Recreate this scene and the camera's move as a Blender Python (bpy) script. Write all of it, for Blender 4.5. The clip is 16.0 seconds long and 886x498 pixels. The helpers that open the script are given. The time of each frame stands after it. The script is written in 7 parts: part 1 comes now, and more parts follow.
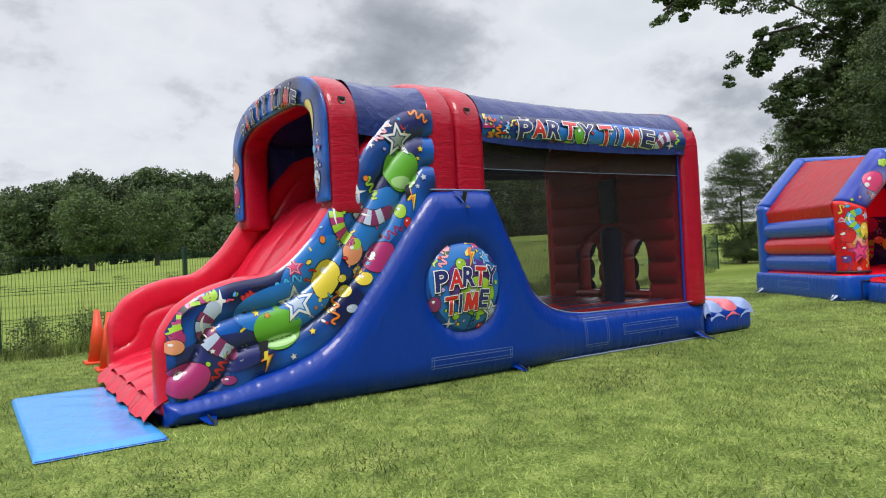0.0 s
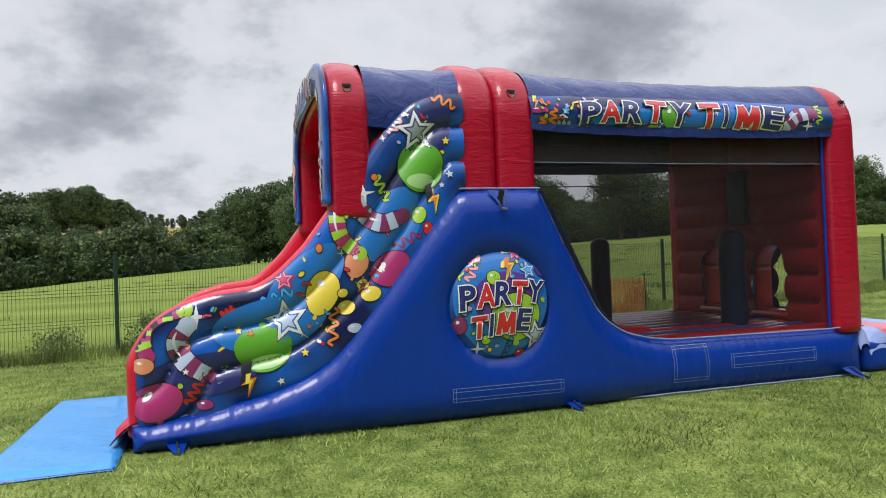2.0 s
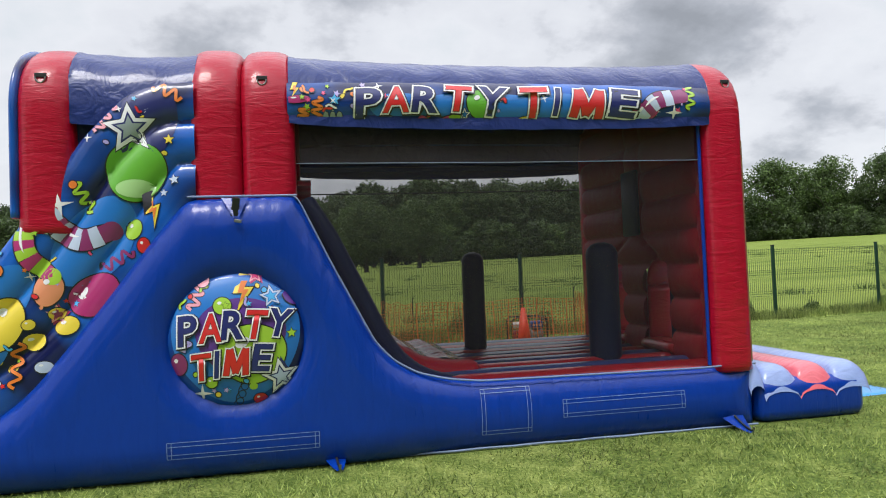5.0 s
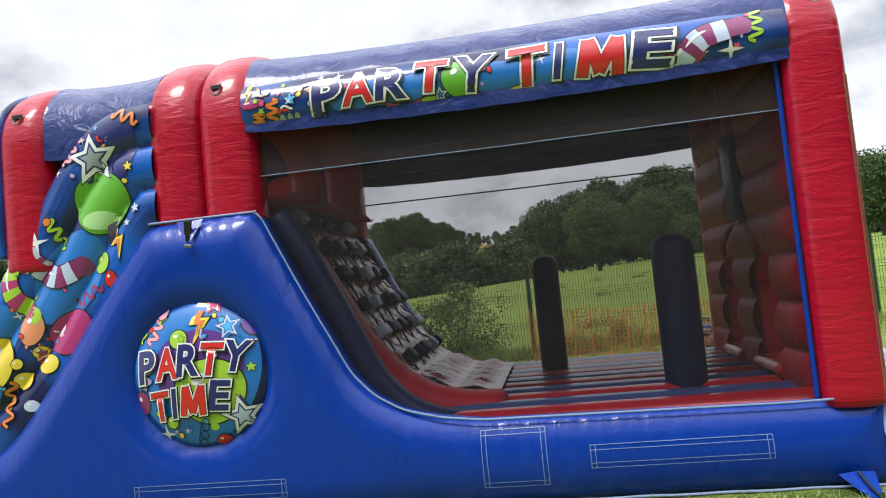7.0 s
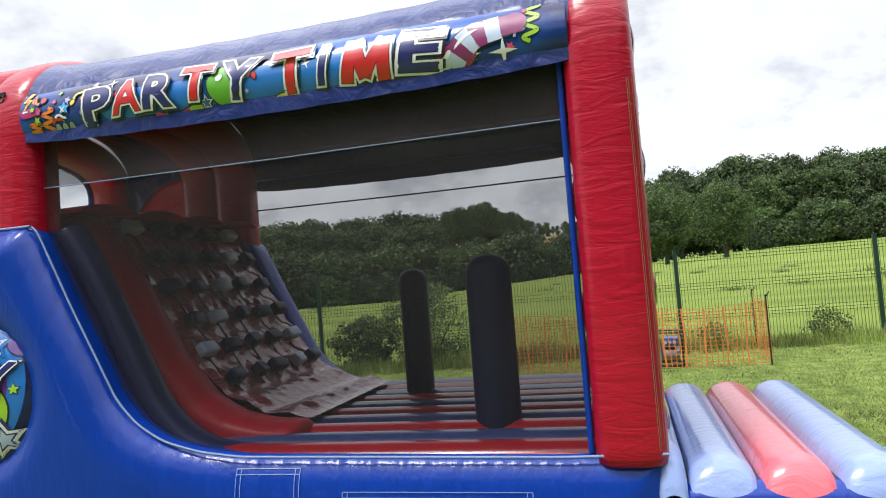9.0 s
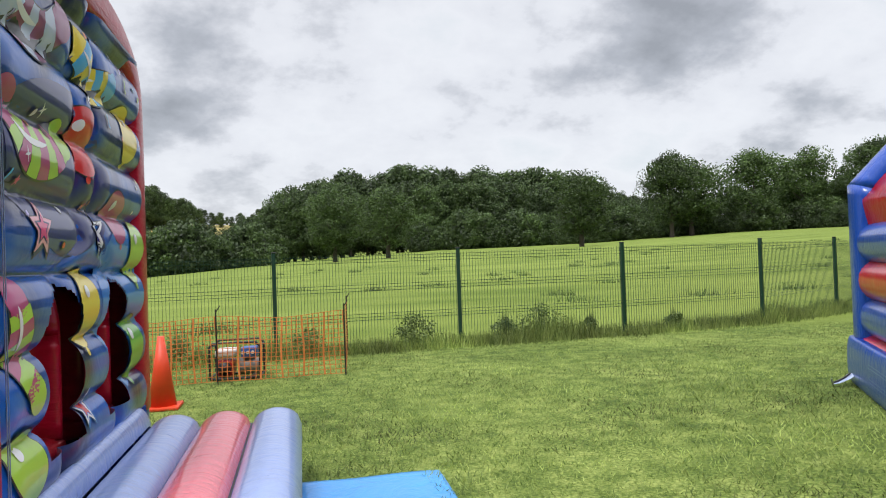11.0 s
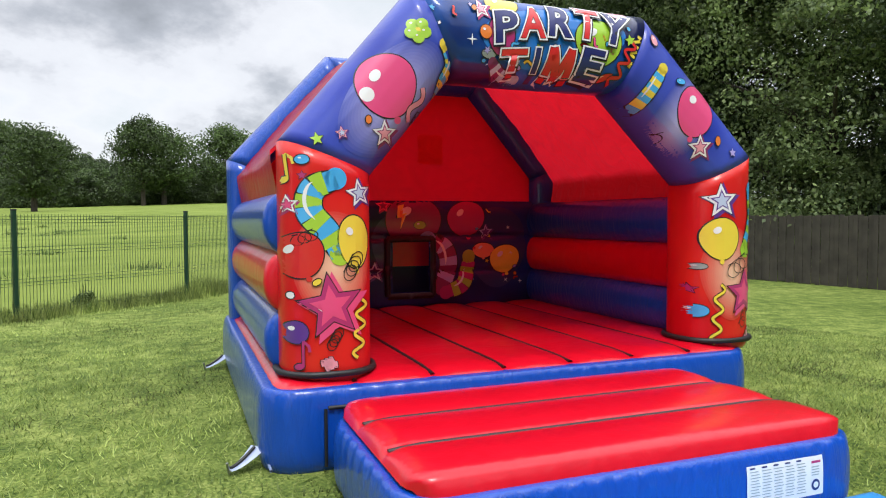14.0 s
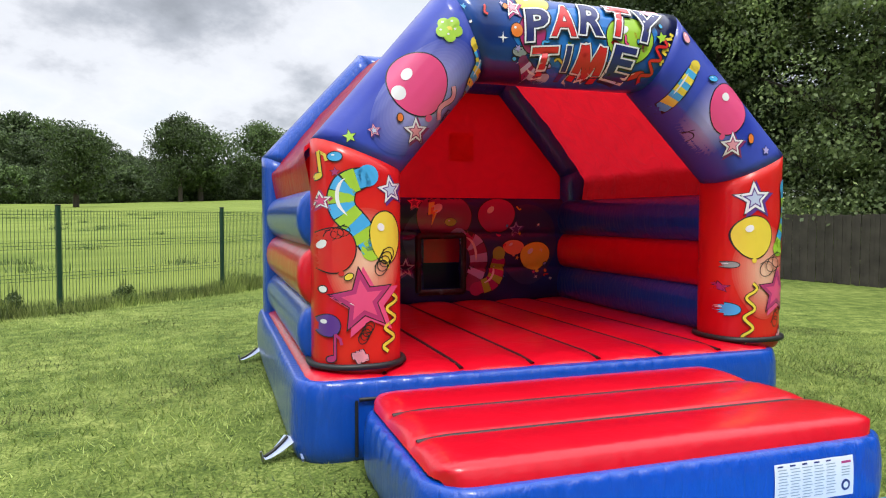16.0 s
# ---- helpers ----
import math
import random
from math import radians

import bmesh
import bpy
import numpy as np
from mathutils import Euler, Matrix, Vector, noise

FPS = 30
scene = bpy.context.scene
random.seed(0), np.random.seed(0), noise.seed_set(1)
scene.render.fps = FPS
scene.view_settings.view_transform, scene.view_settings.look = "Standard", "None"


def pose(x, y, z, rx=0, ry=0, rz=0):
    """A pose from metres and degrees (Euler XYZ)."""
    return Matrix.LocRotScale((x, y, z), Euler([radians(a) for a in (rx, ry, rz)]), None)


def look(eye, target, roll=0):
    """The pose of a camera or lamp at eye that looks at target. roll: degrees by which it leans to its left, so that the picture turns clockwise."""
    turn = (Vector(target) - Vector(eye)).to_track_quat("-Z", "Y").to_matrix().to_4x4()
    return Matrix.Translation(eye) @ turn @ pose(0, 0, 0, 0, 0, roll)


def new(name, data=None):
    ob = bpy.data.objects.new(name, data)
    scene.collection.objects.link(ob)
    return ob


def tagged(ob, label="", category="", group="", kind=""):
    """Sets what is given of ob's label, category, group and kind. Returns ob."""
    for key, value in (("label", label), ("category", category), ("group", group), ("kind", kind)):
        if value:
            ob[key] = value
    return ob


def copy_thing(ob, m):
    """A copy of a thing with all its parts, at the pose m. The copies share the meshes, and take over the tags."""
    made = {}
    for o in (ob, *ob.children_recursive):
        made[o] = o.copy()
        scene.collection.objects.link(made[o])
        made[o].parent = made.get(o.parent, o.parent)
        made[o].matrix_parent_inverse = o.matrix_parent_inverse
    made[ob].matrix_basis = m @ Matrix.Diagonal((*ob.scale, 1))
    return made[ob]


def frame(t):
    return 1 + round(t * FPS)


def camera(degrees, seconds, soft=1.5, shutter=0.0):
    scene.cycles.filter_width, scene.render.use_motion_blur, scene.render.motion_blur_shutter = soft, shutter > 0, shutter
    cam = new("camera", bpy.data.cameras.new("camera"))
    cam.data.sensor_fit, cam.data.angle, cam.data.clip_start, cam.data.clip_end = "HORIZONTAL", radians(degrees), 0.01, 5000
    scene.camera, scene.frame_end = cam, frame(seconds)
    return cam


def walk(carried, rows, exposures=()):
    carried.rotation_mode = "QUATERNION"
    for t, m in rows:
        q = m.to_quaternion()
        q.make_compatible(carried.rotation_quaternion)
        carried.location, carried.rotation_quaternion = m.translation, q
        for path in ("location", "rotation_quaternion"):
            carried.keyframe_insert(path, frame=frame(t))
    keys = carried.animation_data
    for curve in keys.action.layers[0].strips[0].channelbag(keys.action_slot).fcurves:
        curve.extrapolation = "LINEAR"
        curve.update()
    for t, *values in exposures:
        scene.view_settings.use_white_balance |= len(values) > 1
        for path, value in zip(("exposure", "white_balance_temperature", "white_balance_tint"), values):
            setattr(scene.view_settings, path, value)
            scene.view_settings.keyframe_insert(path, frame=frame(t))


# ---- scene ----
cam = camera(65.5, 16.0, soft=1.1)
PATH = [
    (0, (-1.088, -5.76, 1.249), (0.007, -4.086, 1.27), -2.8),
    (0.5, (-0.657, -5.6, 1.267), (0.309, -3.849, 1.284), -2.9),
    (1, (-0.191, -5.481, 1.298), (0.616, -3.652, 1.311), -2.8),
    (1.5, (0.277, -5.429, 1.293), (0.961, -3.55, 1.315), -2.6),
    (2, (0.745, -5.457, 1.324), (1.327, -3.544, 1.356), -2.1),
    (2.5, (1.189, -5.421, 1.332), (1.704, -3.489, 1.379), -1.6),
    (3, (1.623, -5.4, 1.357), (2.108, -3.461, 1.412), -1.2),
    (3.5, (2.039, -5.295, 1.338), (2.527, -3.356, 1.397), -1.0),
    (4, (2.49, -5.212, 1.34), (2.988, -3.276, 1.395), -1.2),
    (6.5, (4.677, -4.343, 1.334), (4.562, -2.349, 1.434), -5.1),
    (7, (5.1, -4.105, 1.319), (4.796, -2.132, 1.432), -5.6),
    (7.5, (5.481, -3.909, 1.307), (5.016, -1.969, 1.441), -5.5),
    (8, (5.912, -3.734, 1.334), (5.307, -1.832, 1.472), -5.0),
    (10.5, (7.695, -2.765, 1.416), (7.785, -0.768, 1.447), -2.4),
    (11, (7.934, -2.534, 1.43), (8.341, -0.576, 1.461), -2.0),
    (11.5, (8.2, -2.325, 1.434), (8.91, -0.455, 1.458), -1.9),
    (12, (8.494, -2.207, 1.446), (9.47, -0.461, 1.447), -1.9),
    (12.5, (8.799, -2.125, 1.439), (9.998, -0.525, 1.408), -1.8),
    (13, (9.007, -2.183, 1.428), (10.387, -0.737, 1.368), -1.5),
    (13.5, (9.152, -2.264, 1.454), (10.668, -0.963, 1.373), -0.9),
    (14, (9.162, -2.289, 1.462), (10.766, -1.097, 1.376), -0.2),
    (14.5, (9.109, -2.299, 1.464), (10.762, -1.176, 1.38), 0.4),
    (15, (9.07, -2.317, 1.469), (10.734, -1.21, 1.385), 0.5),
    (15.5, (9.065, -2.323, 1.469), (10.7, -1.175, 1.38), 0.5),
    (16, (9.124, -2.333, 1.456), (10.671, -1.069, 1.363), 0.1),
]
STOPS = [(0, -0.05), (1.5, -0.13), (3, -0.17), (4, -0.12), (6.5, 0.25), (7.5, 0.34), (8.5, 0.34), (10.5, 0.20), (11, 0.04), (11.5, -0.12), (12.5, -0.12), (14, 0.16), (16, 0.20)]
walk(cam, [(t, look(eye, target, roll)) for t, eye, target, roll in PATH], STOPS)

# ---------- light ----------
SUN_DIR = Vector((-0.34, -0.40, 0.95)).normalized()
world = bpy.data.worlds.new("overcast_sky")
scene.world = world
world.use_nodes = True


def build_world():
    nt = world.node_tree
    nt.nodes.clear()
    N, L = nt.nodes.new, nt.links.new
    out, bg = N("ShaderNodeOutputWorld"), N("ShaderNodeBackground")
    tc, sep = N("ShaderNodeTexCoord"), N("ShaderNodeSeparateXYZ")
    L(tc.outputs["Generated"], sep.inputs[0])
    # flat cloud layer seen in perspective
    zc = N("ShaderNodeMath"); zc.operation = "MAXIMUM"; zc.inputs[1].default_value = 0.0
    L(sep.outputs[2], zc.inputs[0])
    za = N("ShaderNodeMath"); za.operation = "ADD"; za.inputs[1].default_value = 0.46
    L(zc.outputs[0], za.inputs[0])
    dx, dy = N("ShaderNodeMath"), N("ShaderNodeMath")
    dx.operation = dy.operation = "DIVIDE"
    L(sep.outputs[0], dx.inputs[0]); L(za.outputs[0], dx.inputs[1])
    L(sep.outputs[1], dy.inputs[0]); L(za.outputs[0], dy.inputs[1])
    cmb = N("ShaderNodeCombineXYZ")
    L(dx.outputs[0], cmb.inputs[0]); L(dy.outputs[0], cmb.inputs[1])
    mp = N("ShaderNodeMapping")
    mp.inputs["Location"].default_value = (3.7, 1.3, 0.0)
    L(cmb.outputs[0], mp.inputs[0])
    big = N("ShaderNodeTexNoise")
    big.inputs["Scale"].default_value, big.inputs["Detail"].default_value = 2.7, 9.0
    big.inputs["Roughness"].default_value = 0.57
    big.inputs["Distortion"].default_value = 0.0
    L(mp.outputs[0], big.inputs["Vector"])
    ramp = N("ShaderNodeValToRGB")
    e = ramp.color_ramp.elements
    e[0].position, e[0].color = 0.30, (0.78, 0.83, 0.88, 1)
    e[1].position, e[1].color = 0.72, (0.36, 0.38, 0.42, 1)
    for p, c in ((0.43, (0.885, 0.905, 0.955, 1)), (0.515, (0.825, 0.845, 0.90, 1)), (0.56, (0.68, 0.70, 0.755, 1)), (0.62, (0.50, 0.525, 0.58, 1))):
        q = e.new(p); q.color = c
    L(big.outputs["Fac"], ramp.inputs[0])
    sky = N("ShaderNodeTexSky")
    sky.sky_type, sky.sun_disc = "NISHITA", False
    sky.sun_elevation = math.asin(SUN_DIR.z)
    sky.sun_rotation = math.atan2(SUN_DIR.x, SUN_DIR.y)
    sc = N("ShaderNodeVectorMath"); sc.operation = "SCALE"; sc.inputs["Scale"].default_value = 0.10
    L(sky.outputs[0], sc.inputs[0])
    mix = N("ShaderNodeMix"); mix.data_type = "RGBA"; mix.inputs["Factor"].default_value = 0.90
    L(sc.outputs[0], mix.inputs["A"]); L(ramp.outputs[0], mix.inputs["B"])
    L(mix.outputs["Result"], bg.inputs[0])
    # an overcast sky is brightest overhead
    up = N("ShaderNodeMapRange")
    up.interpolation_type = "SMOOTHSTEP"
    up.inputs["From Min"].default_value, up.inputs["From Max"].default_value = 0.40, 0.85
    up.inputs["To Min"].default_value, up.inputs["To Max"].default_value = 1.0, 2.6
    L(sep.outputs[2], up.inputs[0]); L(up.outputs[0], bg.inputs[1])
    L(bg.outputs[0], out.inputs[0])


build_world()
sun = new("sun", bpy.data.lights.new("sun", "SUN"))
sun.data.energy, sun.data.angle, sun.data.color = 2.2, radians(20), (1.0, 0.975, 0.94)
sun.matrix_world = look(SUN_DIR * 30, (0, 0, 0))


# ---------- materials ----------
def nodes(name):
    m = bpy.data.materials.new(name)
    m.use_nodes = True
    nt = m.node_tree
    return m, nt, nt.nodes["Principled BSDF"]


def plain(name, color, rough=0.5, metal=0.0, vary=0.12, scale=8.0, bump=0.0, coat=0.0):
    """Surface with uneven colour and fine relief."""
    m, nt, b = nodes(name)
    N, L = nt.nodes.new, nt.links.new
    tc, no = N("ShaderNodeTexCoord"), N("ShaderNodeTexNoise")
    no.inputs["Scale"].default_value, no.inputs["Detail"].default_value = scale, 6.0
    L(tc.outputs["Object"], no.inputs["Vector"])
    mix = N("ShaderNodeMix"); mix.data_type = "RGBA"
    mix.inputs["A"].default_value = (*[c * (1 - vary) for c in color], 1)
    mix.inputs["B"].default_value = (*[min(1, c * (1 + vary)) for c in color], 1)
    L(no.outputs["Fac"], mix.inputs["Factor"]); L(mix.outputs["Result"], b.inputs["Base Color"])
    b.inputs["Roughness"].default_value, b.inputs["Metallic"].default_value = rough, metal
    b.inputs["Coat Weight"].default_value = coat
    if bump:
        bp = N("ShaderNodeBump")
        bp.inputs["Strength"].default_value, bp.inputs["Distance"].default_value = bump, 0.02
        L(no.outputs["Fac"], bp.inputs["Height"]); L(bp.outputs[0], b.inputs["Normal"])
    return m


def vinyl(name, color, rough=0.36, wrinkle=0.35, stretch=(1, 1, 1), color2=None, print_scale=1.3, thin=0.0, coat=0.40, haze=0.09):
    """PVC sheet under air: soft gloss, slack wrinkles and a fine weave; with color2 a mottled printed ground."""
    m, nt, b = nodes(name)
    N, L = nt.nodes.new, nt.links.new
    tc, mp = N("ShaderNodeTexCoord"), N("ShaderNodeMapping")
    mp.inputs["Scale"].default_value = stretch
    L(tc.outputs["Object"], mp.inputs[0])
    w1, w2 = N("ShaderNodeTexNoise"), N("ShaderNodeTexNoise")
    w1.inputs["Scale"].default_value, w1.inputs["Detail"].default_value = 5.0, 3.0
    w1.inputs["Distortion"].default_value = 1.2
    w2.inputs["Scale"].default_value, w2.inputs["Detail"].default_value = 38.0, 2.0
    L(mp.outputs[0], w1.inputs["Vector"]); L(mp.outputs[0], w2.inputs["Vector"])
    add = N("ShaderNodeMath"); add.operation = "MULTIPLY_ADD"; add.inputs[1].default_value = 0.12
    L(w2.outputs["Fac"], add.inputs[0]); L(w1.outputs["Fac"], add.inputs[2])
    bp = N("ShaderNodeBump")
    bp.inputs["Strength"].default_value, bp.inputs["Distance"].default_value = wrinkle, 0.03
    L(add.outputs[0], bp.inputs["Height"]); L(bp.outputs[0], b.inputs["Normal"])
    mix = N("ShaderNodeMix"); mix.data_type = "RGBA"
    if color2:
        no, rp = N("ShaderNodeTexNoise"), N("ShaderNodeMapRange")
        no.inputs["Scale"].default_value, no.inputs["Detail"].default_value = print_scale, 1.0
        rp.inputs["From Min"].default_value, rp.inputs["From Max"].default_value = 0.40, 0.60
        L(tc.outputs["Object"], no.inputs["Vector"]); L(no.outputs["Fac"], rp.inputs[0])
        L(rp.outputs[0], mix.inputs["Factor"])
        mix.inputs["A"].default_value, mix.inputs["B"].default_value = (*color, 1), (*color2, 1)
    else:
        L(w1.outputs["Fac"], mix.inputs["Factor"])
        mix.inputs["A"].default_value = (*[c * 0.86 for c in color], 1)
        mix.inputs["B"].default_value = (*[min(1, c * 1.14) for c in color], 1)
    L(mix.outputs["Result"], b.inputs["Base Color"])
    rr = N("ShaderNodeMapRange")
    rr.inputs["To Min"].default_value, rr.inputs["To Max"].default_value = rough - 0.07, rough + 0.09
    L(w1.outputs["Fac"], rr.inputs[0]); L(rr.outputs[0], b.inputs["Roughness"])
    b.inputs["Specular IOR Level"].default_value = 0.22
    b.inputs["Coat Weight"].default_value, b.inputs["Coat Roughness"].default_value = coat, haze
    b.inputs["Specular IOR Level"].default_value *= 0.3 + 0.7 * min(1, coat / 0.4)
    if thin:
        # single sheet: daylight glows through it
        tr, mx = N("ShaderNodeBsdfTranslucent"), N("ShaderNodeMixShader")
        L(mix.outputs["Result"], tr.inputs[0])
        mx.inputs[0].default_value = thin
        L(b.outputs[0], mx.inputs[1]); L(tr.outputs[0], mx.inputs[2])
        L(mx.outputs[0], nt.nodes["Material Output"].inputs[0])
    return m


BLUE = vinyl("blue_vinyl", (0.001, 0.036, 0.305), 0.30, 0.22, (3.0, 3.0, 0.7))
CBLUE = vinyl("bright_blue_vinyl", (0.003, 0.062, 0.40), 0.32, 0.40, (4.0, 4.0, 0.8), coat=0.75, haze=0.16)
RED = vinyl("red_vinyl", (0.40, 0.004, 0.024), 0.34, 0.34, (0.8, 0.8, 3.0))
CRED = vinyl("bright_red_vinyl", (0.58, 0.003, 0.016), 0.34, 0.20, coat=0.65, haze=0.18)
SLIDERED = vinyl("slide_red_vinyl", (0.62, 0.012, 0.040), 0.34, 0.25)
# red vinyl under the roof, its shade put into a darker base colour
WALLRED = vinyl("shaded_inner_red_vinyl", (0.25, 0.008, 0.018), 0.46, 0.35, coat=0.06, haze=0.2)
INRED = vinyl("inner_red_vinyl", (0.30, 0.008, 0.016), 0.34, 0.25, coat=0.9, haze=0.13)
RAMPRED = vinyl("muted_red_ramp_vinyl", (0.26, 0.055, 0.065), 0.30, 1.6, (2.2, 0.8, 2.2), coat=1.0, haze=0.12)
NAVY = vinyl("navy_vinyl", (0.006, 0.012, 0.050), 0.5, 0.2, coat=0.15)
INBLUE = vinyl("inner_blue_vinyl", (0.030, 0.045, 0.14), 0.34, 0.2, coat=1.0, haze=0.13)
TARP = vinyl("blue_tarpaulin", (0.016, 0.032, 0.16), 0.33, 1.0, (1, 1, 1))
RTARP = vinyl("red_roof_sheet", (0.70, 0.012, 0.026), 0.32, 1.1, thin=0.52, coat=1.0, haze=0.26)
GABLE = vinyl("red_gable_sheet", (0.66, 0.004, 0.016), 0.40, 0.4, thin=0.55)
# step vinyl: base colours paled to stand in for the sky's sheen
SHEENBLUE = vinyl("sky_sheen_blue_vinyl", (0.27, 0.36, 0.66), 0.30, 0.45, (1, 2.5, 1), coat=0.8)
SHEENRED = vinyl("sky_sheen_red_vinyl", (0.74, 0.15, 0.19), 0.30, 0.45, (1, 2.5, 1), coat=0.8)
TABW = vinyl("pale_webbing", (0.40, 0.47, 0.66), 0.5, 0.3)
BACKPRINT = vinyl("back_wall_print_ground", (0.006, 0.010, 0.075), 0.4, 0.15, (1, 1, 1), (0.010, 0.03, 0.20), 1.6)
PRINT = vinyl("party_print_ground", (0.006, 0.010, 0.075), 0.32, 0.15, (1, 1, 1), (0.008, 0.11, 0.50), 1.6, coat=0.7)
CPRINT = vinyl("red_print_ground", (0.60, 0.006, 0.012), 0.36, 0.12, (1, 1, 1), (0.66, 0.020, 0.014), 2.0)
VPRINT = vinyl("violet_print_ground", (0.012, 0.030, 0.32), 0.36, 0.12, (1, 1, 1), (0.05, 0.08, 0.44), 1.5)
PALEBLUE = vinyl("pale_blue_mat", (0.05, 0.30, 0.70), 0.30, 0.5)
BLACK = plain("black_seam_tape", (0.012, 0.012, 0.014), 0.5, 0, 0.2, 30)
STITCH = plain("grey_stitching", (0.20, 0.26, 0.42), 0.6, 0, 0.25, 60)
STEEL = plain("steel_ring", (0.30, 0.30, 0.31), 0.35, 1.0, 0.15, 40)
GREENP = plain("dark_green_paint", (0.008, 0.040, 0.024), 0.42, 0.0, 0.2, 20)
BARK = plain("bark", (0.055, 0.045, 0.034), 0.9, 0, 0.5, 9, 0.8)
# weathered wood, base colour lowered to hold the shadow of the trees
WOOD = plain("shaded_weathered_boards", (0.052, 0.045, 0.036), 0.9, 0, 0.8, 3.2, 0.9)
CONE = plain("orange_plastic", (0.72, 0.060, 0.015), 0.45, 0, 0.12, 12)
ORNET = plain("orange_netting", (0.68, 0.20, 0.05), 0.6, 0, 0.2, 10)
WHITE = plain("white_print", (0.80, 0.80, 0.80), 0.45, 0, 0.04, 10)


def leafy(name, dark, light):
    m, nt, b = nodes(name)
    N, L = nt.nodes.new, nt.links.new
    geo, oi, rp = N("ShaderNodeNewGeometry"), N("ShaderNodeObjectInfo"), N("ShaderNodeMix")
    rp.data_type = "RGBA"
    rp.inputs["A"].default_value, rp.inputs["B"].default_value = (*dark, 1), (*light, 1)
    L(geo.outputs["Random Per Island"], rp.inputs["Factor"])
    hs = N("ShaderNodeHueSaturation")
    mr = N("ShaderNodeMapRange")
    mr.inputs["To Min"].default_value, mr.inputs["To Max"].default_value = 0.72, 1.25
    L(oi.outputs["Random"], mr.inputs[0]); L(mr.outputs[0], hs.inputs["Value"])
    # broad noise patches of darker and lighter foliage
    tc, sp, sm = N("ShaderNodeTexCoord"), N("ShaderNodeTexNoise"), N("ShaderNodeMapRange")
    sp.inputs["Scale"].default_value, sp.inputs["Detail"].default_value = 0.9, 3.0
    sm.inputs["From Min"].default_value, sm.inputs["From Max"].default_value = 0.32, 0.68
    sm.inputs["To Min"].default_value, sm.inputs["To Max"].default_value = 0.40, 1.75
    L(tc.outputs["Object"], sp.inputs["Vector"]); L(sp.outputs["Fac"], sm.inputs[0])
    spray = N("ShaderNodeVectorMath"); spray.operation = "SCALE"
    L(rp.outputs["Result"], spray.inputs[0]); L(sm.outputs[0], spray.inputs["Scale"])
    L(spray.outputs[0], hs.inputs["Color"]); L(hs.outputs[0], b.inputs["Base Color"])
    b.inputs["Roughness"].default_value = 0.6
    tr, mx = N("ShaderNodeBsdfTranslucent"), N("ShaderNodeMixShader")
    L(hs.outputs[0], tr.inputs[0])
    mx.inputs[0].default_value = 0.35
    L(b.outputs[0], mx.inputs[1]); L(tr.outputs[0], mx.inputs[2])
    L(mx.outputs[0], nt.nodes["Material Output"].inputs[0])
    return m


LEAF = leafy("leaves", (0.040, 0.072, 0.020), (0.088, 0.135, 0.038))
LEAFD = leafy("shade_leaves", (0.032, 0.056, 0.020), (0.078, 0.116, 0.038))
LEAFN = leafy("boundary_leaves", (0.075, 0.115, 0.045), (0.22, 0.28, 0.11))
WEED = leafy("weeds", (0.075, 0.125, 0.034), (0.20, 0.26, 0.085))
BLADE = leafy("grass_blades", (0.058, 0.104, 0.016), (0.35, 0.41, 0.12))


def netting(name, color, cover):
    """Fine mesh fabric: threads cover this share of the view, the rest is open."""
    m, nt, b = nodes(name)
    N, L = nt.nodes.new, nt.links.new
    b.inputs["Base Color"].default_value = (*color, 1)
    b.inputs["Roughness"].default_value = 0.7
    tr, mx, tc = N("ShaderNodeBsdfTransparent"), N("ShaderNodeMixShader"), N("ShaderNodeTexCoord")
    no, mr = N("ShaderNodeTexNoise"), N("ShaderNodeMapRange")
    no.inputs["Scale"].default_value = 3.0
    L(tc.outputs["Object"], no.inputs["Vector"]); L(no.outputs["Fac"], mr.inputs[0])
    mr.inputs["To Min"].default_value, mr.inputs["To Max"].default_value = cover - 0.05, cover + 0.05
    L(mr.outputs[0], mx.inputs[0])
    L(tr.outputs[0], mx.inputs[1]); L(b.outputs[0], mx.inputs[2])
    L(mx.outputs[0], nt.nodes["Material Output"].inputs[0])
    return m


NET = netting("dark_safety_mesh", (0.014, 0.012, 0.013), 0.365)
NETBAND = netting("dense_dark_mesh", (0.022, 0.013, 0.014), 0.74)


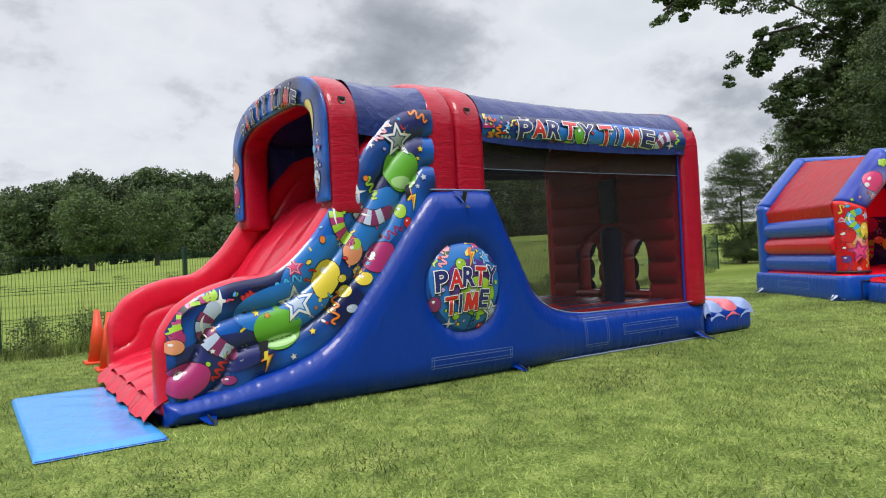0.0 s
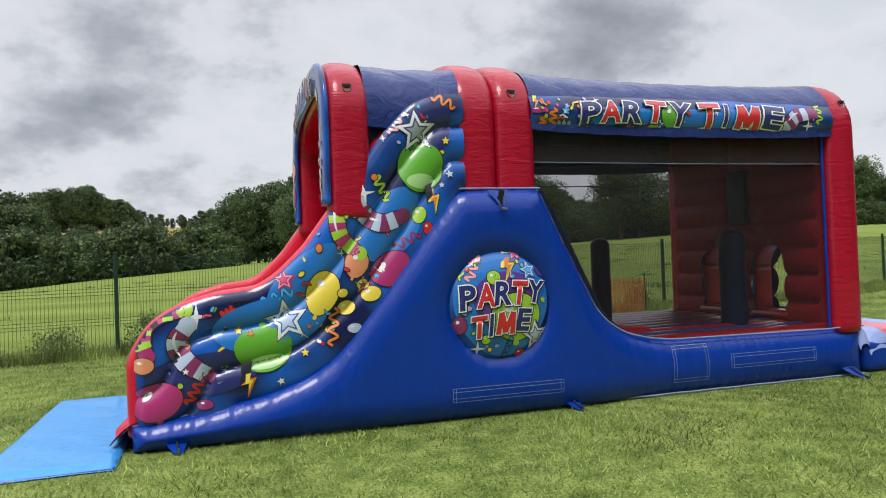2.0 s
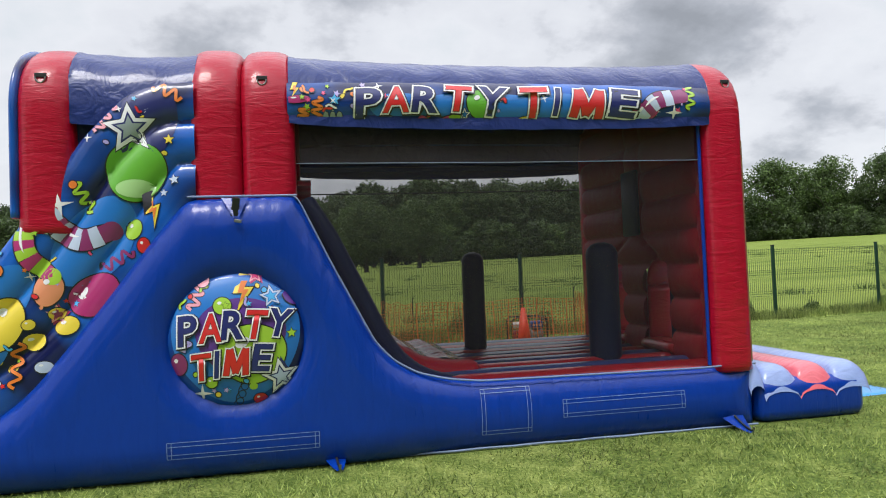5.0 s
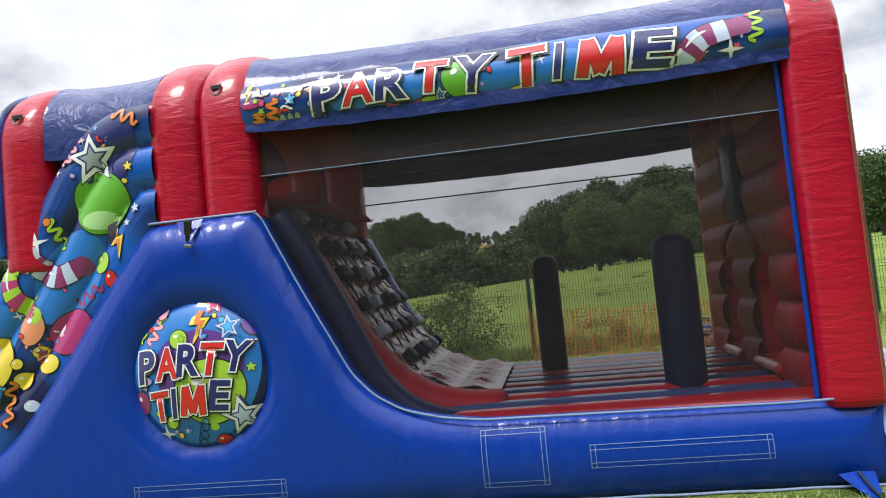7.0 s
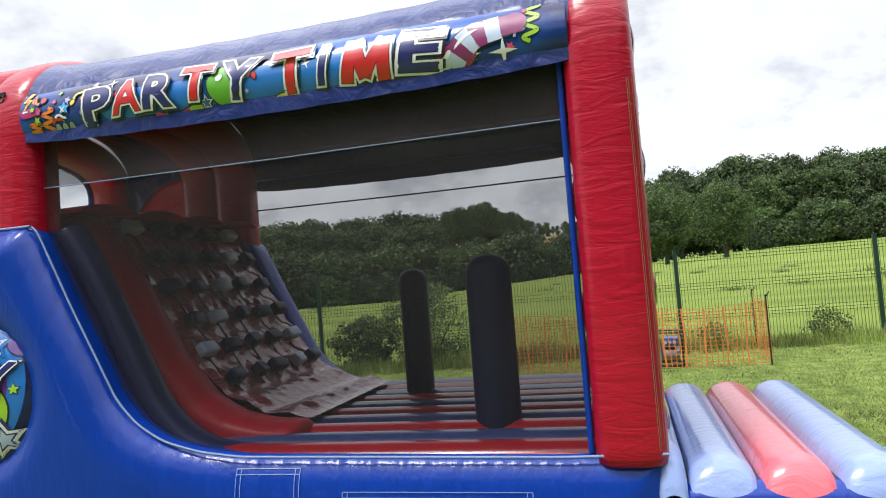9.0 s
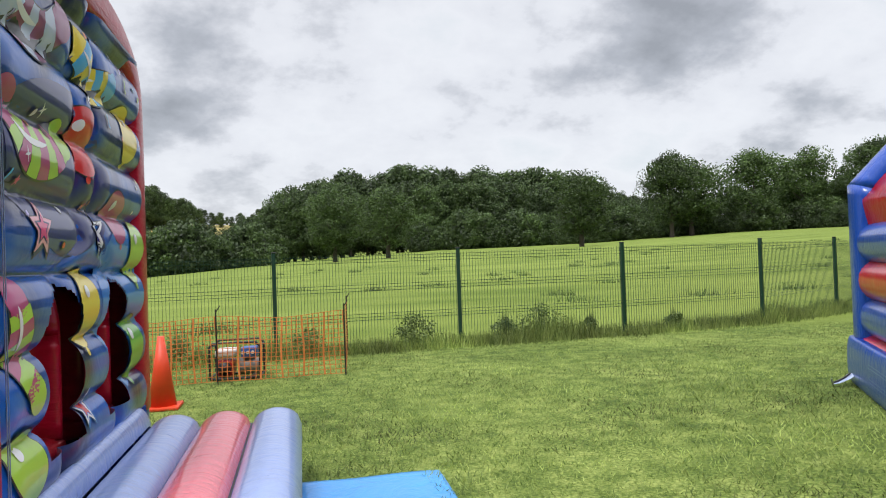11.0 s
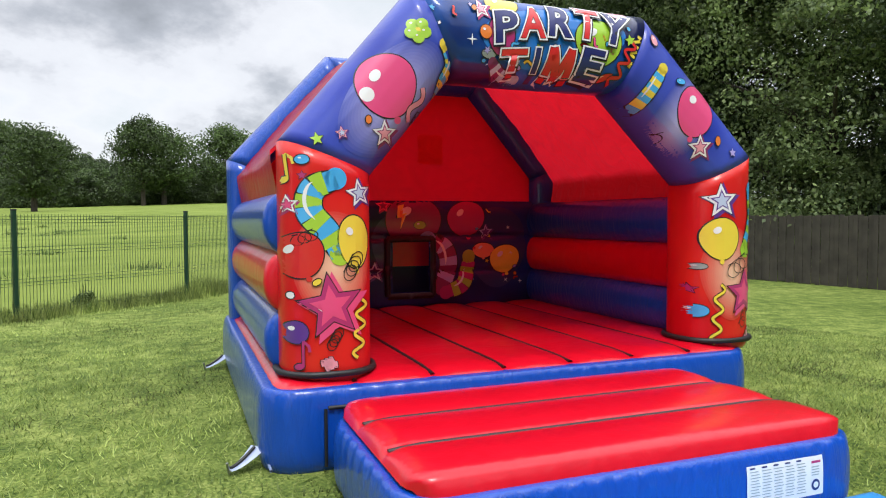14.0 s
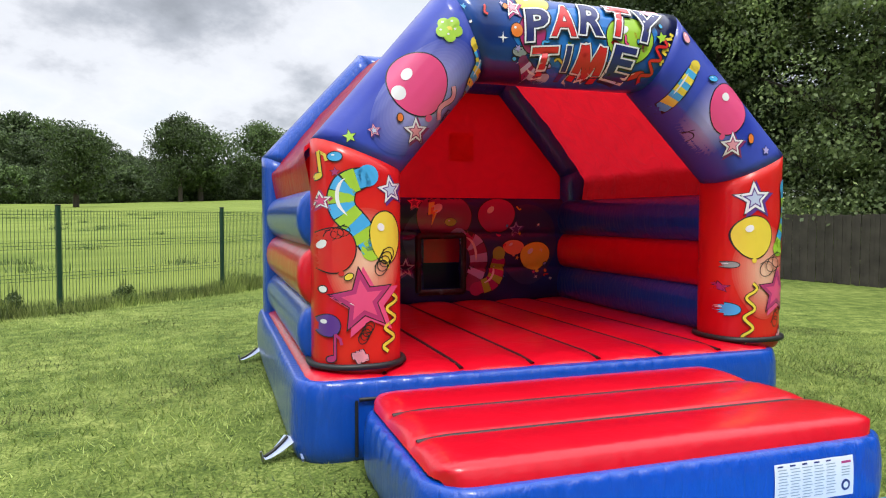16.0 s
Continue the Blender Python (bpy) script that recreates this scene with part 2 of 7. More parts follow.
def grass_material():
    m, nt, b = nodes("grass")
    N, L = nt.nodes.new, nt.links.new
    tc, sep = N("ShaderNodeTexCoord"), N("ShaderNodeSeparateXYZ")
    L(tc.outputs["Object"], sep.inputs[0])
    big, mid, fine = N("ShaderNodeTexNoise"), N("ShaderNodeTexNoise"), N("ShaderNodeTexNoise")
    for n, s, d in ((big, 0.35, 4), (mid, 4.5, 6), (fine, 42, 6)):
        n.inputs["Scale"].default_value, n.inputs["Detail"].default_value = s, d
        L(tc.outputs["Object"], n.inputs["Vector"])
    r1 = N("ShaderNodeValToRGB")
    e = r1.color_ramp.elements
    e[0].position, e[0].color = 0.36, (0.028, 0.058, 0.010, 1)
    e[1].position, e[1].color = 0.66, (0.35, 0.40, 0.115, 1)
    q = e.new(0.5); q.color = (0.138, 0.192, 0.040, 1)
    mx = N("ShaderNodeMath"); mx.operation = "MULTIPLY_ADD"; mx.inputs[1].default_value = 0.45
    L(fine.outputs["Fac"], mx.inputs[0])
    ad = N("ShaderNodeMath"); ad.operation = "MULTIPLY_ADD"; ad.inputs[1].default_value = 0.35; ad.inputs[2].default_value = -0.02
    L(mid.outputs["Fac"], ad.inputs[0]); L(ad.outputs[0], mx.inputs[2])
    bi = N("ShaderNodeMath"); bi.operation = "MULTIPLY_ADD"; bi.inputs[1].default_value = 0.24
    L(big.outputs["Fac"], bi.inputs[0]); L(mx.outputs[0], bi.inputs[2])
    L(bi.outputs[0], r1.inputs[0])
    # meadow beyond the fence: taller, yellower
    md = N("ShaderNodeMix"); md.data_type = "RGBA"
    far = N("ShaderNodeMapRange")
    far.inputs["From Min"].default_value, far.inputs["From Max"].default_value = 8.3, 9.6
    L(sep.outputs[1], far.inputs[0]); L(far.outputs[0], md.inputs["Factor"])
    r2 = N("ShaderNodeValToRGB")
    f = r2.color_ramp.elements
    f[0].position, f[0].color = 0.30, (0.115, 0.165, 0.026, 1)
    f[1].position, f[1].color = 0.75, (0.23, 0.285, 0.062, 1)
    mp, streak = N("ShaderNodeMapping"), N("ShaderNodeTexNoise")
    mp.inputs["Scale"].default_value = (0.05, 0.16, 1)
    L(tc.outputs["Object"], mp.inputs[0]); L(mp.outputs[0], streak.inputs["Vector"])
    streak.inputs["Scale"].default_value, streak.inputs["Detail"].default_value = 2.0, 8
    L(streak.outputs["Fac"], r2.inputs[0])
    L(r1.outputs[0], md.inputs["A"]); L(r2.outputs[0], md.inputs["B"])
    hill, st = N("ShaderNodeMix"), N("ShaderNodeMapRange")
    hill.data_type = "RGBA"
    hill.inputs["B"].default_value = (0.36, 0.30, 0.12, 1)
    st.inputs["From Min"].default_value, st.inputs["From Max"].default_value = 400, 420
    L(sep.outputs[1], st.inputs[0]); L(st.outputs[0], hill.inputs["Factor"])
    L(md.outputs["Result"], hill.inputs["A"]); L(hill.outputs["Result"], b.inputs["Base Color"])
    b.inputs["Roughness"].default_value = 0.95
    b.inputs["Specular IOR Level"].default_value = 0.15
    bp = N("ShaderNodeBump"); bp.inputs["Strength"].default_value, bp.inputs["Distance"].default_value = 0.9, 0.03
    L(fine.outputs["Fac"], bp.inputs["Height"]); L(bp.outputs[0], b.inputs["Normal"])
    return m


GRASS = grass_material()


# ---------- building helpers ----------
def raw(name, verts, faces, material, parent=None, label="", smooth=True):
    me = bpy.data.meshes.new(name)
    me.from_pydata([tuple(v) for v in verts], [], [tuple(f) for f in faces])
    me.update()
    if smooth:
        me.polygons.foreach_set("use_smooth", [True] * len(me.polygons))
    me.materials.append(material)
    ob = new(name, me)
    if parent is not None:
        ob.parent = parent
    if label:
        ob["label"] = label
    return ob


def part(name, bm, material, parent=None, label="", smooth=False):
    me = bpy.data.meshes.new(name)
    bm.to_mesh(me)
    bm.free()
    if smooth:
        me.polygons.foreach_set("use_smooth", [True] * len(me.polygons))
    me.materials.append(material)
    ob = new(name, me)
    if parent is not None:
        ob.parent = parent
    if label:
        ob["label"] = label
    return ob


def thing(name, m, label, category, group="", kind=""):
    ob = new(name)
    ob.empty_display_size = 0.2
    ob.matrix_world = m
    return tagged(ob, label, category, group, kind)


def sheet(P, flip=False, wrap=False):
    """Verts and faces of a grid of points (rows, columns, 3)."""
    P = np.asarray(P, float)
    r, c, _ = P.shape
    F = []
    for i in range(r - 1):
        for j in range(c if wrap else c - 1):
            k = (j + 1) % c
            q = (i * c + j, i * c + k, (i + 1) * c + k, (i + 1) * c + j)
            F.append(q[::-1] if flip else q)
    return P.reshape(-1, 3), F


def sweep(path, wdir, hw, ht, n=20, e=2.5, dome=0.5):
    """A closed air tube along a path; wdir is the fixed width direction, hw and ht its half sizes."""
    path = np.asarray(path, float)
    T = np.gradient(path, axis=0)
    T /= np.linalg.norm(T, axis=1)[:, None]
    W = np.asarray(wdir, float)
    Nn = np.cross(W, T)
    Nn /= np.linalg.norm(Nn, axis=1)[:, None]
    a = np.linspace(0, 2 * np.pi, n, endpoint=False)
    ca, sa = np.cos(a), np.sin(a)
    cw = np.sign(ca) * np.abs(ca) ** (2 / e) * hw
    sn = np.sign(sa) * np.abs(sa) ** (2 / e) * ht
    rings = [p + np.outer(cw, W) + np.outer(sn, m) for p, m in zip(path, Nn)]
    r = min(hw, ht) * dome
    def end(p, t, m):
        return [p + t * r * q + (np.outer(cw, W) + np.outer(sn, m)) * s for q, s in ((0.45, 0.90), (0.8, 0.65), (1.0, 0.25))]
    rings = end(path[0], -T[0], Nn[0])[::-1] + rings + end(path[-1], T[-1], Nn[-1])
    V, F = sheet(rings, wrap=True)
    k = len(rings)
    F.append(tuple(range(n))[::-1])
    F.append(tuple(range((k - 1) * n, k * n)))
    return V, F


def rounded_box(sx, sy, sz, r=0.03, seg=3, at=(0, 0, 0)):
    bm = bmesh.new()
    bmesh.ops.create_cube(bm, size=1, matrix=Matrix.Translation(at) @ Matrix.Diagonal((sx, sy, sz, 1)))
    bmesh.ops.bevel(bm, geom=bm.edges[:], offset=r, segments=seg, profile=0.5, affect="EDGES")
    return bm


def rod(bm, a, b, r, n=6, r2=None):
    a, b = Vector(a), Vector(b)
    d = b - a
    m = Matrix.Translation((a + b) / 2) @ d.to_track_quat("Z", "Y").to_matrix().to_4x4()
    bmesh.ops.create_cone(bm, cap_ends=True, segments=n, radius1=r, radius2=r if r2 is None else r2, depth=d.length, matrix=m)


def tube_obj(name, path, r, material, parent=None, label="", n=6):
    """A thin round cord along a path."""
    path = np.asarray(path, float)
    T = np.gradient(path, axis=0)
    T /= np.linalg.norm(T, axis=1)[:, None] + 1e-9
    ref = np.array([0.31, 0.23, 0.92])
    A = np.cross(T, ref); A /= np.linalg.norm(A, axis=1)[:, None] + 1e-9
    B = np.cross(T, A)
    a = np.linspace(0, 2 * np.pi, n, endpoint=False)
    rings = [p + r * (np.outer(np.cos(a), u) + np.outer(np.sin(a), v)) for p, u, v in zip(path, A, B)]
    V, F = sheet(rings, wrap=True)
    return raw(name, V, F, material, parent, label)


def puff(x):
    """0 at a seam, 1 on the crown of an air tube; x counts tubes."""
    return np.sqrt(np.clip(1 - (2 * (x - np.floor(x)) - 1) ** 2, 0, 1))


# ---------- ground ----------
RISE_AZ = (-180, -60, -18, -11, 0, 12, 24, 36, 56, 66, 180)
RISE_EL = (0, -1.2, -1.1, -0.5, 0.25, 0.85, 1.0, 1.4, 1.5, 0, 0)
HILL_AZ = (-180, -30, -20, -9, -3, 3, 12, 180)
HILL_EL = (0, 1.0, 2.6, 3.4, 3.3, 2.6, 1.5, 1.5)


def ground_height(x, y):
    """Level lawn; beyond the fence the meadow climbs gently, with a straw field on the far hill."""
    dx, dy = x - 4.0, y + 4.0
    dist = np.hypot(dx, dy)
    az = np.degrees(np.arctan2(dx, dy))
    near = np.clip((dist - 18) / 110, 0, 1) * np.clip((y - 9.5) / 14, 0, 1)
    near = near * near * (3 - 2 * near)
    far = np.clip((dist - 330) / 220, 0, 1)
    el = np.interp(az, RISE_AZ, RISE_EL) - 0.9 * (1 - np.clip(dist / 245, 0, 1))
    hill = np.interp(az, HILL_AZ, HILL_EL)
    el = el + (np.maximum(hill, el) - el) * far
    swell = 0.125 * np.exp(-((x - 13.5) ** 2 + (y - 0.9) ** 2) / 18)
    return near * (1.4 + dist * np.tan(np.radians(el))) + swell


def make_ground():
    g = np.concatenate([-np.geomspace(900, 14, 40), np.linspace(-13, 34, 95), np.geomspace(36, 900, 40)])
    h = np.concatenate([-np.geomspace(900, 14, 18), np.linspace(-13, 80, 100), np.geomspace(84, 1500, 60)])
    X, Y = np.meshgrid(g, h)
    Z = ground_height(X, Y)
    near = np.exp(-((X - 8) ** 2 + Y ** 2) / 400)
    Z = Z + near * 0.006 * np.sin(X * 2.1 + 0.7 * Y) * np.sin(Y * 1.7)
    V, F = sheet(np.dstack([X, Y, Z]))
    ob = raw("ground", V, F, GRASS)
    tagged(ob, "mown green lawn running into a rough grazed meadow", "ground", "", "structure")


make_ground()


# ---------- obstacle course ----------
WIDE = 2.80
HULL_X = (0, 0.5, 1.0, 1.285, 1.43, 1.57, 1.96, 2.32, 2.55, 3.29, 3.53, 3.82, 3.95, 4.12, 4.35, 4.6, 6.38, 6.86)
HULL_Z = (0.19, 0.25, 0.355, 0.46, 0.55, 0.68, 1.16, 1.63, 1.90, 1.92, 1.41, 0.84, 0.70, 0.60, 0.54, 0.51, 0.49, 0.50)
SIDE_X = (0, 0.02, 0.145, 0.33, 0.59, 0.90, 1.07, 1.30, 1.63, 1.89, 2.16, 2.38, 2.60)
SIDE_Z = (0.68, 0.76, 0.95, 1.06, 1.136, 1.167, 1.27, 1.49, 1.94, 2.34, 2.63, 2.72, 2.73)
BED_X = (-0.06, 0.10, 0.35, 0.7, 1.0, 1.3, 1.7, 2.1, 2.4, 3.4)
BED_Z = (0.16, 0.24, 0.30, 0.42, 0.62, 0.98, 1.52, 1.92, 2.02, 2.02)
DISC = (2.87, 0.93, 0.475)

course = thing("inflatable_obstacle_course", pose(0, 0, 0),
               "blue and red inflatable slide and obstacle course on the lawn", "inflatable")


def line_distance(px, pz, xs, zs):
    """Distance from points to a polyline in the x-z plane."""
    best = np.full(px.shape, 1e9)
    for x0, z0, x1, z1 in zip(xs[:-1], zs[:-1], xs[1:], zs[1:]):
        dx, dz = x1 - x0, z1 - z0
        t = np.clip(((px - x0) * dx + (pz - z0) * dz) / (dx * dx + dz * dz + 1e-12), 0, 1)
        best = np.minimum(best, np.hypot(px - x0 - t * dx, pz - z0 - t * dz))
    return best


def resample(xs, zs, step):
    s = np.concatenate([[0], np.cumsum(np.hypot(np.diff(xs), np.diff(zs)))])
    t = np.linspace(0, s[-1], max(3, int(s[-1] / step)))
    return np.interp(t, s, xs), np.interp(t, s, zs)


def smooth_line(xs, zs, step=0.03, rounds=6):
    x, z = resample(xs, zs, step)
    for _ in range(rounds):
        x[1:-1] = (x[:-2] + 2 * x[1:-1] + x[2:]) / 4
        z[1:-1] = (z[:-2] + 2 * z[1:-1] + z[2:]) / 4
    return x, z


def hull_panel(mirror):
    hx, hz = smooth_line(HULL_X, HULL_Z, 0.03, 4)
    x = np.linspace(0, 6.86, 340)
    top = np.interp(x, hx, hz)
    s = (1 - np.cos(np.linspace(0, np.pi, 44))) / 2
    X = np.repeat(x[None], 44, 0)
    Z = s[:, None] * top[None]
    d = line_distance(X, Z, hx[::3], hz[::3])
    d = np.minimum(np.minimum(d, Z), np.minimum(X, 6.86 - X) * 1.0)
    b = np.sqrt(np.clip(1 - (1 - np.clip(d / 0.26, 0, 1)) ** 2, 0, 1))
    if not mirror:
        r = np.hypot(X - DISC[0], Z - DISC[1])
        q = np.clip((r - DISC[2] + 0.04) / 0.24, 0, 1)
        b = b * (0.45 + 0.55 * np.sqrt(1 - (1 - q) ** 2))
        pinch = 0.030 * np.exp(-d / 0.06) * np.sin(X * 74 + 2.5 * np.sin(X * 3.1)) * np.clip(0.5 + np.sin(X * 2.3 + 1), 0, 1) * (d < 0.25)
        pleat = 0.055 * np.exp(-d / 0.16) * np.clip(np.sin(X * 41 + 3 * np.sin(X * 1.7) + Z * 3), 0, 1) ** 2 * np.clip(0.25 + 0.9 * np.sin(X * 1.45 + 0.6), 0, 1) * (d > 0.01)
        b = b + pinch - pleat
    back_off = np.clip((X - 3.6) / 1.0, 0, 1)
    back_off = back_off * back_off * (3 - 2 * back_off)
    Y = 0.04 + 0.09 * back_off - (0.16 - 0.03 * back_off) * b
    front = np.dstack([X, Y, Z])
    # rim and back close the body
    back = np.dstack([X, np.full_like(X, 0.33), Z])
    V1, F1 = sheet(front)
    V2, F2 = sheet(back, True)
    n, c = len(V1), 340
    F2 = [tuple(i + n for i in f) for f in F2]
    R = []
    for j in range(c - 1):
        R.append((43 * c + j, 43 * c + j + 1, n + 43 * c + j + 1, n + 43 * c + j))
        R.append((j + 1, j, n + j, n + j + 1))
    for i in range(43):
        R.append((i * c, (i + 1) * c, n + (i + 1) * c, n + i * c))
        R.append(((i + 1) * c + c - 1, i * c + c - 1, n + i * c + c - 1, n + (i + 1) * c + c - 1))
    V = np.concatenate([V1, V2])
    F = F1 + F2 + R
    if mirror:
        V = V * (1, -1, 1) + (0, WIDE, 0)
        F = [f[::-1] for f in F]
    return raw("side_hull", V, F, BLUE, course, "deep blue bulging side panel")


FAR = WIDE + 0.20


def slide_wall(mirror):
    px, pz = smooth_line(SIDE_X, SIDE_Z, 0.03, 5)
    x = np.linspace(0, 2.62, 110)
    top = np.interp(x, px, pz) - 0.015
    low = np.maximum(np.interp(x, HULL_X, HULL_Z) - 0.25, 0.06)
    s = np.linspace(0, 1, 60)
    X = np.repeat(x[None], 60, 0)
    Z = low + s[:, None] * (top - low)
    d = line_distance(X, Z, px[::2], pz[::2])
    roll = puff(d / 0.285 + 0.0001) ** 0.8
    nose = np.clip(X / 0.08, 0, 1)
    made = []
    for side, mat, name in ((0, PRINT, "printed_side"), (1, SLIDERED, "inner_side")):
        Y = (0.07 - 0.085 * roll * nose) if side == 0 else (0.27 + 0.06 * roll)
        P = np.dstack([X, Y, Z])
        flip = bool(side) ^ mirror
        if mirror:
            P = P * (1, -1, 1) + (0, FAR, 0)
        V, F = sheet(P, flip)
        made.append(raw(name, V, F, mat, course, "three printed air tubes with balloons and streamers" if side == 0 else ""))
    tx = np.concatenate([[0.0] * 8, px])
    tz = np.concatenate([np.linspace(0.18, 0.66, 8), pz])
    path = np.stack([tx + 0.03, np.full(len(tx), 0.17 if not mirror else FAR - 0.17), tz - 0.06], 1)
    V, F = sweep(path, (0, 1, 0), 0.135, 0.075, 18, 2.3)
    raw("top_tube", V, F, SLIDERED, course, "red padded edge of the slide wall")
    return made[0]


HULL = hull_panel(False)
hull_far = hull_panel(True)
SLIDE = slide_wall(False)
slide_far = slide_wall(True)


def slide_bed():
    bx, bz = smooth_line(BED_X, BED_Z, 0.04, 6)
    y = np.linspace(0.30, FAR - 0.30, 90)
    roll = puff((y - 0.30) / 0.55 + 1e-4) * 0.07
    P = np.zeros((len(bx), 90, 3))
    P[:, :, 0] = bx[:, None] - 0 * y
    P[:, :, 1] = y[None]
    P[:, :, 2] = bz[:, None] + roll[None]
    V, F = sheet(P, True)
    raw("slide_bed", V, F, SLIDERED, course, "red slide surface of long air tubes")
    # loose flap over the foot of the slide
    y = np.linspace(0.02, FAR - 0.05, 60)
    t = np.linspace(0, 1, 14)
    P = np.zeros((14, 60, 3))
    P[:, :, 0] = 0.14 - 0.30 * t[:, None] + 0.02 * np.sin(y[None] * 9)
    P[:, :, 1] = y[None]
    P[:, :, 2] = 0.265 - 0.10 * t[:, None] - 0.09 * t[:, None] ** 3 + 0.012 * np.sin(y[None] * 23 + t[:, None] * 3) * t[:, None]
    V, F = sheet(P)
    raw("foot_flap", V, F, SLIDERED, course, "wrinkled red flap hanging over the foot")
    bm = rounded_box(0.30, FAR - 0.1, 0.19, 0.05, 3, (0.16, FAR / 2, 0.10))
    part("foot_block", bm, BLUE, course, "", True)


slide_bed()


def arch_path(foot, n=60, inset=0.155, shoulder=2.46, crown=3.02, e=3.0):
    """Centre line of an arch from side to side: up, over and down."""
    a = np.linspace(np.pi, 0, n)
    c, s = np.cos(a), np.sin(a)
    half = WIDE / 2 - inset
    y = WIDE / 2 + half * np.sign(c) * np.abs(c) ** (2 / e)
    z = shoulder + (crown - shoulder) * np.abs(s) ** (2 / e)
    k = max(3, int((shoulder - foot) / 0.08))
    up = np.linspace(foot, shoulder, k, endpoint=False)
    Y = np.concatenate([np.full(k, inset), y, np.full(k, WIDE - inset)])
    Z = np.concatenate([up, z, up[::-1]])
    s = np.concatenate([[0], np.cumsum(np.hypot(np.diff(Y), np.diff(Z)))])
    t = np.linspace(0, s[-1], 110)
    return np.interp(t, s, Y), np.interp(t, s, Z)


def arch(name, x, hw, foot, label, crown=3.02, inset=0.155):
    Y, Z = arch_path(foot, inset=inset, crown=crown)
    path = np.stack([np.full(len(Y), x), Y, Z], 1)
    V, F = sweep(path, (1, 0, 0), hw, 0.155, 24, 3.0, 0.2)
    V[:, 2] += 0.0
    return raw(name, V, F, RED, course, label)


arch("front_arch", 1.655, 0.175, 1.70, "red arch over the slide", 2.98, 0.125)
arch("middle_arch", 2.745, 0.190, 1.86, "red inflated arch")
arch("middle_arch", 3.110, 0.190, 1.86, "red inflated arch")
arch("end_arch", 6.695, 0.172, 0.46, "tall red arch at the exit end", 2.98)


def arch_face():
    """Printed front of the slide arch."""
    Y, Z = arch_path(1.80, inset=0.125, crown=2.98)
    path = np.stack([np.full(len(Y), 1.475), Y, Z], 1)
    V, F = sweep(path, (1, 0, 0), 0.035, 0.145, 20, 2.6, 0.2)
    return raw("printed_arch_front", V, F, PRINT, course, "party print on the arch over the slide")


ARCHFACE = arch_face()


def roof(x0, x1, name, sag):
    Y, Z = arch_path(2.44)
    Yo = WIDE / 2 + (Y - WIDE / 2) * (WIDE / 2 - 0.03) / (WIDE / 2 - 0.155)
    Zo = Z + 0.10 * np.clip((Z - 2.5) / 0.4, 0, 1)
    x = np.linspace(x0, x1, 50)
    t = (x - x0) / (x1 - x0)
    P = np.zeros((50, len(Y), 3))
    P[:, :, 0] = x[:, None]
    P[:, :, 1] = Yo[None]
    P[:, :, 2] = Zo[None] - sag * np.sin(np.pi * t)[:, None] ** 0.5
    P[:, :, 2] += 0.008 * np.sin(P[:, :, 0] * 17 + P[:, :, 1] * 6) * np.sin(P[:, :, 1] * 9)
    V, F = sheet(P, True)
    raw(name, V, F, TARP, course, "creased dark blue tarpaulin roof")


roof(1.80, 2.62, "roof_sheet", 0.03)
roof(3.26, 6.58, "roof_sheet", 0.05)


def side_tarp(mirror):
    """Blue sheet closing the side between the slide arch and the middle arch."""
    x = np.linspace(1.78, 2.62, 20)
    low = np.interp(x, SIDE_X, SIDE_Z) - 0.10
    s = np.linspace(0, 1, 12)
    P = np.zeros((12, 20, 3))
    P[:, :, 0] = x[None]
    P[:, :, 2] = low + s[:, None] * (2.74 - low)
    P[:, :, 1] = 0.16 + 0.012 * np.sin(x[None] * 21 + P[:, :, 2] * 9) - 0.03 * s[:, None]
    if mirror:
        P = P * (1, -1, 1) + (0, WIDE, 0)
    V, F = sheet(P, mirror)
    raw("side_sheet", V, F, TARP, course, "creased dark blue side sheet")


side_tarp(False)
side_tarp(True)


def banner(mirror):
    x = np.linspace(3.25, 6.56, 120)
    s = np.linspace(0, 1, 24)
    P = np.zeros((24, 120, 3))
    P[:, :, 0] = x[None]
    zt = 2.775 + 0.0 * x
    low = 2.52 if mirror else 2.45
    P[:, :, 2] = low + s[:, None] * (zt - low)[None]
    b = np.sin(np.pi * np.clip(s, 0, 1)) ** 0.6
    P[:, :, 1] = 0.075 - 0.075 * b[:, None] + 0.05 * (s[:, None] ** 3)
    if mirror:
        P = P * (1, -1, 1) + (0, WIDE, 0)
    V, F = sheet(P, mirror)
    return raw("printed_banner", V, F, PRINT, course, "navy banner with party lettering and confetti")


BANNER = banner(False)
banner(True)


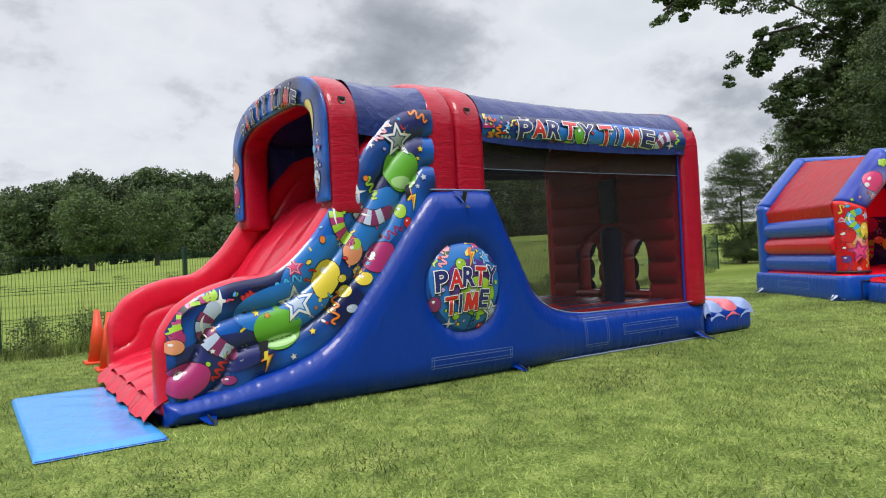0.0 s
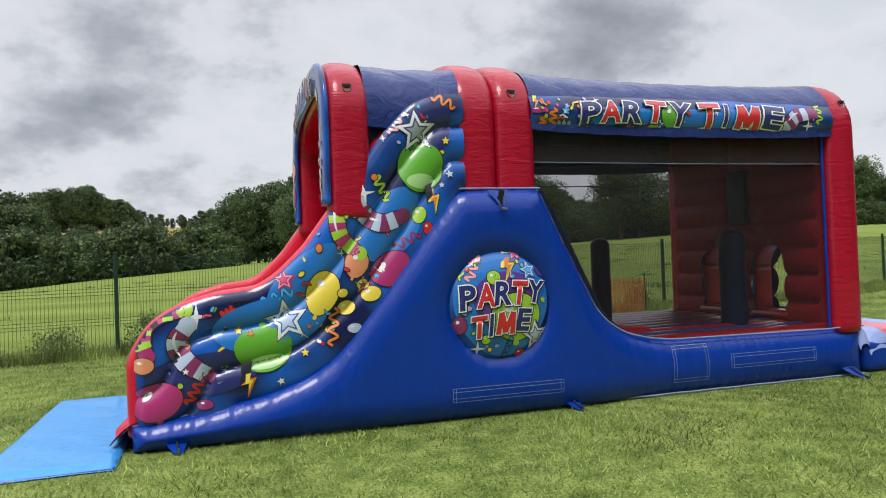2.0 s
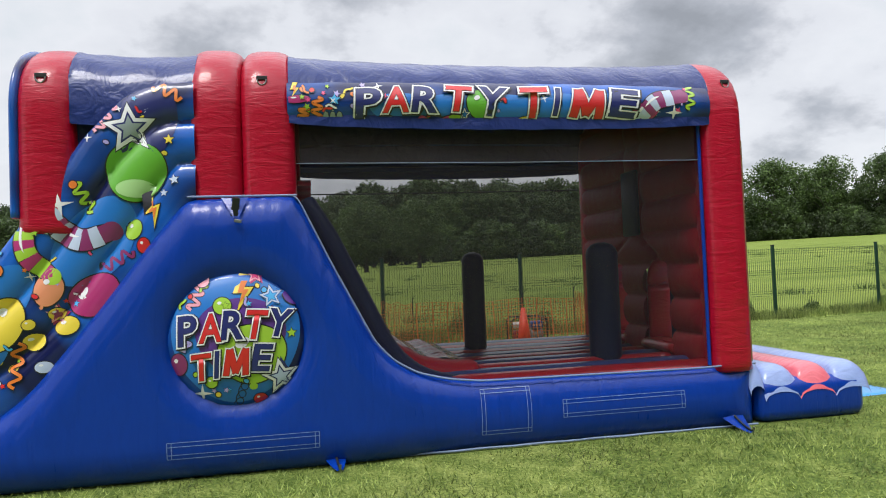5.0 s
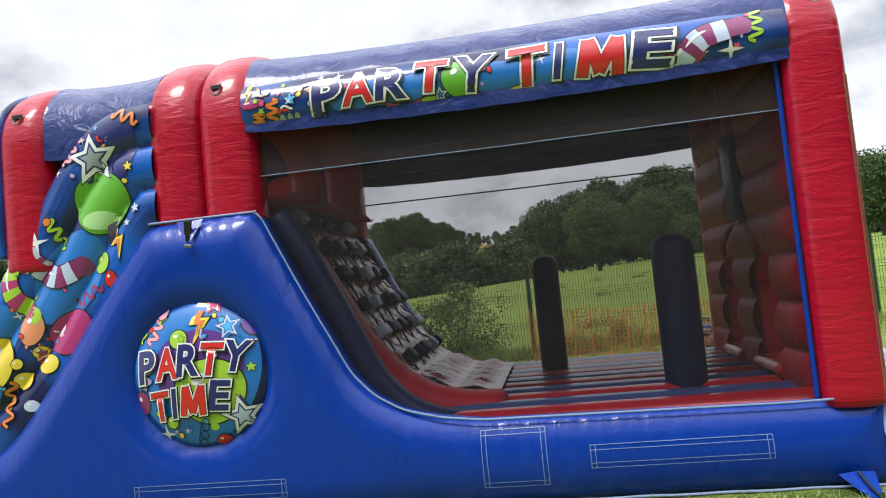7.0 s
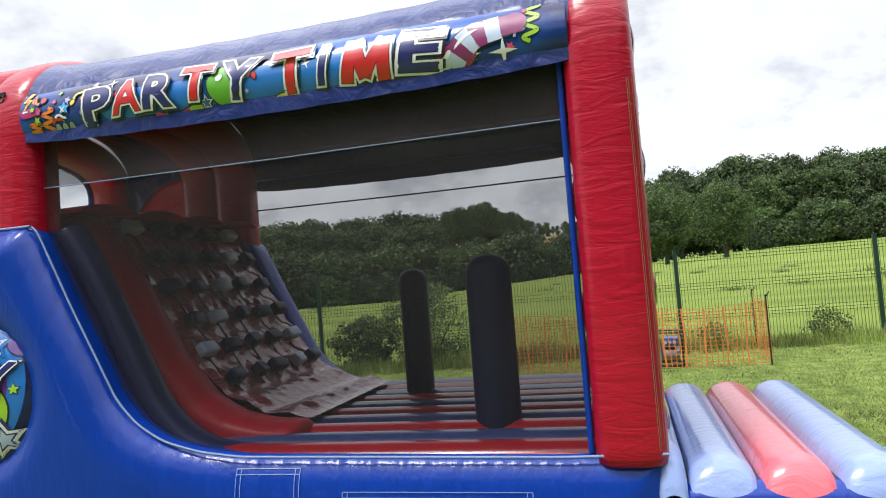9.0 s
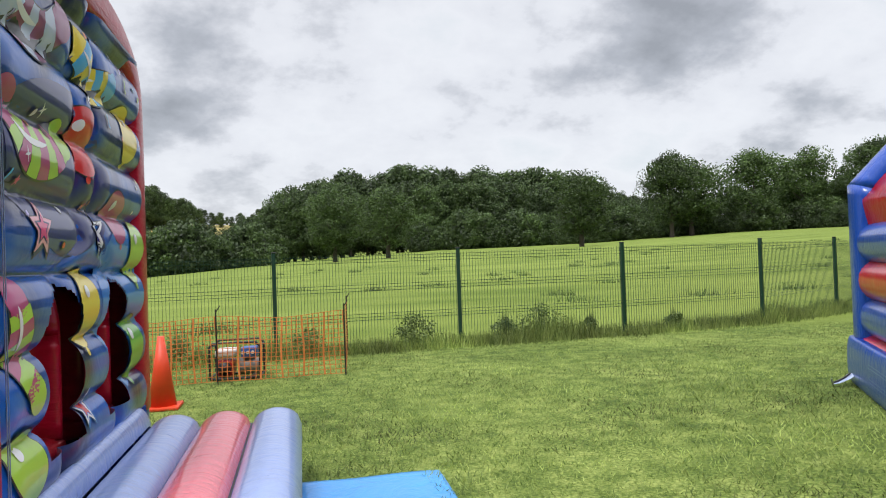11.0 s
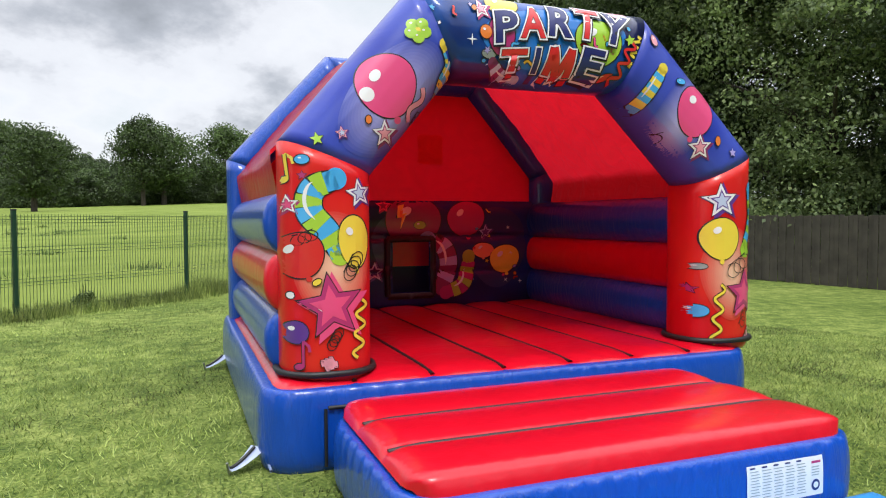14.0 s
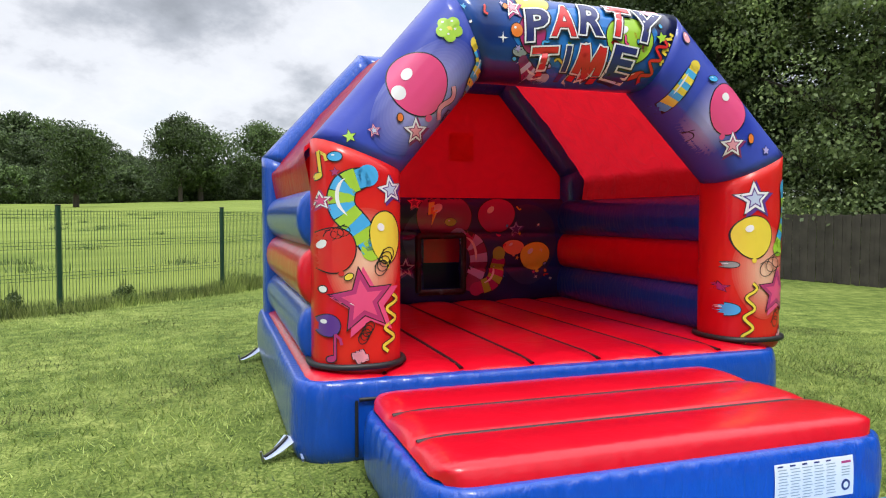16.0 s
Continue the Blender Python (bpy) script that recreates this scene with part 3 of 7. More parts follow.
def net_panel(mirror):
    """Safety mesh between the hull and the banner, with a denser strip along its top."""
    hx, hz = smooth_line(HULL_X, HULL_Z, 0.03, 4)
    x = np.linspace(3.27, 6.56, 90)
    low = np.interp(x, hx, hz) - 0.03
    for lo, hi, mat, name in ((low, np.full(90, 2.16), NET, "safety_mesh"), (np.full(90, 2.16), np.full(90, 2.47), NET if mirror else NETBAND, "mesh_band")):
        s = np.linspace(0, 1, 14)
        P = np.zeros((14, 90, 3))
        P[:, :, 0] = x[None]
        P[:, :, 2] = lo + s[:, None] * (np.maximum(hi, lo + 0.01) - lo)
        P[:, :, 1] = 0.125 + 0.006 * np.sin(x[None] * 5 + P[:, :, 2] * 7)
        if mirror:
            P = P * (1, -1, 1) + (0, WIDE, 0)
        V, F = sheet(P, mirror)
        raw(name, V, F, mat, course, "dark see-through safety mesh")
    y, z = (WIDE - 0.118, 2.23) if mirror else (0.118, 2.16)
    tube_obj("mesh_cord" if mirror else "mesh_seam", [(3.2, y, z), (4.9, y, z - 0.006), (6.5, y, z)], 0.007 if mirror else 0.0035, BLACK if mirror else STITCH, course)


net_panel(False)
net_panel(True)


def course_floor():
    y = np.linspace(0.10, WIDE - 0.10, 150)
    k = (y - 0.10) / 0.26
    for i in range(10):
        sel = np.linspace(0.10 + 0.26 * i, 0.10 + 0.26 * (i + 1), 13)
        x = np.linspace(3.6, 6.62, 30)
        P = np.zeros((30, 13, 3))
        P[:, :, 0] = x[:, None]
        P[:, :, 1] = sel[None]
        P[:, :, 2] = 0.44 + 0.10 * np.sqrt(np.clip(1 - np.linspace(-1, 1, 13) ** 2, 0, 1))[None]
        V, F = sheet(P, True)
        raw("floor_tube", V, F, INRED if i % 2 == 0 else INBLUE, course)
    bm = rounded_box(3.1, WIDE - 0.5, 0.40, 0.03, 2, (5.10, WIDE / 2, 0.24))
    part("floor_base", bm, BLUE, course, "", True)


course_floor()


RAMP_X = (3.06, 3.12, 3.25, 3.44, 3.70, 3.96, 4.20, 4.45, 4.66)
RAMP_Z = (2.04, 2.02, 1.86, 1.56, 1.08, 0.77, 0.63, 0.575, 0.565)


def climbing_wall():
    """Slack cloth over the climbing ramp, with rows of hold blocks and a smooth air tube beside it."""
    rx, rz = smooth_line(RAMP_X, RAMP_Z, 0.02, 8)
    y = np.linspace(0.84, WIDE - 0.34, 110)
    rng = np.random.default_rng(21)
    P = np.zeros((len(rx), 110, 3))
    s = np.arange(len(rx)) * 0.02
    S, Y = np.meshgrid(s, y, indexing="ij")
    fold = sum(rng.uniform(0.4, 1.0) * np.sin(Y * rng.uniform(14, 52) + S * rng.uniform(-9, 9) + rng.uniform(0, 6)) for _ in range(7)) / 4
    pull = 0.5 + 0.5 * np.cos(2 * np.pi * S / 0.30)
    P[:, :, 0] = rx[:, None] + 0.012 * fold * pull
    P[:, :, 1] = Y + 0.006 * np.sin(S * 60 + Y * 9)
    P[:, :, 2] = rz[:, None] + (0.022 * fold * pull + 0.03 * pull) * np.clip((s[-1] - S) / 0.15, 0, 1)
    V, F = sheet(P, True)
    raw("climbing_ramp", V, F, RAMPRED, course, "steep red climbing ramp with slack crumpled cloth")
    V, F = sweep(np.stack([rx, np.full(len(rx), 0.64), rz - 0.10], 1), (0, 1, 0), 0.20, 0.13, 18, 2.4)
    raw("ramp_tube", V, F, WALLRED, course, "red air tube beside the climbing ramp, darkened in colour for shade")
    L = s[-1]
    for i in range(6):
        q = 0.16 + 0.27 * i
        xx, zz = float(np.interp(q, s, rx)), float(np.interp(q, s, rz))
        dx, dz = np.interp(q + 0.03, s, rx) - np.interp(q - 0.03, s, rx), np.interp(q + 0.03, s, rz) - np.interp(q - 0.03, s, rz)
        tilt = math.degrees(math.atan2(-dz, dx))
        for j in range(5):
            yy = 0.98 + 0.32 * j + (0.06 if i % 2 else 0) + rng.uniform(-0.03, 0.03)
            bm = rounded_box(0.10, 0.17, 0.085, 0.018, 2, (0, 0, 0.055))
            bmesh.ops.transform(bm, matrix=pose(xx, yy, zz, rng.uniform(-6, 6), tilt + rng.uniform(-8, 8), rng.uniform(-12, 12)), verts=bm.verts)
            part("climbing_hold", bm, TABW if (i + j) % 4 == 0 else NAVY, course, "", True)
            tube_obj("hold_loop", [(xx + 0.05 + 0.03 * k, yy - 0.07 + 0.035 * k, zz - 0.02 - 0.05 * k + 0.03 * math.sin(k * 1.3 + j)) for k in range(5)], 0.008, BLACK, course)
    # dark inner roll along the edge of the hull
    ix, iz = smooth_line((3.36, 3.51, 3.73, 3.93, 4.10, 4.32, 4.7, 6.45), (1.90, 1.66, 1.20, 0.78, 0.60, 0.50, 0.465, 0.455), 0.05, 6)
    V, F = sweep(np.stack([ix, np.full(len(ix), 0.26), iz - 0.02], 1), (0, 1, 0), 0.11, 0.075, 16, 2.2)
    raw("inner_roll", V, F, NAVY, course, "dark inner air roll along the side panel")


climbing_wall()


def pad_post(x, y, r):
    ob = raw("padded_post", *sweep([(x, y, 0.50 + 0.94 * t) for t in np.linspace(0, 1, 12)], (1, 0, 0), r, r, 24, 2.0, 0.7), NAVY, course, "navy standing bumper post")
    return ob


pad_post(5.04, 2.06, 0.115)
pad_post(5.92, 0.79, 0.140)

HOLES = ((0.915, 0.255, 1.385), (1.82, 0.24, 1.385))


def end_wall():
    """Exit wall of stacked, quilted tubes with two arched openings."""
    y = np.linspace(0.20, WIDE - 0.15, 120)
    z = np.linspace(0.44, 2.86, 150)
    Y, Z = np.meshgrid(y, z)
    rise = np.clip((Z - 1.42) / 0.16, 0, 1)
    gap = np.full(Y.shape, 9.0)
    for lo, hi in ((0.20, 0.20), (0.915, 1.20), (1.82, 1.52), (WIDE - 0.15, WIDE - 0.15)):
        gap = np.minimum(gap, np.abs(Y - (lo + (hi - lo) * rise)))
    quilt = np.sqrt(1 - (1 - np.clip(gap / 0.17, 0, 1)) ** 2)
    inside = np.zeros(Y.shape, bool)
    for c, h, t in HOLES:
        inside |= (np.abs(Y - c) < h) & (Z > 0.62) & (Z < t - h + np.sqrt(np.clip(h * h - (Y - c) ** 2, 0, None)))
    for x, sgn, mat, name, lab in ((6.56, -1, WALLRED, "end_wall_inside", "red quilted air tubes, darkened in colour for the shade inside"), (6.775, 1, PRINT, "end_wall_outside", "party print on stacked air tubes")):
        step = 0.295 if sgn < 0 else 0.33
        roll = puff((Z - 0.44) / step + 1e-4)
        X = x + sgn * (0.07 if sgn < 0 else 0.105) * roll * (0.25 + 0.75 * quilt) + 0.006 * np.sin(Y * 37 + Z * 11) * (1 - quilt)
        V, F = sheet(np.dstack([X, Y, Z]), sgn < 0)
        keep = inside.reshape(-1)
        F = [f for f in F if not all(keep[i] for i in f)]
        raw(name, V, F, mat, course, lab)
    for c, h, t in HOLES:
        a = np.linspace(np.pi, 0, 20)
        ys = np.concatenate([[c - h] * 8, c + h * np.cos(a), [c + h] * 8])
        zs = np.concatenate([np.linspace(0.62, t - h, 8), t - h + h * np.sin(a), np.linspace(t - h, 0.62, 8)])
        V, F = sweep(np.stack([np.full(36, 6.655), ys, zs], 1), (1, 0, 0), 0.115, 0.035, 16, 3.0, 0.1)
        raw("opening_rim", V, F, RED, course)
        V, F = sweep([(6.62, yy, 0.58) for yy in np.linspace(c - h - 0.02, c + h + 0.02, 8)], (1, 0, 0), 0.16, 0.06, 16, 2.4, 0.2)
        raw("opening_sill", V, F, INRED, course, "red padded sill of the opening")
    bm = rounded_box(0.05, 0.30, 0.64, 0.02, 3, (6.50, 1.36, 1.93))
    part("dark_panel", bm, NAVY, course, "navy panel sewn between the quilted tubes", True)


end_wall()


def exit_step():
    # sloping tube beside the wall, then three long tubes
    cols = (SHEENBLUE, SHEENBLUE, SHEENRED, SHEENBLUE)
    xs = ((6.80, 6.93), (6.93, 7.25), (7.25, 7.58), (7.58, 7.91))
    y = np.linspace(0.02, 2.45, 60)
    for (a, b), mat in zip(xs, cols):
        s = np.linspace(-1, 1, 16)
        P = np.zeros((16, 60, 3))
        P[:, :, 0] = ((a + b) / 2 + (b - a) / 2 * s)[:, None]
        rnd = np.minimum(np.clip((y - 0.02) / 0.16, 0, 1), np.clip((2.45 - y) / 0.16, 0, 1))
        rnd = np.sqrt(1 - (1 - rnd) ** 2)
        P[:, :, 1] = y[None]
        P[:, :, 2] = (0.345 + 0.125 * np.sqrt(np.clip(1 - s ** 2, 0, 1)))[:, None] * (0.55 + 0.45 * rnd)[None]
        if a < 6.85:
            P[:, :, 2] += 0.06
        V, F = sheet(P, False)
        raw("step_tube", V, F, mat, course)
    for x in (6.93, 7.25, 7.58):
        tube_obj("step_seam", [(x, yy, 0.355) for yy in np.linspace(0.12, 2.35, 12)], 0.013, BLACK, course)
    bm = rounded_box(1.0, 2.42, 0.36, 0.10, 4, (7.38, 1.235, 0.185))
    part("step_base", bm, BLUE, course, "", True)


exit_step()


def disc_panel():
    cx, cz, r = DISC
    a = np.linspace(0, 2 * np.pi, 64, endpoint=False)
    rings = []
    for q in np.linspace(1.0, 0.0, 12):
        rings.append(np.stack([cx + r * q * np.cos(a), np.full(64, -0.030 - 0.13 * np.sqrt(max(0, 1 - q * q)) ** 1.2), cz + r * q * np.sin(a)], 1))
    V, F = sheet(rings, False, True)
    return raw("printed_disc", V, F, PRINT, course, "round printed medallion with party lettering")


DISCO = disc_panel()

# ---------- bouncy castle ----------
CASTLE = pose(11.593, 0.625, 0.11, 0, 0, -32.26)
castle = thing("bouncy_castle", CASTLE, "red and blue inflatable bouncy castle with arched front and party print", "bouncy castle")


def puffed_slab(name, x0, x1, y0, y1, z0, z1, r, material, label=""):
    """Air cushion: bulging sides gathered into puckers along the top and bottom seams."""
    rc, m, k = 0.24, 130, 26
    corner = [(x1 - rc, y1 - rc, 0), (x0 + rc, y1 - rc, 90), (x0 + rc, y0 + rc, 180), (x1 - rc, y0 + rc, 270)]
    C, Nn = [], []
    for i, (cx, cy, a0) in enumerate(corner):
        for a in np.radians(np.linspace(a0, a0 + 90, 26)):
            C.append((cx, cy)); Nn.append((math.cos(a), math.sin(a)))
        nx, ny, _ = corner[(i + 1) % 4]
        a = math.radians(a0 + 90)
        for t in np.linspace(0, 1, m)[1:-1]:
            C.append((cx + (nx - cx) * t, cy + (ny - cy) * t)); Nn.append((math.cos(a), math.sin(a)))
    C, Nn = np.array(C), np.array(Nn)
    n = len(C)
    edge = C + rc * Nn
    s = np.concatenate([[0], np.cumsum(np.hypot(*np.diff(edge, axis=0).T))])
    t = (1 - np.cos(np.linspace(0, np.pi, k))) / 2
    bulge = (1 - np.abs(2 * t - 1) ** 3.4) ** (1 / 2.2)
    near = np.exp(-np.minimum(t, 1 - t) * (z1 - z0) / 0.05)
    gather = np.sin(s * 52 + 2.2 * np.sin(s * 2.9)) * (0.55 + 0.45 * np.sin(s * 4.3 + 1.0))
    off = rc - (np.where(t < 0.5, r, 0.045) * (1 - bulge))[:, None] + 0.011 * near[:, None] * gather[None] * bulge[:, None] ** 0.5
    P = np.zeros((k, n + 1, 3))
    ring = C[None] + Nn[None] * off[:, :, None]
    P[:, :n, :2] = ring
    P[:, n, :2] = ring[:, 0]
    P[:, :, 2] = (z0 + (z1 - z0) * t)[:, None]
    V, F = sheet(P)
    F.append(tuple((k - 1) * (n + 1) + j for j in range(n)))
    return raw(name, V, F, material, castle, label)


def tube_top(name, x0, x1, y0, y1, z, n, along, material, label=""):
    """Padded top: n parallel tubes with rounded outer edges."""
    u = np.linspace(0, 1, 22 * n + 1)
    v = np.linspace(0, 1, 150)
    U, Vv = np.meshgrid(u, v)
    b = puff(U * n * 0.99999 + 1e-6)
    edge = lambda t, w: np.sqrt(np.clip(1 - (1 - np.clip(np.minimum(t, 1 - t) / w, 0, 1)) ** 2, 0, 1))
    H = z - 0.09 + 0.055 * edge(U, 0.05) + 0.035 * edge(Vv, 0.06) + 0.035 * b * edge(Vv, 0.08)
    gap = np.minimum(np.minimum(Vv, 1 - Vv), np.minimum(U, 1 - U))
    H = H - 0.012 * np.exp(-gap / 0.012) + 0.0018 * np.exp(-gap / 0.05) * np.sin(U * 150 + Vv * 120) + 0.003 * np.exp(-b * 6) * np.sin(Vv * 170)
    if along == "y":
        P = np.dstack([x0 + (x1 - x0) * U, y0 + (y1 - y0) * Vv, H])
        fl = False
    else:
        P = np.dstack([x0 + (x1 - x0) * Vv, y0 + (y1 - y0) * U, H])
        fl = True
    # rounded corners
    r = 0.16
    X, Y = P[:, :, 0], P[:, :, 1]
    cx, cy = np.clip(X, x0 + r, x1 - r), np.clip(Y, y0 + r, y1 - r)
    d = np.hypot(X - cx, Y - cy) + 1e-9
    k = np.minimum(1, r / d)
    P[:, :, 0], P[:, :, 1] = cx + (X - cx) * k, cy + (Y - cy) * k
    V, F = sheet(P, fl)
    raw(name, V, F, material, castle, label)
    for i in range(1, n):
        t = i / n
        pts = []
        for q in np.linspace(0.015, 0.985, 16):
            h = z - 0.09 + 0.055 + 0.035 * math.sqrt(1 - (1 - min(min(q, 1 - q) / 0.06, 1)) ** 2) + 0.004
            pts.append((x0 + (x1 - x0) * t, y0 + (y1 - y0) * q, h) if along == "y" else (x0 + (x1 - x0) * q, y0 + (y1 - y0) * t, h))
        tube_obj("seam", pts, 0.014, BLACK, castle)


puffed_slab("bed", -0.11, 3.26, -0.13, 3.29, -0.06, 0.44, 0.14, CBLUE, "bright blue inflated base")
tube_top("bed_top", -0.05, 3.20, -0.07, 3.22, 0.455, 7, "y", CRED, "red bouncing floor with black seams")
puffed_slab("step", 0.22, 2.58, -1.48, -0.13, -0.06, 0.32, 0.12, CBLUE, "blue front step")
tube_top("step_top", 0.28, 2.52, -1.42, -0.17, 0.38, 3, "x", CRED, "red padded top of the front step")


def hex_arch(v, hw, ht, mats, label, z_top, x0, x1, shoulder, top0, top1):
    """Two legs, two slopes and a top beam, each a printed air tube."""
    o = ht
    pts = [(x0 + o, 0.46), (x0 + o, shoulder), (top0, z_top - o), (top1, z_top - o), (x1 - o, shoulder), (x1 - o, 0.46)]
    names = ("pillar", "arch_slope", "arch_top", "arch_slope", "pillar")
    made = []
    for i in range(5):
        a, b = np.array(pts[i]), np.array(pts[i + 1])
        # mitred joints with a small rounding
        path = [(a + (b - a) * t) for t in np.linspace(0, 1, 14)]
        d0 = (np.array(pts[i]) - np.array(pts[i - 1])) if i > 0 else None
        P = np.array([(p[0], v, p[1]) for p in path])
        T = np.array([(b - a)[0], 0, (b - a)[1]]); T = T / np.linalg.norm(T)
        Nn = np.cross((0, 1, 0), T)
        ang = np.linspace(0, 2 * np.pi, 28, endpoint=False)
        e = 2.5
        cw = np.sign(np.cos(ang)) * np.abs(np.cos(ang)) ** (2 / e) * hw
        sn = np.sign(np.sin(ang)) * np.abs(np.sin(ang)) ** (2 / e) * ht
        def mitre(k):
            if k == 0 or k == 5:
                return 0.0
            t0 = np.array(pts[k]) - np.array(pts[k - 1]); t0 = t0 / np.linalg.norm(t0)
            t1 = np.array(pts[k + 1]) - np.array(pts[k]); t1 = t1 / np.linalg.norm(t1)
            turn = math.atan2(t0[0] * t1[1] - t0[1] * t1[0], t0 @ t1)
            return math.tan(turn / 2)
        m0, m1 = mitre(i), mitre(i + 1)
        L = np.linalg.norm(b - a)
        rings = []
        for t in np.linspace(0, 1, 16):
            bul = 1.0 + 0.0 * t
            along = t * L
            # sections lean towards the joint plane at both ends
            lean = -(1 - t) * m0 + t * m1
            ring = []
            for c, s_ in zip(cw, sn):
                q = np.array([a[0], v, a[1]]) + T * (along + s_ * lean) + np.array([0, 1, 0]) * c + Nn * s_
                ring.append(q)
            rings.append(np.array(ring))
        if i == 0 or i == 4:
            k = 0 if i == 0 else -1
            g = rings[k].mean(0)
            low = [g + (rings[k] - g) * s - np.array([0, 0, dz]) for s, dz in ((0.94, 0.03), (0.6, 0.045))]
            rings = low[::-1] + rings if i == 0 else rings + low
        V, F = sheet(rings, False, True)
        n = 28
        F.append(tuple(range(n))[::-1]); F.append(tuple(range((len(rings) - 1) * n, len(rings) * n)))
        made.append(raw(names[i], V, F, mats[i], castle, label))
    return made


FRONT = hex_arch(0.24, 0.25, 0.262, (CPRINT, VPRINT, PRINT, VPRINT, CPRINT), "printed front arch with balloons", 2.715, 0.035, 3.375, 1.70, 0.93, 2.32)
REAR = hex_arch(2.95, 0.22, 0.16, (CBLUE, CBLUE, CBLUE, CBLUE, CBLUE), "plain blue rear arch", 2.92, -0.06, 3.36, 1.84, 0.93, 2.40)
for p, r in ((0.297, 0.277), (3.113, 0.277)):
    a = np.linspace(0, 2 * np.pi, 40)
    e = 2.5
    tube_obj("pillar_seam", [(p + r * math.copysign(abs(math.cos(t)) ** (2 / e), math.cos(t)), 0.24 + 0.27 * math.copysign(abs(math.sin(t)) ** (2 / e), math.sin(t)), 0.500) for t in a], 0.020, BLACK, castle)


def castle_walls():
    for side in (0, 1):
        for k, mat in enumerate((CBLUE, CRED, CBLUE)):
            z = 0.645 + 0.345 * k
            x = 0.13 if side == 0 else 3.15
            path = [(x, y, z) for y in np.linspace(0.30, 2.90, 24)]
            V, F = sweep(path, (1, 0, 0), 0.165, 0.19, 22, 2.2, 0.2)
            raw("wall_tube", V, F, mat, castle)
    # roof sheet between the arches
    prof = [(0.06, 1.40), (0.00, 1.74), (0.45, 2.30), (0.92, 2.83), (1.65, 2.85), (2.36, 2.83), (2.85, 2.30), (3.30, 1.74), (3.24, 1.40)]
    xs, zs = resample([p[0] for p in prof], [p[1] for p in prof], 0.05)
    v = np.linspace(0.30, 2.88, 40)
    P = np.zeros((len(xs), 40, 3))
    P[:, :, 0] = xs[:, None]
    P[:, :, 1] = v[None]
    cen = np.array((1.7, 1.9))
    sagx = (cen[0] - xs)[:, None] * 0.035 * np.sin(np.pi * (v - 0.3) / 2.58)[None]
    sagz = (cen[1] - zs)[:, None] * 0.035 * np.sin(np.pi * (v - 0.3) / 2.58)[None]
    P[:, :, 0] += sagx
    P[:, :, 2] = zs[:, None] + sagz + 0.012 * np.sin(v[None] * 11 + zs[:, None] * 19) * np.sin(zs[:, None] * 13)
    # the sheet climbs from the low front arch to the rear one
    up = np.clip(P[:, :, 2] - 1.74, 0, None)
    P[:, :, 2] -= up * 0.20 * (1 - (v - 0.3) / 2.58)[None]
    V, F = sheet(P)
    raw("roof_sheet", V, F, RTARP, castle, "slack red roof sheet")
    # back wall: printed below, plain red gable above, with a square window
    y = 2.83
    x = np.linspace(0.26, 3.06, 60)
    z = np.linspace(0.46, 1.54, 40)
    X, Z = np.meshgrid(x, z)
    Yy = y - 0.05 * puff((Z - 0.46) / 0.36 + 1e-4) ** 0.7
    hole = (np.abs(X - 1.675) < 0.225) & (np.abs(Z - 0.872) < 0.27)
    V, F = sheet(np.dstack([X, Yy, Z]))
    hk = hole.reshape(-1)
    F = [f for f in F if not all(hk[i] for i in f)]
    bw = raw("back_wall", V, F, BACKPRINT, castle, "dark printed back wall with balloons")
    ring = [(1.675 + 0.24 * sx, 2.77, 0.872 + 0.285 * sz) for sx, sz in ((-1, -1), (-1, 0), (-1, 1), (0, 1), (1, 1), (1, 0), (1, -1), (0, -1), (-1, -1))]
    rx = np.concatenate([np.linspace(ring[i], ring[i + 1], 8) for i in range(8)])
    tube_obj("window_rim", rx, 0.030, BLACK, castle, "padded window rim", 8)
    raw("window_backing", [(1.24, 3.01, 0.87), (2.19, 3.01, 0.87), (2.19, 3.01, 1.30), (1.24, 3.01, 1.30)], [(0, 1, 2, 3)], CRED, castle, "", False)
    raw("window_backing", [(1.24, 3.005, 0.40), (2.19, 3.005, 0.40), (2.19, 3.005, 0.87), (1.24, 3.005, 0.87)], [(0, 1, 2, 3)], NAVY, castle, "", False)
    prof2 = [(0.06, 1.52), (0.06, 1.80), (0.95, 2.78), (2.38, 2.78), (3.24, 1.80), (3.24, 1.52)]
    g = [(a, 2.85, b) for a, b in prof2]
    raw("gable", g, [tuple(range(6))], GABLE, castle, "plain red gable sheet", False)
    # square of sheet laid on to stand in for a shaded patch
    raw("gable_patch", [(1.78, 2.842, 1.91), (2.05, 2.842, 1.91), (2.05, 2.842, 2.21), (1.78, 2.842, 2.21)], [(0, 1, 2, 3)], RTARP, castle, "", False)
    return bw


BACKWALL = castle_walls()


# ---------- meadow fence ----------
def fence_post(m):
    ob = thing("fence_post", m, "dark green square steel fence post", "fence post", "meadow fence posts")
    bm = rounded_box(0.06, 0.06, 1.64, 0.006, 1, (0, 0, 0.80))
    part("post", bm, GREENP, ob)
    bm = rounded_box(0.068, 0.068, 0.02, 0.006, 1, (0, 0, 1.625))
    part("cap", bm, BLACK, ob)
    return ob


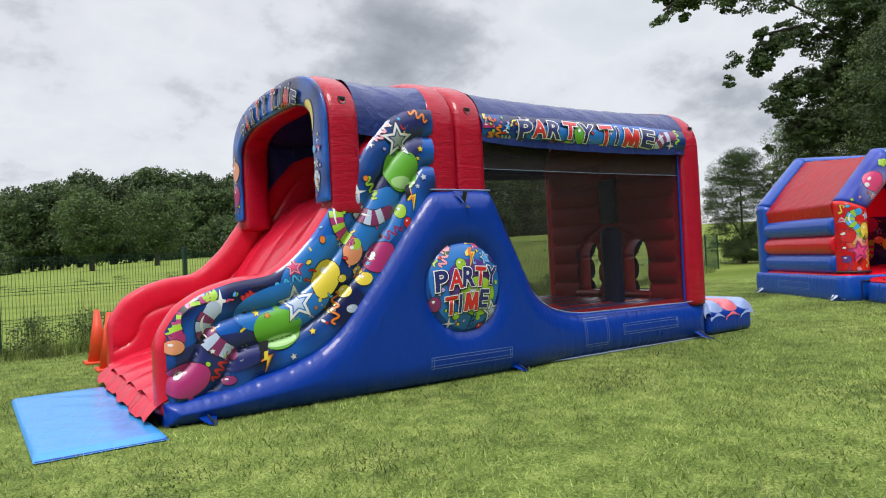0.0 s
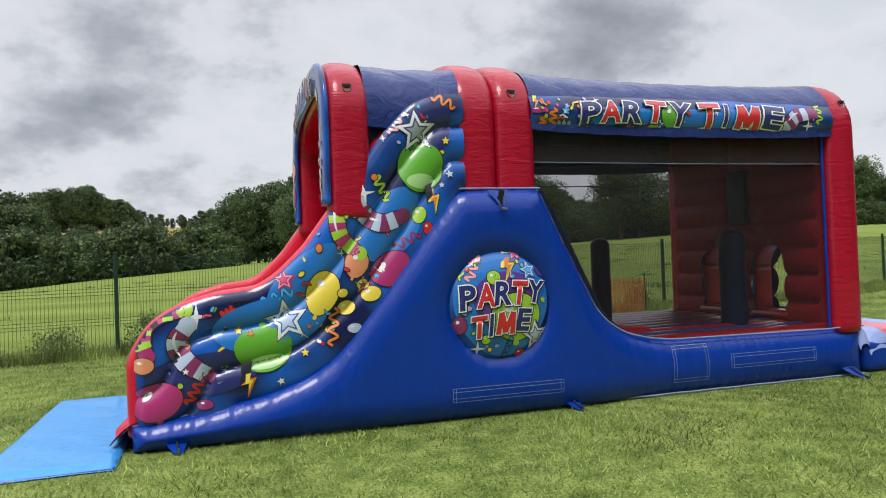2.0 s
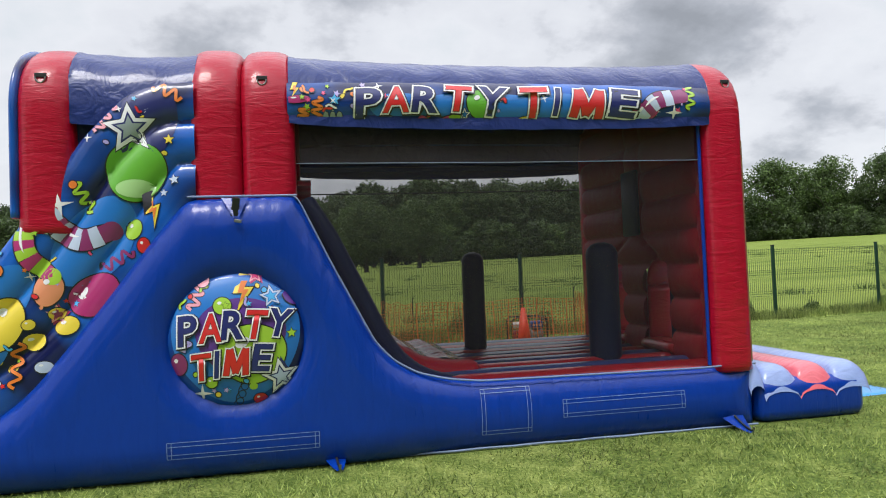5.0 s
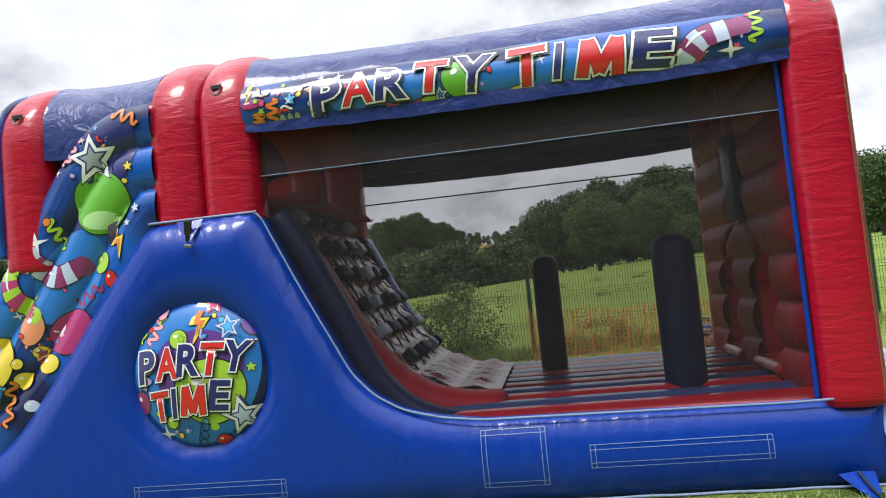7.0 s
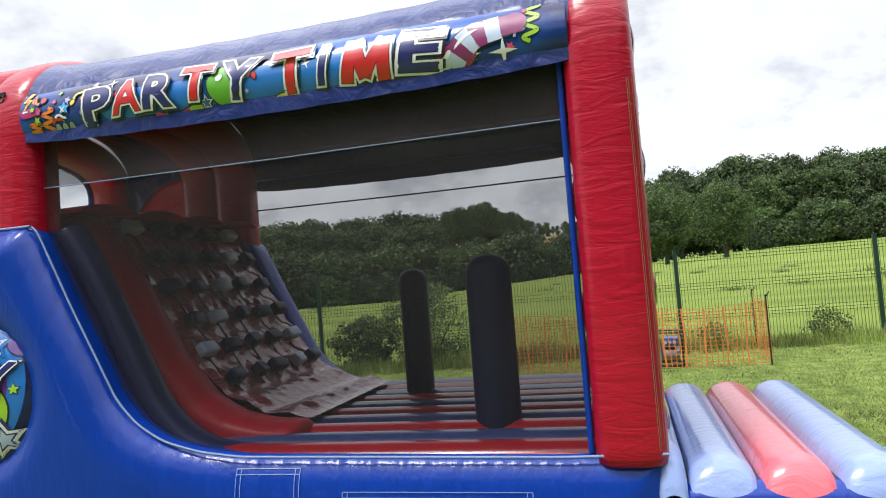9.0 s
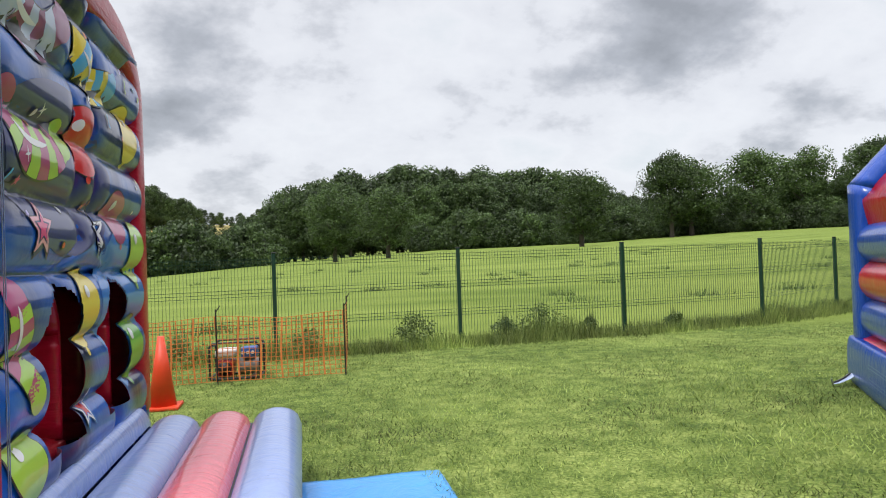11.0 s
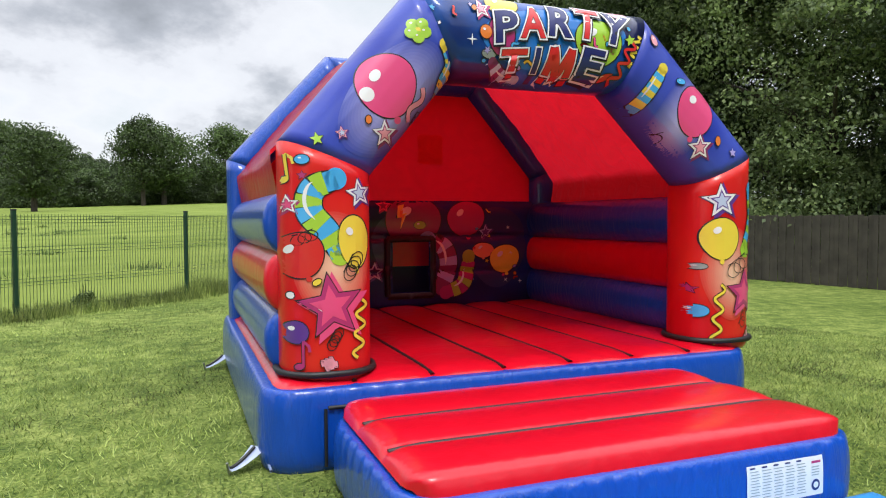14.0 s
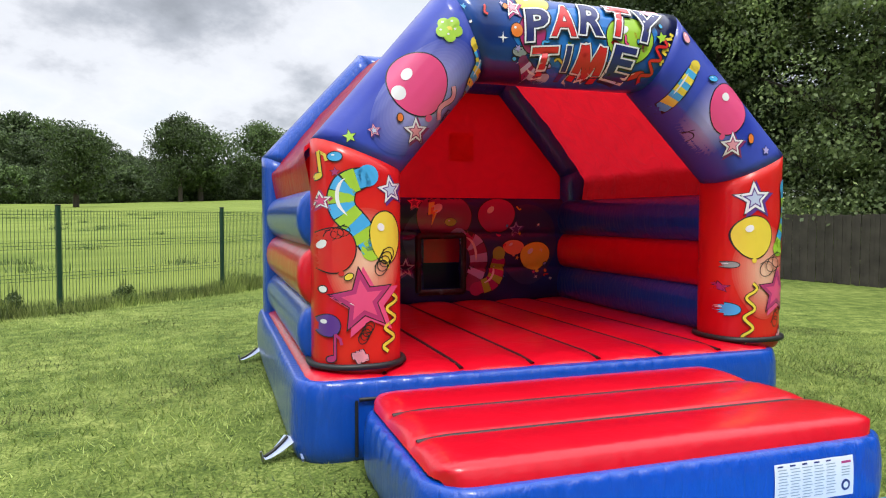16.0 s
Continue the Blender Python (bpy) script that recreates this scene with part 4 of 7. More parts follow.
def fence_panel(m, length):
    """Welded wire panel: upright wires and folded pairs of level wires."""
    ob = thing("mesh_fence_panel", m, "dark green welded wire fence panel", "fence panel", "meadow fence panels")
    bm = bmesh.new()
    n = int(length / 0.05)
    for i in range(1, n):
        x = length * i / n
        bmesh.ops.create_cube(bm, size=1, matrix=Matrix.Translation((x, 0, 0.80)) @ Matrix.Diagonal((0.005, 0.005, 1.52, 1)))
    tagged(part("upright_wire_grid", bm, GREENP, ob), kind="stuff")
    for z in (0.08, 0.55, 1.02, 1.48):
        for dz, dy in ((-0.05, 0), (0, -0.03), (0.05, 0)):
            bm = bmesh.new()
            bmesh.ops.create_cube(bm, size=1, matrix=Matrix.Translation((length / 2, dy - 0.005, z + dz)) @ Matrix.Diagonal((length - 0.06, 0.006, 0.006, 1)))
            part("level_wire", bm, GREENP, ob)
    return ob


def make_fence():
    line = [(-18.8, 2.45), (-15.9, 3.1), (-13.0, 3.8), (-10.1, 4.5), (-7.0, 5.15), (-4.1, 5.8), (-1.05, 6.5), (1.8, 7.15), (4.67, 7.8), (7.53, 8.42),
            (10.53, 8.75), (13.50, 8.74), (16.6, 9.2), (19.4, 10.5), (22.1, 11.8), (24.9, 13.1), (27.6, 14.4)]
    first_post = fence_post(pose(0, 0, 0))
    first_panel = fence_panel(pose(0, 0, 0), 3.0)
    for i, (x, y) in enumerate(line):
        nx, ny = line[min(i + 1, len(line) - 1)]
        a = math.degrees(math.atan2(ny - y, nx - x)) if i < len(line) - 1 else 26
        if i == 0:
            first_post.matrix_basis = pose(x, y, 0, 0, 0, a)
            first_panel.matrix_basis = pose(x, y, 0, 0, 0, a)
            continue
        copy_thing(first_post, pose(x, y, 0, 0, 0, a))
        if i < len(line) - 1:
            c = copy_thing(first_panel, pose(x, y, 0, 0, 0, a))
            c.matrix_basis = pose(x, y, 0, 0, 0, a) @ Matrix.Diagonal((math.hypot(nx - x, ny - y) / 3.0, 1, 1, 1))


make_fence()


# ---------- trees ----------
def crown_mesh(name, rng, radius, height, base, clumps, leaves, size, material, flat=0.8, thick=(0.20, 0.40)):
    """Crown of many small leaf cards gathered in uneven clumps."""
    V, F = [], []
    cs = []
    for i in range(clumps):
        a, q = rng.uniform(0, 2 * math.pi), rng.uniform(0, 1) ** 0.6
        h = rng.uniform(0.02, 0.98)
        wide = math.sin(math.pi * (0.10 + 0.84 * h)) ** 0.7
        cs.append((q * radius * wide * math.cos(a) * 0.85, q * radius * wide * math.sin(a) * 0.85, base + height * h, radius * rng.uniform(*thick)))
    for cx, cy, cz, cr in cs:
        n = int(leaves / clumps)
        d = rng.normal(size=(n, 3)); d /= np.linalg.norm(d, axis=1)[:, None]
        rr = cr * rng.uniform(0.45, 1.08, n) ** 0.5
        P = d * rr[:, None] * (1, 1, flat) + (cx, cy, cz)
        if flat < 0.7:
            P[:, 2] -= 0.5 * ((P[:, 0] - cx) ** 2 + (P[:, 1] - cy) ** 2) / cr
        A = rng.normal(size=(n, 3)); A /= np.linalg.norm(A, axis=1)[:, None]
        B = np.cross(A, d + 0.35 * rng.normal(size=(n, 3))); B /= np.linalg.norm(B, axis=1)[:, None] + 1e-9
        s = size * rng.uniform(0.6, 1.3, n)
        k = len(V)
        quad = np.stack([P - A * s[:, None] * 0.5, P + B * s[:, None] * 0.34, P + A * s[:, None] * 0.5, P - B * s[:, None] * 0.34], 1)
        V.extend(quad.reshape(-1, 3).tolist())
        F.extend([(k + 4 * i, k + 4 * i + 1, k + 4 * i + 2, k + 4 * i + 3) for i in range(n)])
    me = bpy.data.meshes.new(name)
    me.from_pydata(V, [], F)
    me.materials.append(material)
    return me


def trunk_mesh(rng, height, base, radius, r):
    bm = bmesh.new()
    rod(bm, (0, 0, -0.3), (0.05 * height * 0.2, 0, base + 0.15 * height), r, 10, r * 0.65)
    for i in range(7):
        a = i * 2.4 + rng.uniform(-0.4, 0.4)
        z0 = base * 0.8 + height * rng.uniform(0.0, 0.30)
        l = radius * rng.uniform(0.5, 0.8)
        mid = (l * 0.45 * math.cos(a), l * 0.45 * math.sin(a), z0 + l * 0.45)
        rod(bm, (0, 0, z0), mid, r * 0.42, 7, r * 0.26)
        rod(bm, mid, (l * math.cos(a), l * math.sin(a), z0 + l * 0.7), r * 0.26, 6, r * 0.08)
    rod(bm, (0, 0, base), (0.1, 0.05, base + height * 0.85), r * 0.6, 8, r * 0.1)
    return bm


def tree_kind(seed, radius, height, base, clumps, leaves, size, r, material, label, group, flat=0.8, thick=(0.20, 0.40)):
    rng = np.random.default_rng(seed)
    ob = thing("tree", pose(0, 0, -200), label, "tree", group)
    part("trunk", trunk_mesh(rng, height, base, radius, r), BARK, ob)
    cr = new("crown", crown_mesh("crown", rng, radius, height, base, clumps, leaves, size, material, flat, thick))
    cr.parent = ob
    return ob


def at_ground(x, y, s, turn, sz=None):
    z = float(ground_height(np.array(x), np.array(y)))
    return pose(x, y, z, 0, 0, turn) @ Matrix.Diagonal((s, s, sz or s, 1))


def place(ob, x, y, s, turn):
    c = copy_thing(ob, pose(0, 0, 0))
    c.matrix_basis = at_ground(x, y, s, turn)
    return c


def polar(az, dist, cx=4.0, cy=-4.0):
    return cx + dist * math.sin(radians(az)), cy + dist * math.cos(radians(az))


SKY_AZ = (-60, -30, -18, -14.5, -11, -8.2, -7, -3.6, -1.8, 0, 3, 8, 12, 16, 20, 24, 27, 29, 34, 40, 50)
SKY_EL = (6.0, 5.8, 5.8, 5.7, 6.4, 5.5, 4.4, 4.2, 5.2, 6.4, 7.3, 7.5, 7.6, 7.3, 6.9, 6.3, 5.0, 4.4, 4.6, 5.2, 5.0)


def far_tree(kinds, i, az, dist, top, unit, rng):
    """A tree at this bearing and distance whose crown reaches the given elevation."""
    x, y = polar(az, dist)
    z = float(ground_height(np.array(x), np.array(y)))
    s = max(0.5, (1.4 + dist * math.tan(radians(top)) - z) / unit)
    c = copy_thing(kinds[i % len(kinds)], pose(0, 0, 0))
    w = s * rng.uniform(0.85, 1.1)
    c.matrix_basis = pose(x, y, z, 0, 0, rng.uniform(0, 360)) @ Matrix.Diagonal((w, w, s, 1))


def make_trees():
    far = [tree_kind(11 + i, 4.8, 8.4, 2.2, 95, 15000, 0.30, 0.38, LEAF, "broad leafy oak standing in the meadow", "meadow trees") for i in range(2)]
    wood = [tree_kind(31 + i, 4.6, 11.0, 1.0, 80, 11000, 0.40, 0.35, LEAFD if i else LEAF, "dense woodland tree at the edge of the meadow", "woodland trees") for i in range(3)]
    bush = [tree_kind(51 + i, 3.4, 4.2, -0.3, 44, 6000, 0.30, 0.14, LEAFD if i else LEAF, "rounded hedge bush along the field edge", "hedge bushes") for i in range(2)]
    rng = random.Random(5)
    # oaks in the meadow: bearing, distance, height of the crown above the horizon
    for i, (az, d, top) in enumerate(((4.3, 150, 6.0), (8.7, 140, 5.8), (24.3, 150, 6.6), (30.9, 215, 7.3), (32.3, 222, 7.0), (36.8, 230, 7.0), (40.2, 235, 7.0), (44.6, 235, 7.0), (48.0, 240, 6.2))):
        far_tree(far, i, az, d, top, 10.6, rng)
    # wood along the far side
    i = 0
    az = -46.0
    while az < 52:
        top = float(np.interp(az, SKY_AZ, SKY_EL))
        low = -14.5 < az < -1.6
        if low:
            for off in (-0.4, 0.05, 0.45):
                far_tree(wood, i, az + off + rng.uniform(-0.15, 0.15), 545 + rng.uniform(-8, 8), top * rng.uniform(0.90, 1.0), 12.0, rng)
                i += 1
            top = 3.3 if az < -4 else 4.0
        for d, k in ((262, 1.0), (244, 0.86)):
            far_tree(wood, i, az + rng.uniform(-0.4, 0.4), d + rng.uniform(-6, 6), top * k * rng.uniform(0.90, 1.0), 12.0, rng)
            i += 1
        az += 1.25
    # hedges before it
    az = -46.0
    while az < 50:
        if az < -1 or az > 10:
            top = 3.1 if az < -1 else 3.4
            far_tree(bush, i, az, 228 + rng.uniform(-6, 6), top * rng.uniform(0.72, 1.12), 4.0, rng)
            i += 1
        az += 1.3 if az < -1 else 1.0
    # tall dark trees behind the board fence
    near = [tree_kind(71 + i, 4.0, 11.0, 0.4, 230, 115000, 0.095, 0.30, LEAFN if i else LEAFD, "tall dark boundary tree, with an unseen row added behind the view", "boundary trees", 0.42, (0.13, 0.36)) for i in range(2)]
    # the last eight are an unseen row, added to darken the vinyl's reflections
    for i, (x, y, s) in enumerate(((33.6, 17.0, 0.56), (36.2, 14.6, 0.74), (40.5, 12.0, 1.35), (34.5, 8.0, 1.05), (32.0, 5.0, 1.2), (31.0, 0.5, 1.25), (30.0, -4.0, 1.25), (29.0, -9, 1.2), (28.5, -14, 1.2), (37.5, 7, 1.55), (37, -1, 1.6), (35.5, -9, 1.5), (26, -19, 1.2), (20, -22, 1.1), (14, -24, 1.2), (8, -25, 1.1), (2, -25, 1.2), (-4, -24, 1.1), (-10, -22, 1.2), (-16, -18, 1.1))):
        place(near[i % 2], x, y, s, 70 * i)
    # tree whose long boughs reach out over the lawn
    tree = place(near[0], 37.5, 9.5, 1.15, 20)
    inv = tree.matrix_basis.inverted()
    lr = np.random.default_rng(77)
    limbs = (((37.5, 9.5, 6.5), (36.2, 12.0, 11.5), (33.0, 15.0, 14.6), (30.2, 17.0, 14.6), (28.9, 17.8, 13.6)),
             ((37.5, 9.5, 6.0), (36.0, 11.5, 10.2), (34.2, 13.0, 12.2), (32.4, 14.4, 11.8), (31.9, 14.9, 10.6)),
             ((37.5, 9.5, 5.5), (35.8, 11.8, 8.6), (34.2, 13.0, 9.6), (33.2, 13.8, 9.2), (32.8, 14.2, 8.2)),
             ((37.5, 9.5, 5.0), (36.2, 11.4, 6.8), (34.6, 12.8, 7.4), (33.4, 14.0, 6.9)),
             ((37.5, 9.5, 6.5), (36.2, 10.2, 11.0), (35.0, 10.8, 13.0), (34.0, 11.4, 13.4)))
    for pts in limbs:
        P = np.array(pts)
        t = np.linspace(0, len(P) - 1, 26)
        line = np.stack([np.interp(t, range(len(P)), P[:, k]) for k in range(3)], 1)
        tube_obj("limb", [inv @ Vector(p) for p in line], 0.055, BARK, tree, "", 6)
        for i in range(5, 26):
            for _ in range(2):
                r = lr.uniform(0.35, 0.95) * (1.15 - 0.5 * i / 26)
                q = line[i] + lr.normal(0, 0.45, 3) - (0, 0, 0.25)
                cl = new("leaf_spray", crown_mesh("leaf_spray", lr, r, r * 1.1, -r * 0.6, 7, 420, 0.12, LEAFD, 0.5, (0.25, 0.5)))
                cl.parent = tree
                tagged(cl, kind="stuff")
                cl.matrix_basis = Matrix.Translation(inv @ Vector(q))
    for ob in far + wood + bush + near:
        for o in (*ob.children_recursive, ob):
            bpy.data.objects.remove(o)


make_trees()


def board_fence():
    ob = thing("board_fence", pose(27.6, 3.6, 0, 0, 0, -113), "weathered grey wooden board fence, darkened in colour for the trees' shade", "fence")
    rng = random.Random(9)
    for i in range(150):
        bm = rounded_box(0.097, 0.02, 1.52 + rng.uniform(-0.05, 0.04), 0.004, 1, (-3 + 0.10 * i, 0.014 * (i % 2) + rng.uniform(-0.004, 0.004), 0.76))
        part("board", bm, WOOD, ob)
    for z in (0.3, 0.8, 1.3):
        part("rail", rounded_box(15.2, 0.05, 0.08, 0.006, 1, (4.4, 0.055, z)), WOOD, ob)


board_fence()


# ---------- small things on the lawn ----------
def foam_mat(m, lx, ly, label):
    ob = thing("landing_mat", m, label, "mat")
    n = 40
    x, y = np.meshgrid(np.linspace(-lx / 2, lx / 2, n), np.linspace(-ly / 2, ly / 2, n))
    d = np.minimum(np.minimum(x + lx / 2, lx / 2 - x), np.minimum(y + ly / 2, ly / 2 - y))
    z = 0.012 + 0.035 * np.sqrt(1 - (1 - np.clip(d / 0.05, 0, 1)) ** 2) + 0.003 * np.sin(x * 9 + y * 4) * np.sin(y * 7)
    V, F = sheet(np.dstack([x, y, z]))
    raw("cover", V, F, PALEBLUE, ob)
    bm = rounded_box(lx - 0.01, ly - 0.01, 0.02, 0.006, 1, (0, 0, 0.011))
    part("base", bm, BLUE, ob)
    return ob


foam_mat(pose(-0.52, 1.00, 0, 0, 0, 1.5), 0.86, 2.85, "pale blue vinyl landing mat at the foot of the slide")
foam_mat(pose(8.34, 1.30, 0, 0, 0, 0), 0.95, 1.40, "pale blue vinyl landing mat beside the exit step")
foam_mat(CASTLE @ pose(1.66, -2.05, 0.015, 0, 0, 0), 1.85, 1.15, "bright blue vinyl mat before the castle step")


def traffic_cone(x, y):
    ob = thing("traffic_cone", pose(x, y, 0), "plain orange plastic traffic cone", "cone")
    part("base", rounded_box(0.36, 0.36, 0.035, 0.012, 2, (0, 0, 0.018)), CONE, ob)
    bm = bmesh.new()
    rod(bm, (0, 0, 0.03), (0, 0, 0.74), 0.14, 24, 0.032)
    part("body", bm, CONE, ob, "", True)


traffic_cone(6.50, 5.04)
traffic_cone(0.10, 4.95)
traffic_cone(0.14, 4.05)


def far_cottage(x, y, z, turn):
    ob = thing("cottage", pose(x, y, z, 0, 0, turn), "far pale cottage with a brown roof among the trees", "house")
    wall = plain("pale_render", (0.24, 0.22, 0.19), 0.9, 0, 0.2, 2)
    tile = plain("brown_roof_tiles", (0.16, 0.11, 0.085), 0.85, 0, 0.3, 3)
    part("wall", rounded_box(9, 6, 4.6, 0.05, 1, (0, 0, 2.3)), wall, ob)
    V = [(-4.8, -3.4, 4.3), (4.8, -3.4, 4.3), (4.8, 3.4, 4.3), (-4.8, 3.4, 4.3), (-4.8, 0, 7.8), (4.8, 0, 7.8)]
    raw("roof", V, [(0, 1, 5, 4), (2, 3, 4, 5), (1, 2, 5), (3, 0, 4), (3, 2, 1, 0)], tile, ob, "", False)
    part("chimney", rounded_box(0.9, 0.9, 2.0, 0.05, 1, (3.2, 0, 7.9)), wall, ob)
    for wx in (-2.6, 0.2, 2.6):
        part("window", rounded_box(1.0, 0.08, 1.1, 0.02, 1, (wx, -3.0, 2.6)), BLACK, ob)


far_cottage(65.0, 232.0, float(ground_height(np.array(65.0), np.array(232.0))) + 0.0, 20)


# ---------- printed motifs ----------
from mathutils.bvhtree import BVHTree

INKS = {}


def ink(name, color):
    INKS[name] = plain("print_" + name, color, 0.36, 0, 0.07, 6, coat=0.6)


for n_, c_ in (("black", (0.008, 0.008, 0.014)), ("white", (0.80, 0.80, 0.82)), ("navy", (0.014, 0.020, 0.14)), ("red", (0.62, 0.018, 0.020)),
               ("green", (0.13, 0.43, 0.035)), ("lime", (0.36, 0.60, 0.045)), ("yellow", (0.80, 0.62, 0.06)), ("orange", (0.76, 0.20, 0.03)),
               ("peach", (0.76, 0.28, 0.14)), ("pink", (0.74, 0.07, 0.22)), ("magenta", (0.42, 0.025, 0.16)), ("plum", (0.24, 0.025, 0.13)),
               ("violet", (0.11, 0.035, 0.26)), ("sky", (0.06, 0.40, 0.78)), ("azure", (0.012, 0.17, 0.56)), ("pale", (0.50, 0.58, 0.76)),
               ("mint", (0.44, 0.72, 0.30)), ("grey", (0.30, 0.36, 0.36)), ("rose", (0.80, 0.34, 0.42)), ("lilac", (0.42, 0.36, 0.72))):
    ink(n_, c_)


class Panel:
    """A printed surface and the flat view along which its motifs are laid on."""

    def __init__(self, ob, origin, u, v, into, fit=(1.0, 0.0, 1.0, 0.0)):
        self.fit = fit
        self.ob, self.o, self.u, self.v, self.d = ob, Vector(origin), Vector(u), Vector(v), Vector(into)
        me = ob.data
        self.tree = BVHTree.FromPolygons([w.co[:] for w in me.vertices], [tuple(p.vertices) for p in me.polygons])
        self.count = 0

    def lay(self, name, pieces, lift=0.0):
        """pieces: (points, faces, ink, layer). Each point is dropped on to the surface."""
        V, F, M, names = [], [], [], []
        base = 0.0035 + 0.0011 * (self.count % 9) + lift
        self.count += 1
        for pts, faces, col, layer in pieces:
            if col not in names:
                names.append(col)
            k, idx = len(V), []
            for a, b in pts:
                k0, k1, k2, k3 = self.fit
                st = self.o + self.u * (a * k0 + k1) + self.v * (b * k2 + k3)
                hit, nor, _, _ = self.tree.ray_cast(st, self.d, 4.0)
                if hit is None:
                    idx.append(-1)
                else:
                    idx.append(len(V))
                    V.append(hit - self.d * (base + 0.0011 * layer))
            for f in faces:
                g = [idx[i] for i in f]
                if min(g) >= 0:
                    F.append(g)
                    M.append(names.index(col))
        if not F:
            return None
        me = bpy.data.meshes.new(name)
        me.from_pydata(V, [], F)
        for c in names:
            me.materials.append(INKS[c])
        me.polygons.foreach_set("material_index", M)
        me.polygons.foreach_set("use_smooth", [True] * len(M))
        ob = new(name, me)
        ob.parent = self.ob
        return ob


def turned(pts, cx, cy, rot):
    c, s = math.cos(radians(rot)), math.sin(radians(rot))
    return [(cx + c * x - s * y, cy + s * x + c * y) for x, y in pts]


def fan(outline, cx, cy, rot, rings=None):
    """Rings drawn in from a star-shaped outline to its middle."""
    n = len(outline)
    size = max(math.hypot(*p) for p in outline)
    k = rings or max(2, int(size / 0.022))
    pts, faces = [], []
    for i in range(k):
        q = 1 - i / k
        pts += [(x * q, y * q) for x, y in outline]
    pts.append((0, 0))
    for i in range(k - 1):
        for j in range(n):
            m = (j + 1) % n
            faces.append((i * n + j, i * n + m, (i + 1) * n + m, (i + 1) * n + j))
    for j in range(n):
        faces.append(((k - 1) * n + j, (k - 1) * n + (j + 1) % n, k * n))
    return turned(pts, cx, cy, rot), faces


def oval(rx, ry, n=28, egg=0.0):
    return [(rx * math.cos(2 * math.pi * i / n) * (1 + egg * math.sin(2 * math.pi * i / n)), ry * math.sin(2 * math.pi * i / n)) for i in range(n)]


def outline_ring(rx, rz, grow, n, egg, x, z, rot):
    """Dark line round an oval, tucked a little under its edge."""
    pts = oval(rx + grow, rz + grow, n, egg) + oval(rx - 0.002, rz - 0.002, n, egg)
    faces = [(j, (j + 1) % n, n + (j + 1) % n, n + j) for j in range(n)]
    return turned(pts, x, z, rot), faces


def star_line(r, inner=0.45, points=5):
    out = []
    for i in range(points * 2):
        q = r if i % 2 == 0 else r * inner
        a = math.pi / 2 + math.pi * i / points
        out.append((q * math.cos(a), q * math.sin(a)))
    # two extra points a side keep the edges straight on the curved sheet
    fine = []
    for i, p in enumerate(out):
        z = out[(i + 1) % len(out)]
        fine += [(p[0] + (z[0] - p[0]) * t, p[1] + (z[1] - p[1]) * t) for t in (0, 0.33, 0.67)]
    return fine


def balloon(P, x, z, rx, rz, rot, col, shine="white", name="printed_balloon", low=False):
    """Shiny balloon with a dark outline, a lighter bowl and a knot."""
    pcs = []
    pcs.append((*outline_ring(rx, rz, 0.008, 44, 0.10, x, z, rot), "black", 0))
    pcs.append((*fan(oval(rx, rz, 44, 0.10), x, z, rot), col, 1))
    s = -1 if low else 1
    c = turned([(-0.28 * rx, s * 0.42 * rz)], x, z, rot)[0]
    if low:
        pcs.append((*fan(oval(rx * 0.66, rz * 0.30), *turned([(0.10 * rx, -0.56 * rz)], x, z, rot)[0], rot + 8), "mint", 4))
    else:
        pcs.append((*fan(oval(rx * 0.22, rz * 0.16), *c, rot + 30), shine, 4))
    k = turned([(0, (1.06 if low else -1.10) * rz)], x, z, rot)[0]
    pcs.append((*fan(oval(rx * 0.13, rz * 0.12, 10), *k, rot), col, 1))
    return P.lay(name, pcs)


def spot(P, x, z, rx, rz, rot, col, edge="black", name="printed_spot"):
    pcs = []
    if edge:
        pcs.append((*outline_ring(rx, rz, 0.006, 20, 0.0, x, z, rot), edge, 0))
    pcs.append((*fan(oval(rx, rz, 20), x, z, rot), col, 1))
    if rx > 0.03 and edge:
        pcs.append((*fan(oval(rx * 0.25, rz * 0.2, 10), x - rx * 0.3, z + rz * 0.35, rot), "white", 2))
    return P.lay(name, pcs)


def star(P, x, z, r, rot, cols=("navy", "white", "azure"), name="printed_star", shade=True):
    pcs = []
    if shade:
        pcs.append((*fan(star_line(r * 1.16), x + r * 0.16, z - r * 0.10, rot), cols[0], 0))
    pcs.append((*fan(star_line(r * 1.08), x, z, rot), "black", 1))
    pcs.append((*fan(star_line(r), x, z, rot), cols[1], 2))
    pcs.append((*fan(star_line(r * 0.66), x, z, rot), cols[0], 3))
    pcs.append((*fan(star_line(r * 0.50), x, z, rot), cols[2], 4))
    return P.lay(name, pcs)


def tiny_star(P, x, z, r, rot, col):
    return P.lay("printed_star", [(*fan(star_line(r * 1.2), x, z, rot), "black", 0), (*fan(star_line(r), x, z, rot), col, 1)])


def sparkle(P, x, z, r, rot=0):
    return P.lay("printed_sparkle", [(*fan(star_line(r, 0.22, 4), x, z, rot), "white", 0)])


def curve_points(ctrl, n):
    """Smooth line through a few control points."""
    c = [Vector((*p, 0)) for p in ctrl]
    c = [c[0] * 2 - c[1]] + c + [c[-1] * 2 - c[-2]]
    out = []
    seg = len(c) - 3
    for i in range(n):
        t = i / (n - 1) * seg
        k = min(int(t), seg - 1)
        f = t - k
        a, b, d, e = c[k:k + 4]
        p = 0.5 * (2 * b + (d - a) * f + (2 * a - 5 * b + 4 * d - e) * f * f + (3 * b - a - 3 * d + e) * f ** 3)
        out.append((p.x, p.y))
    return out


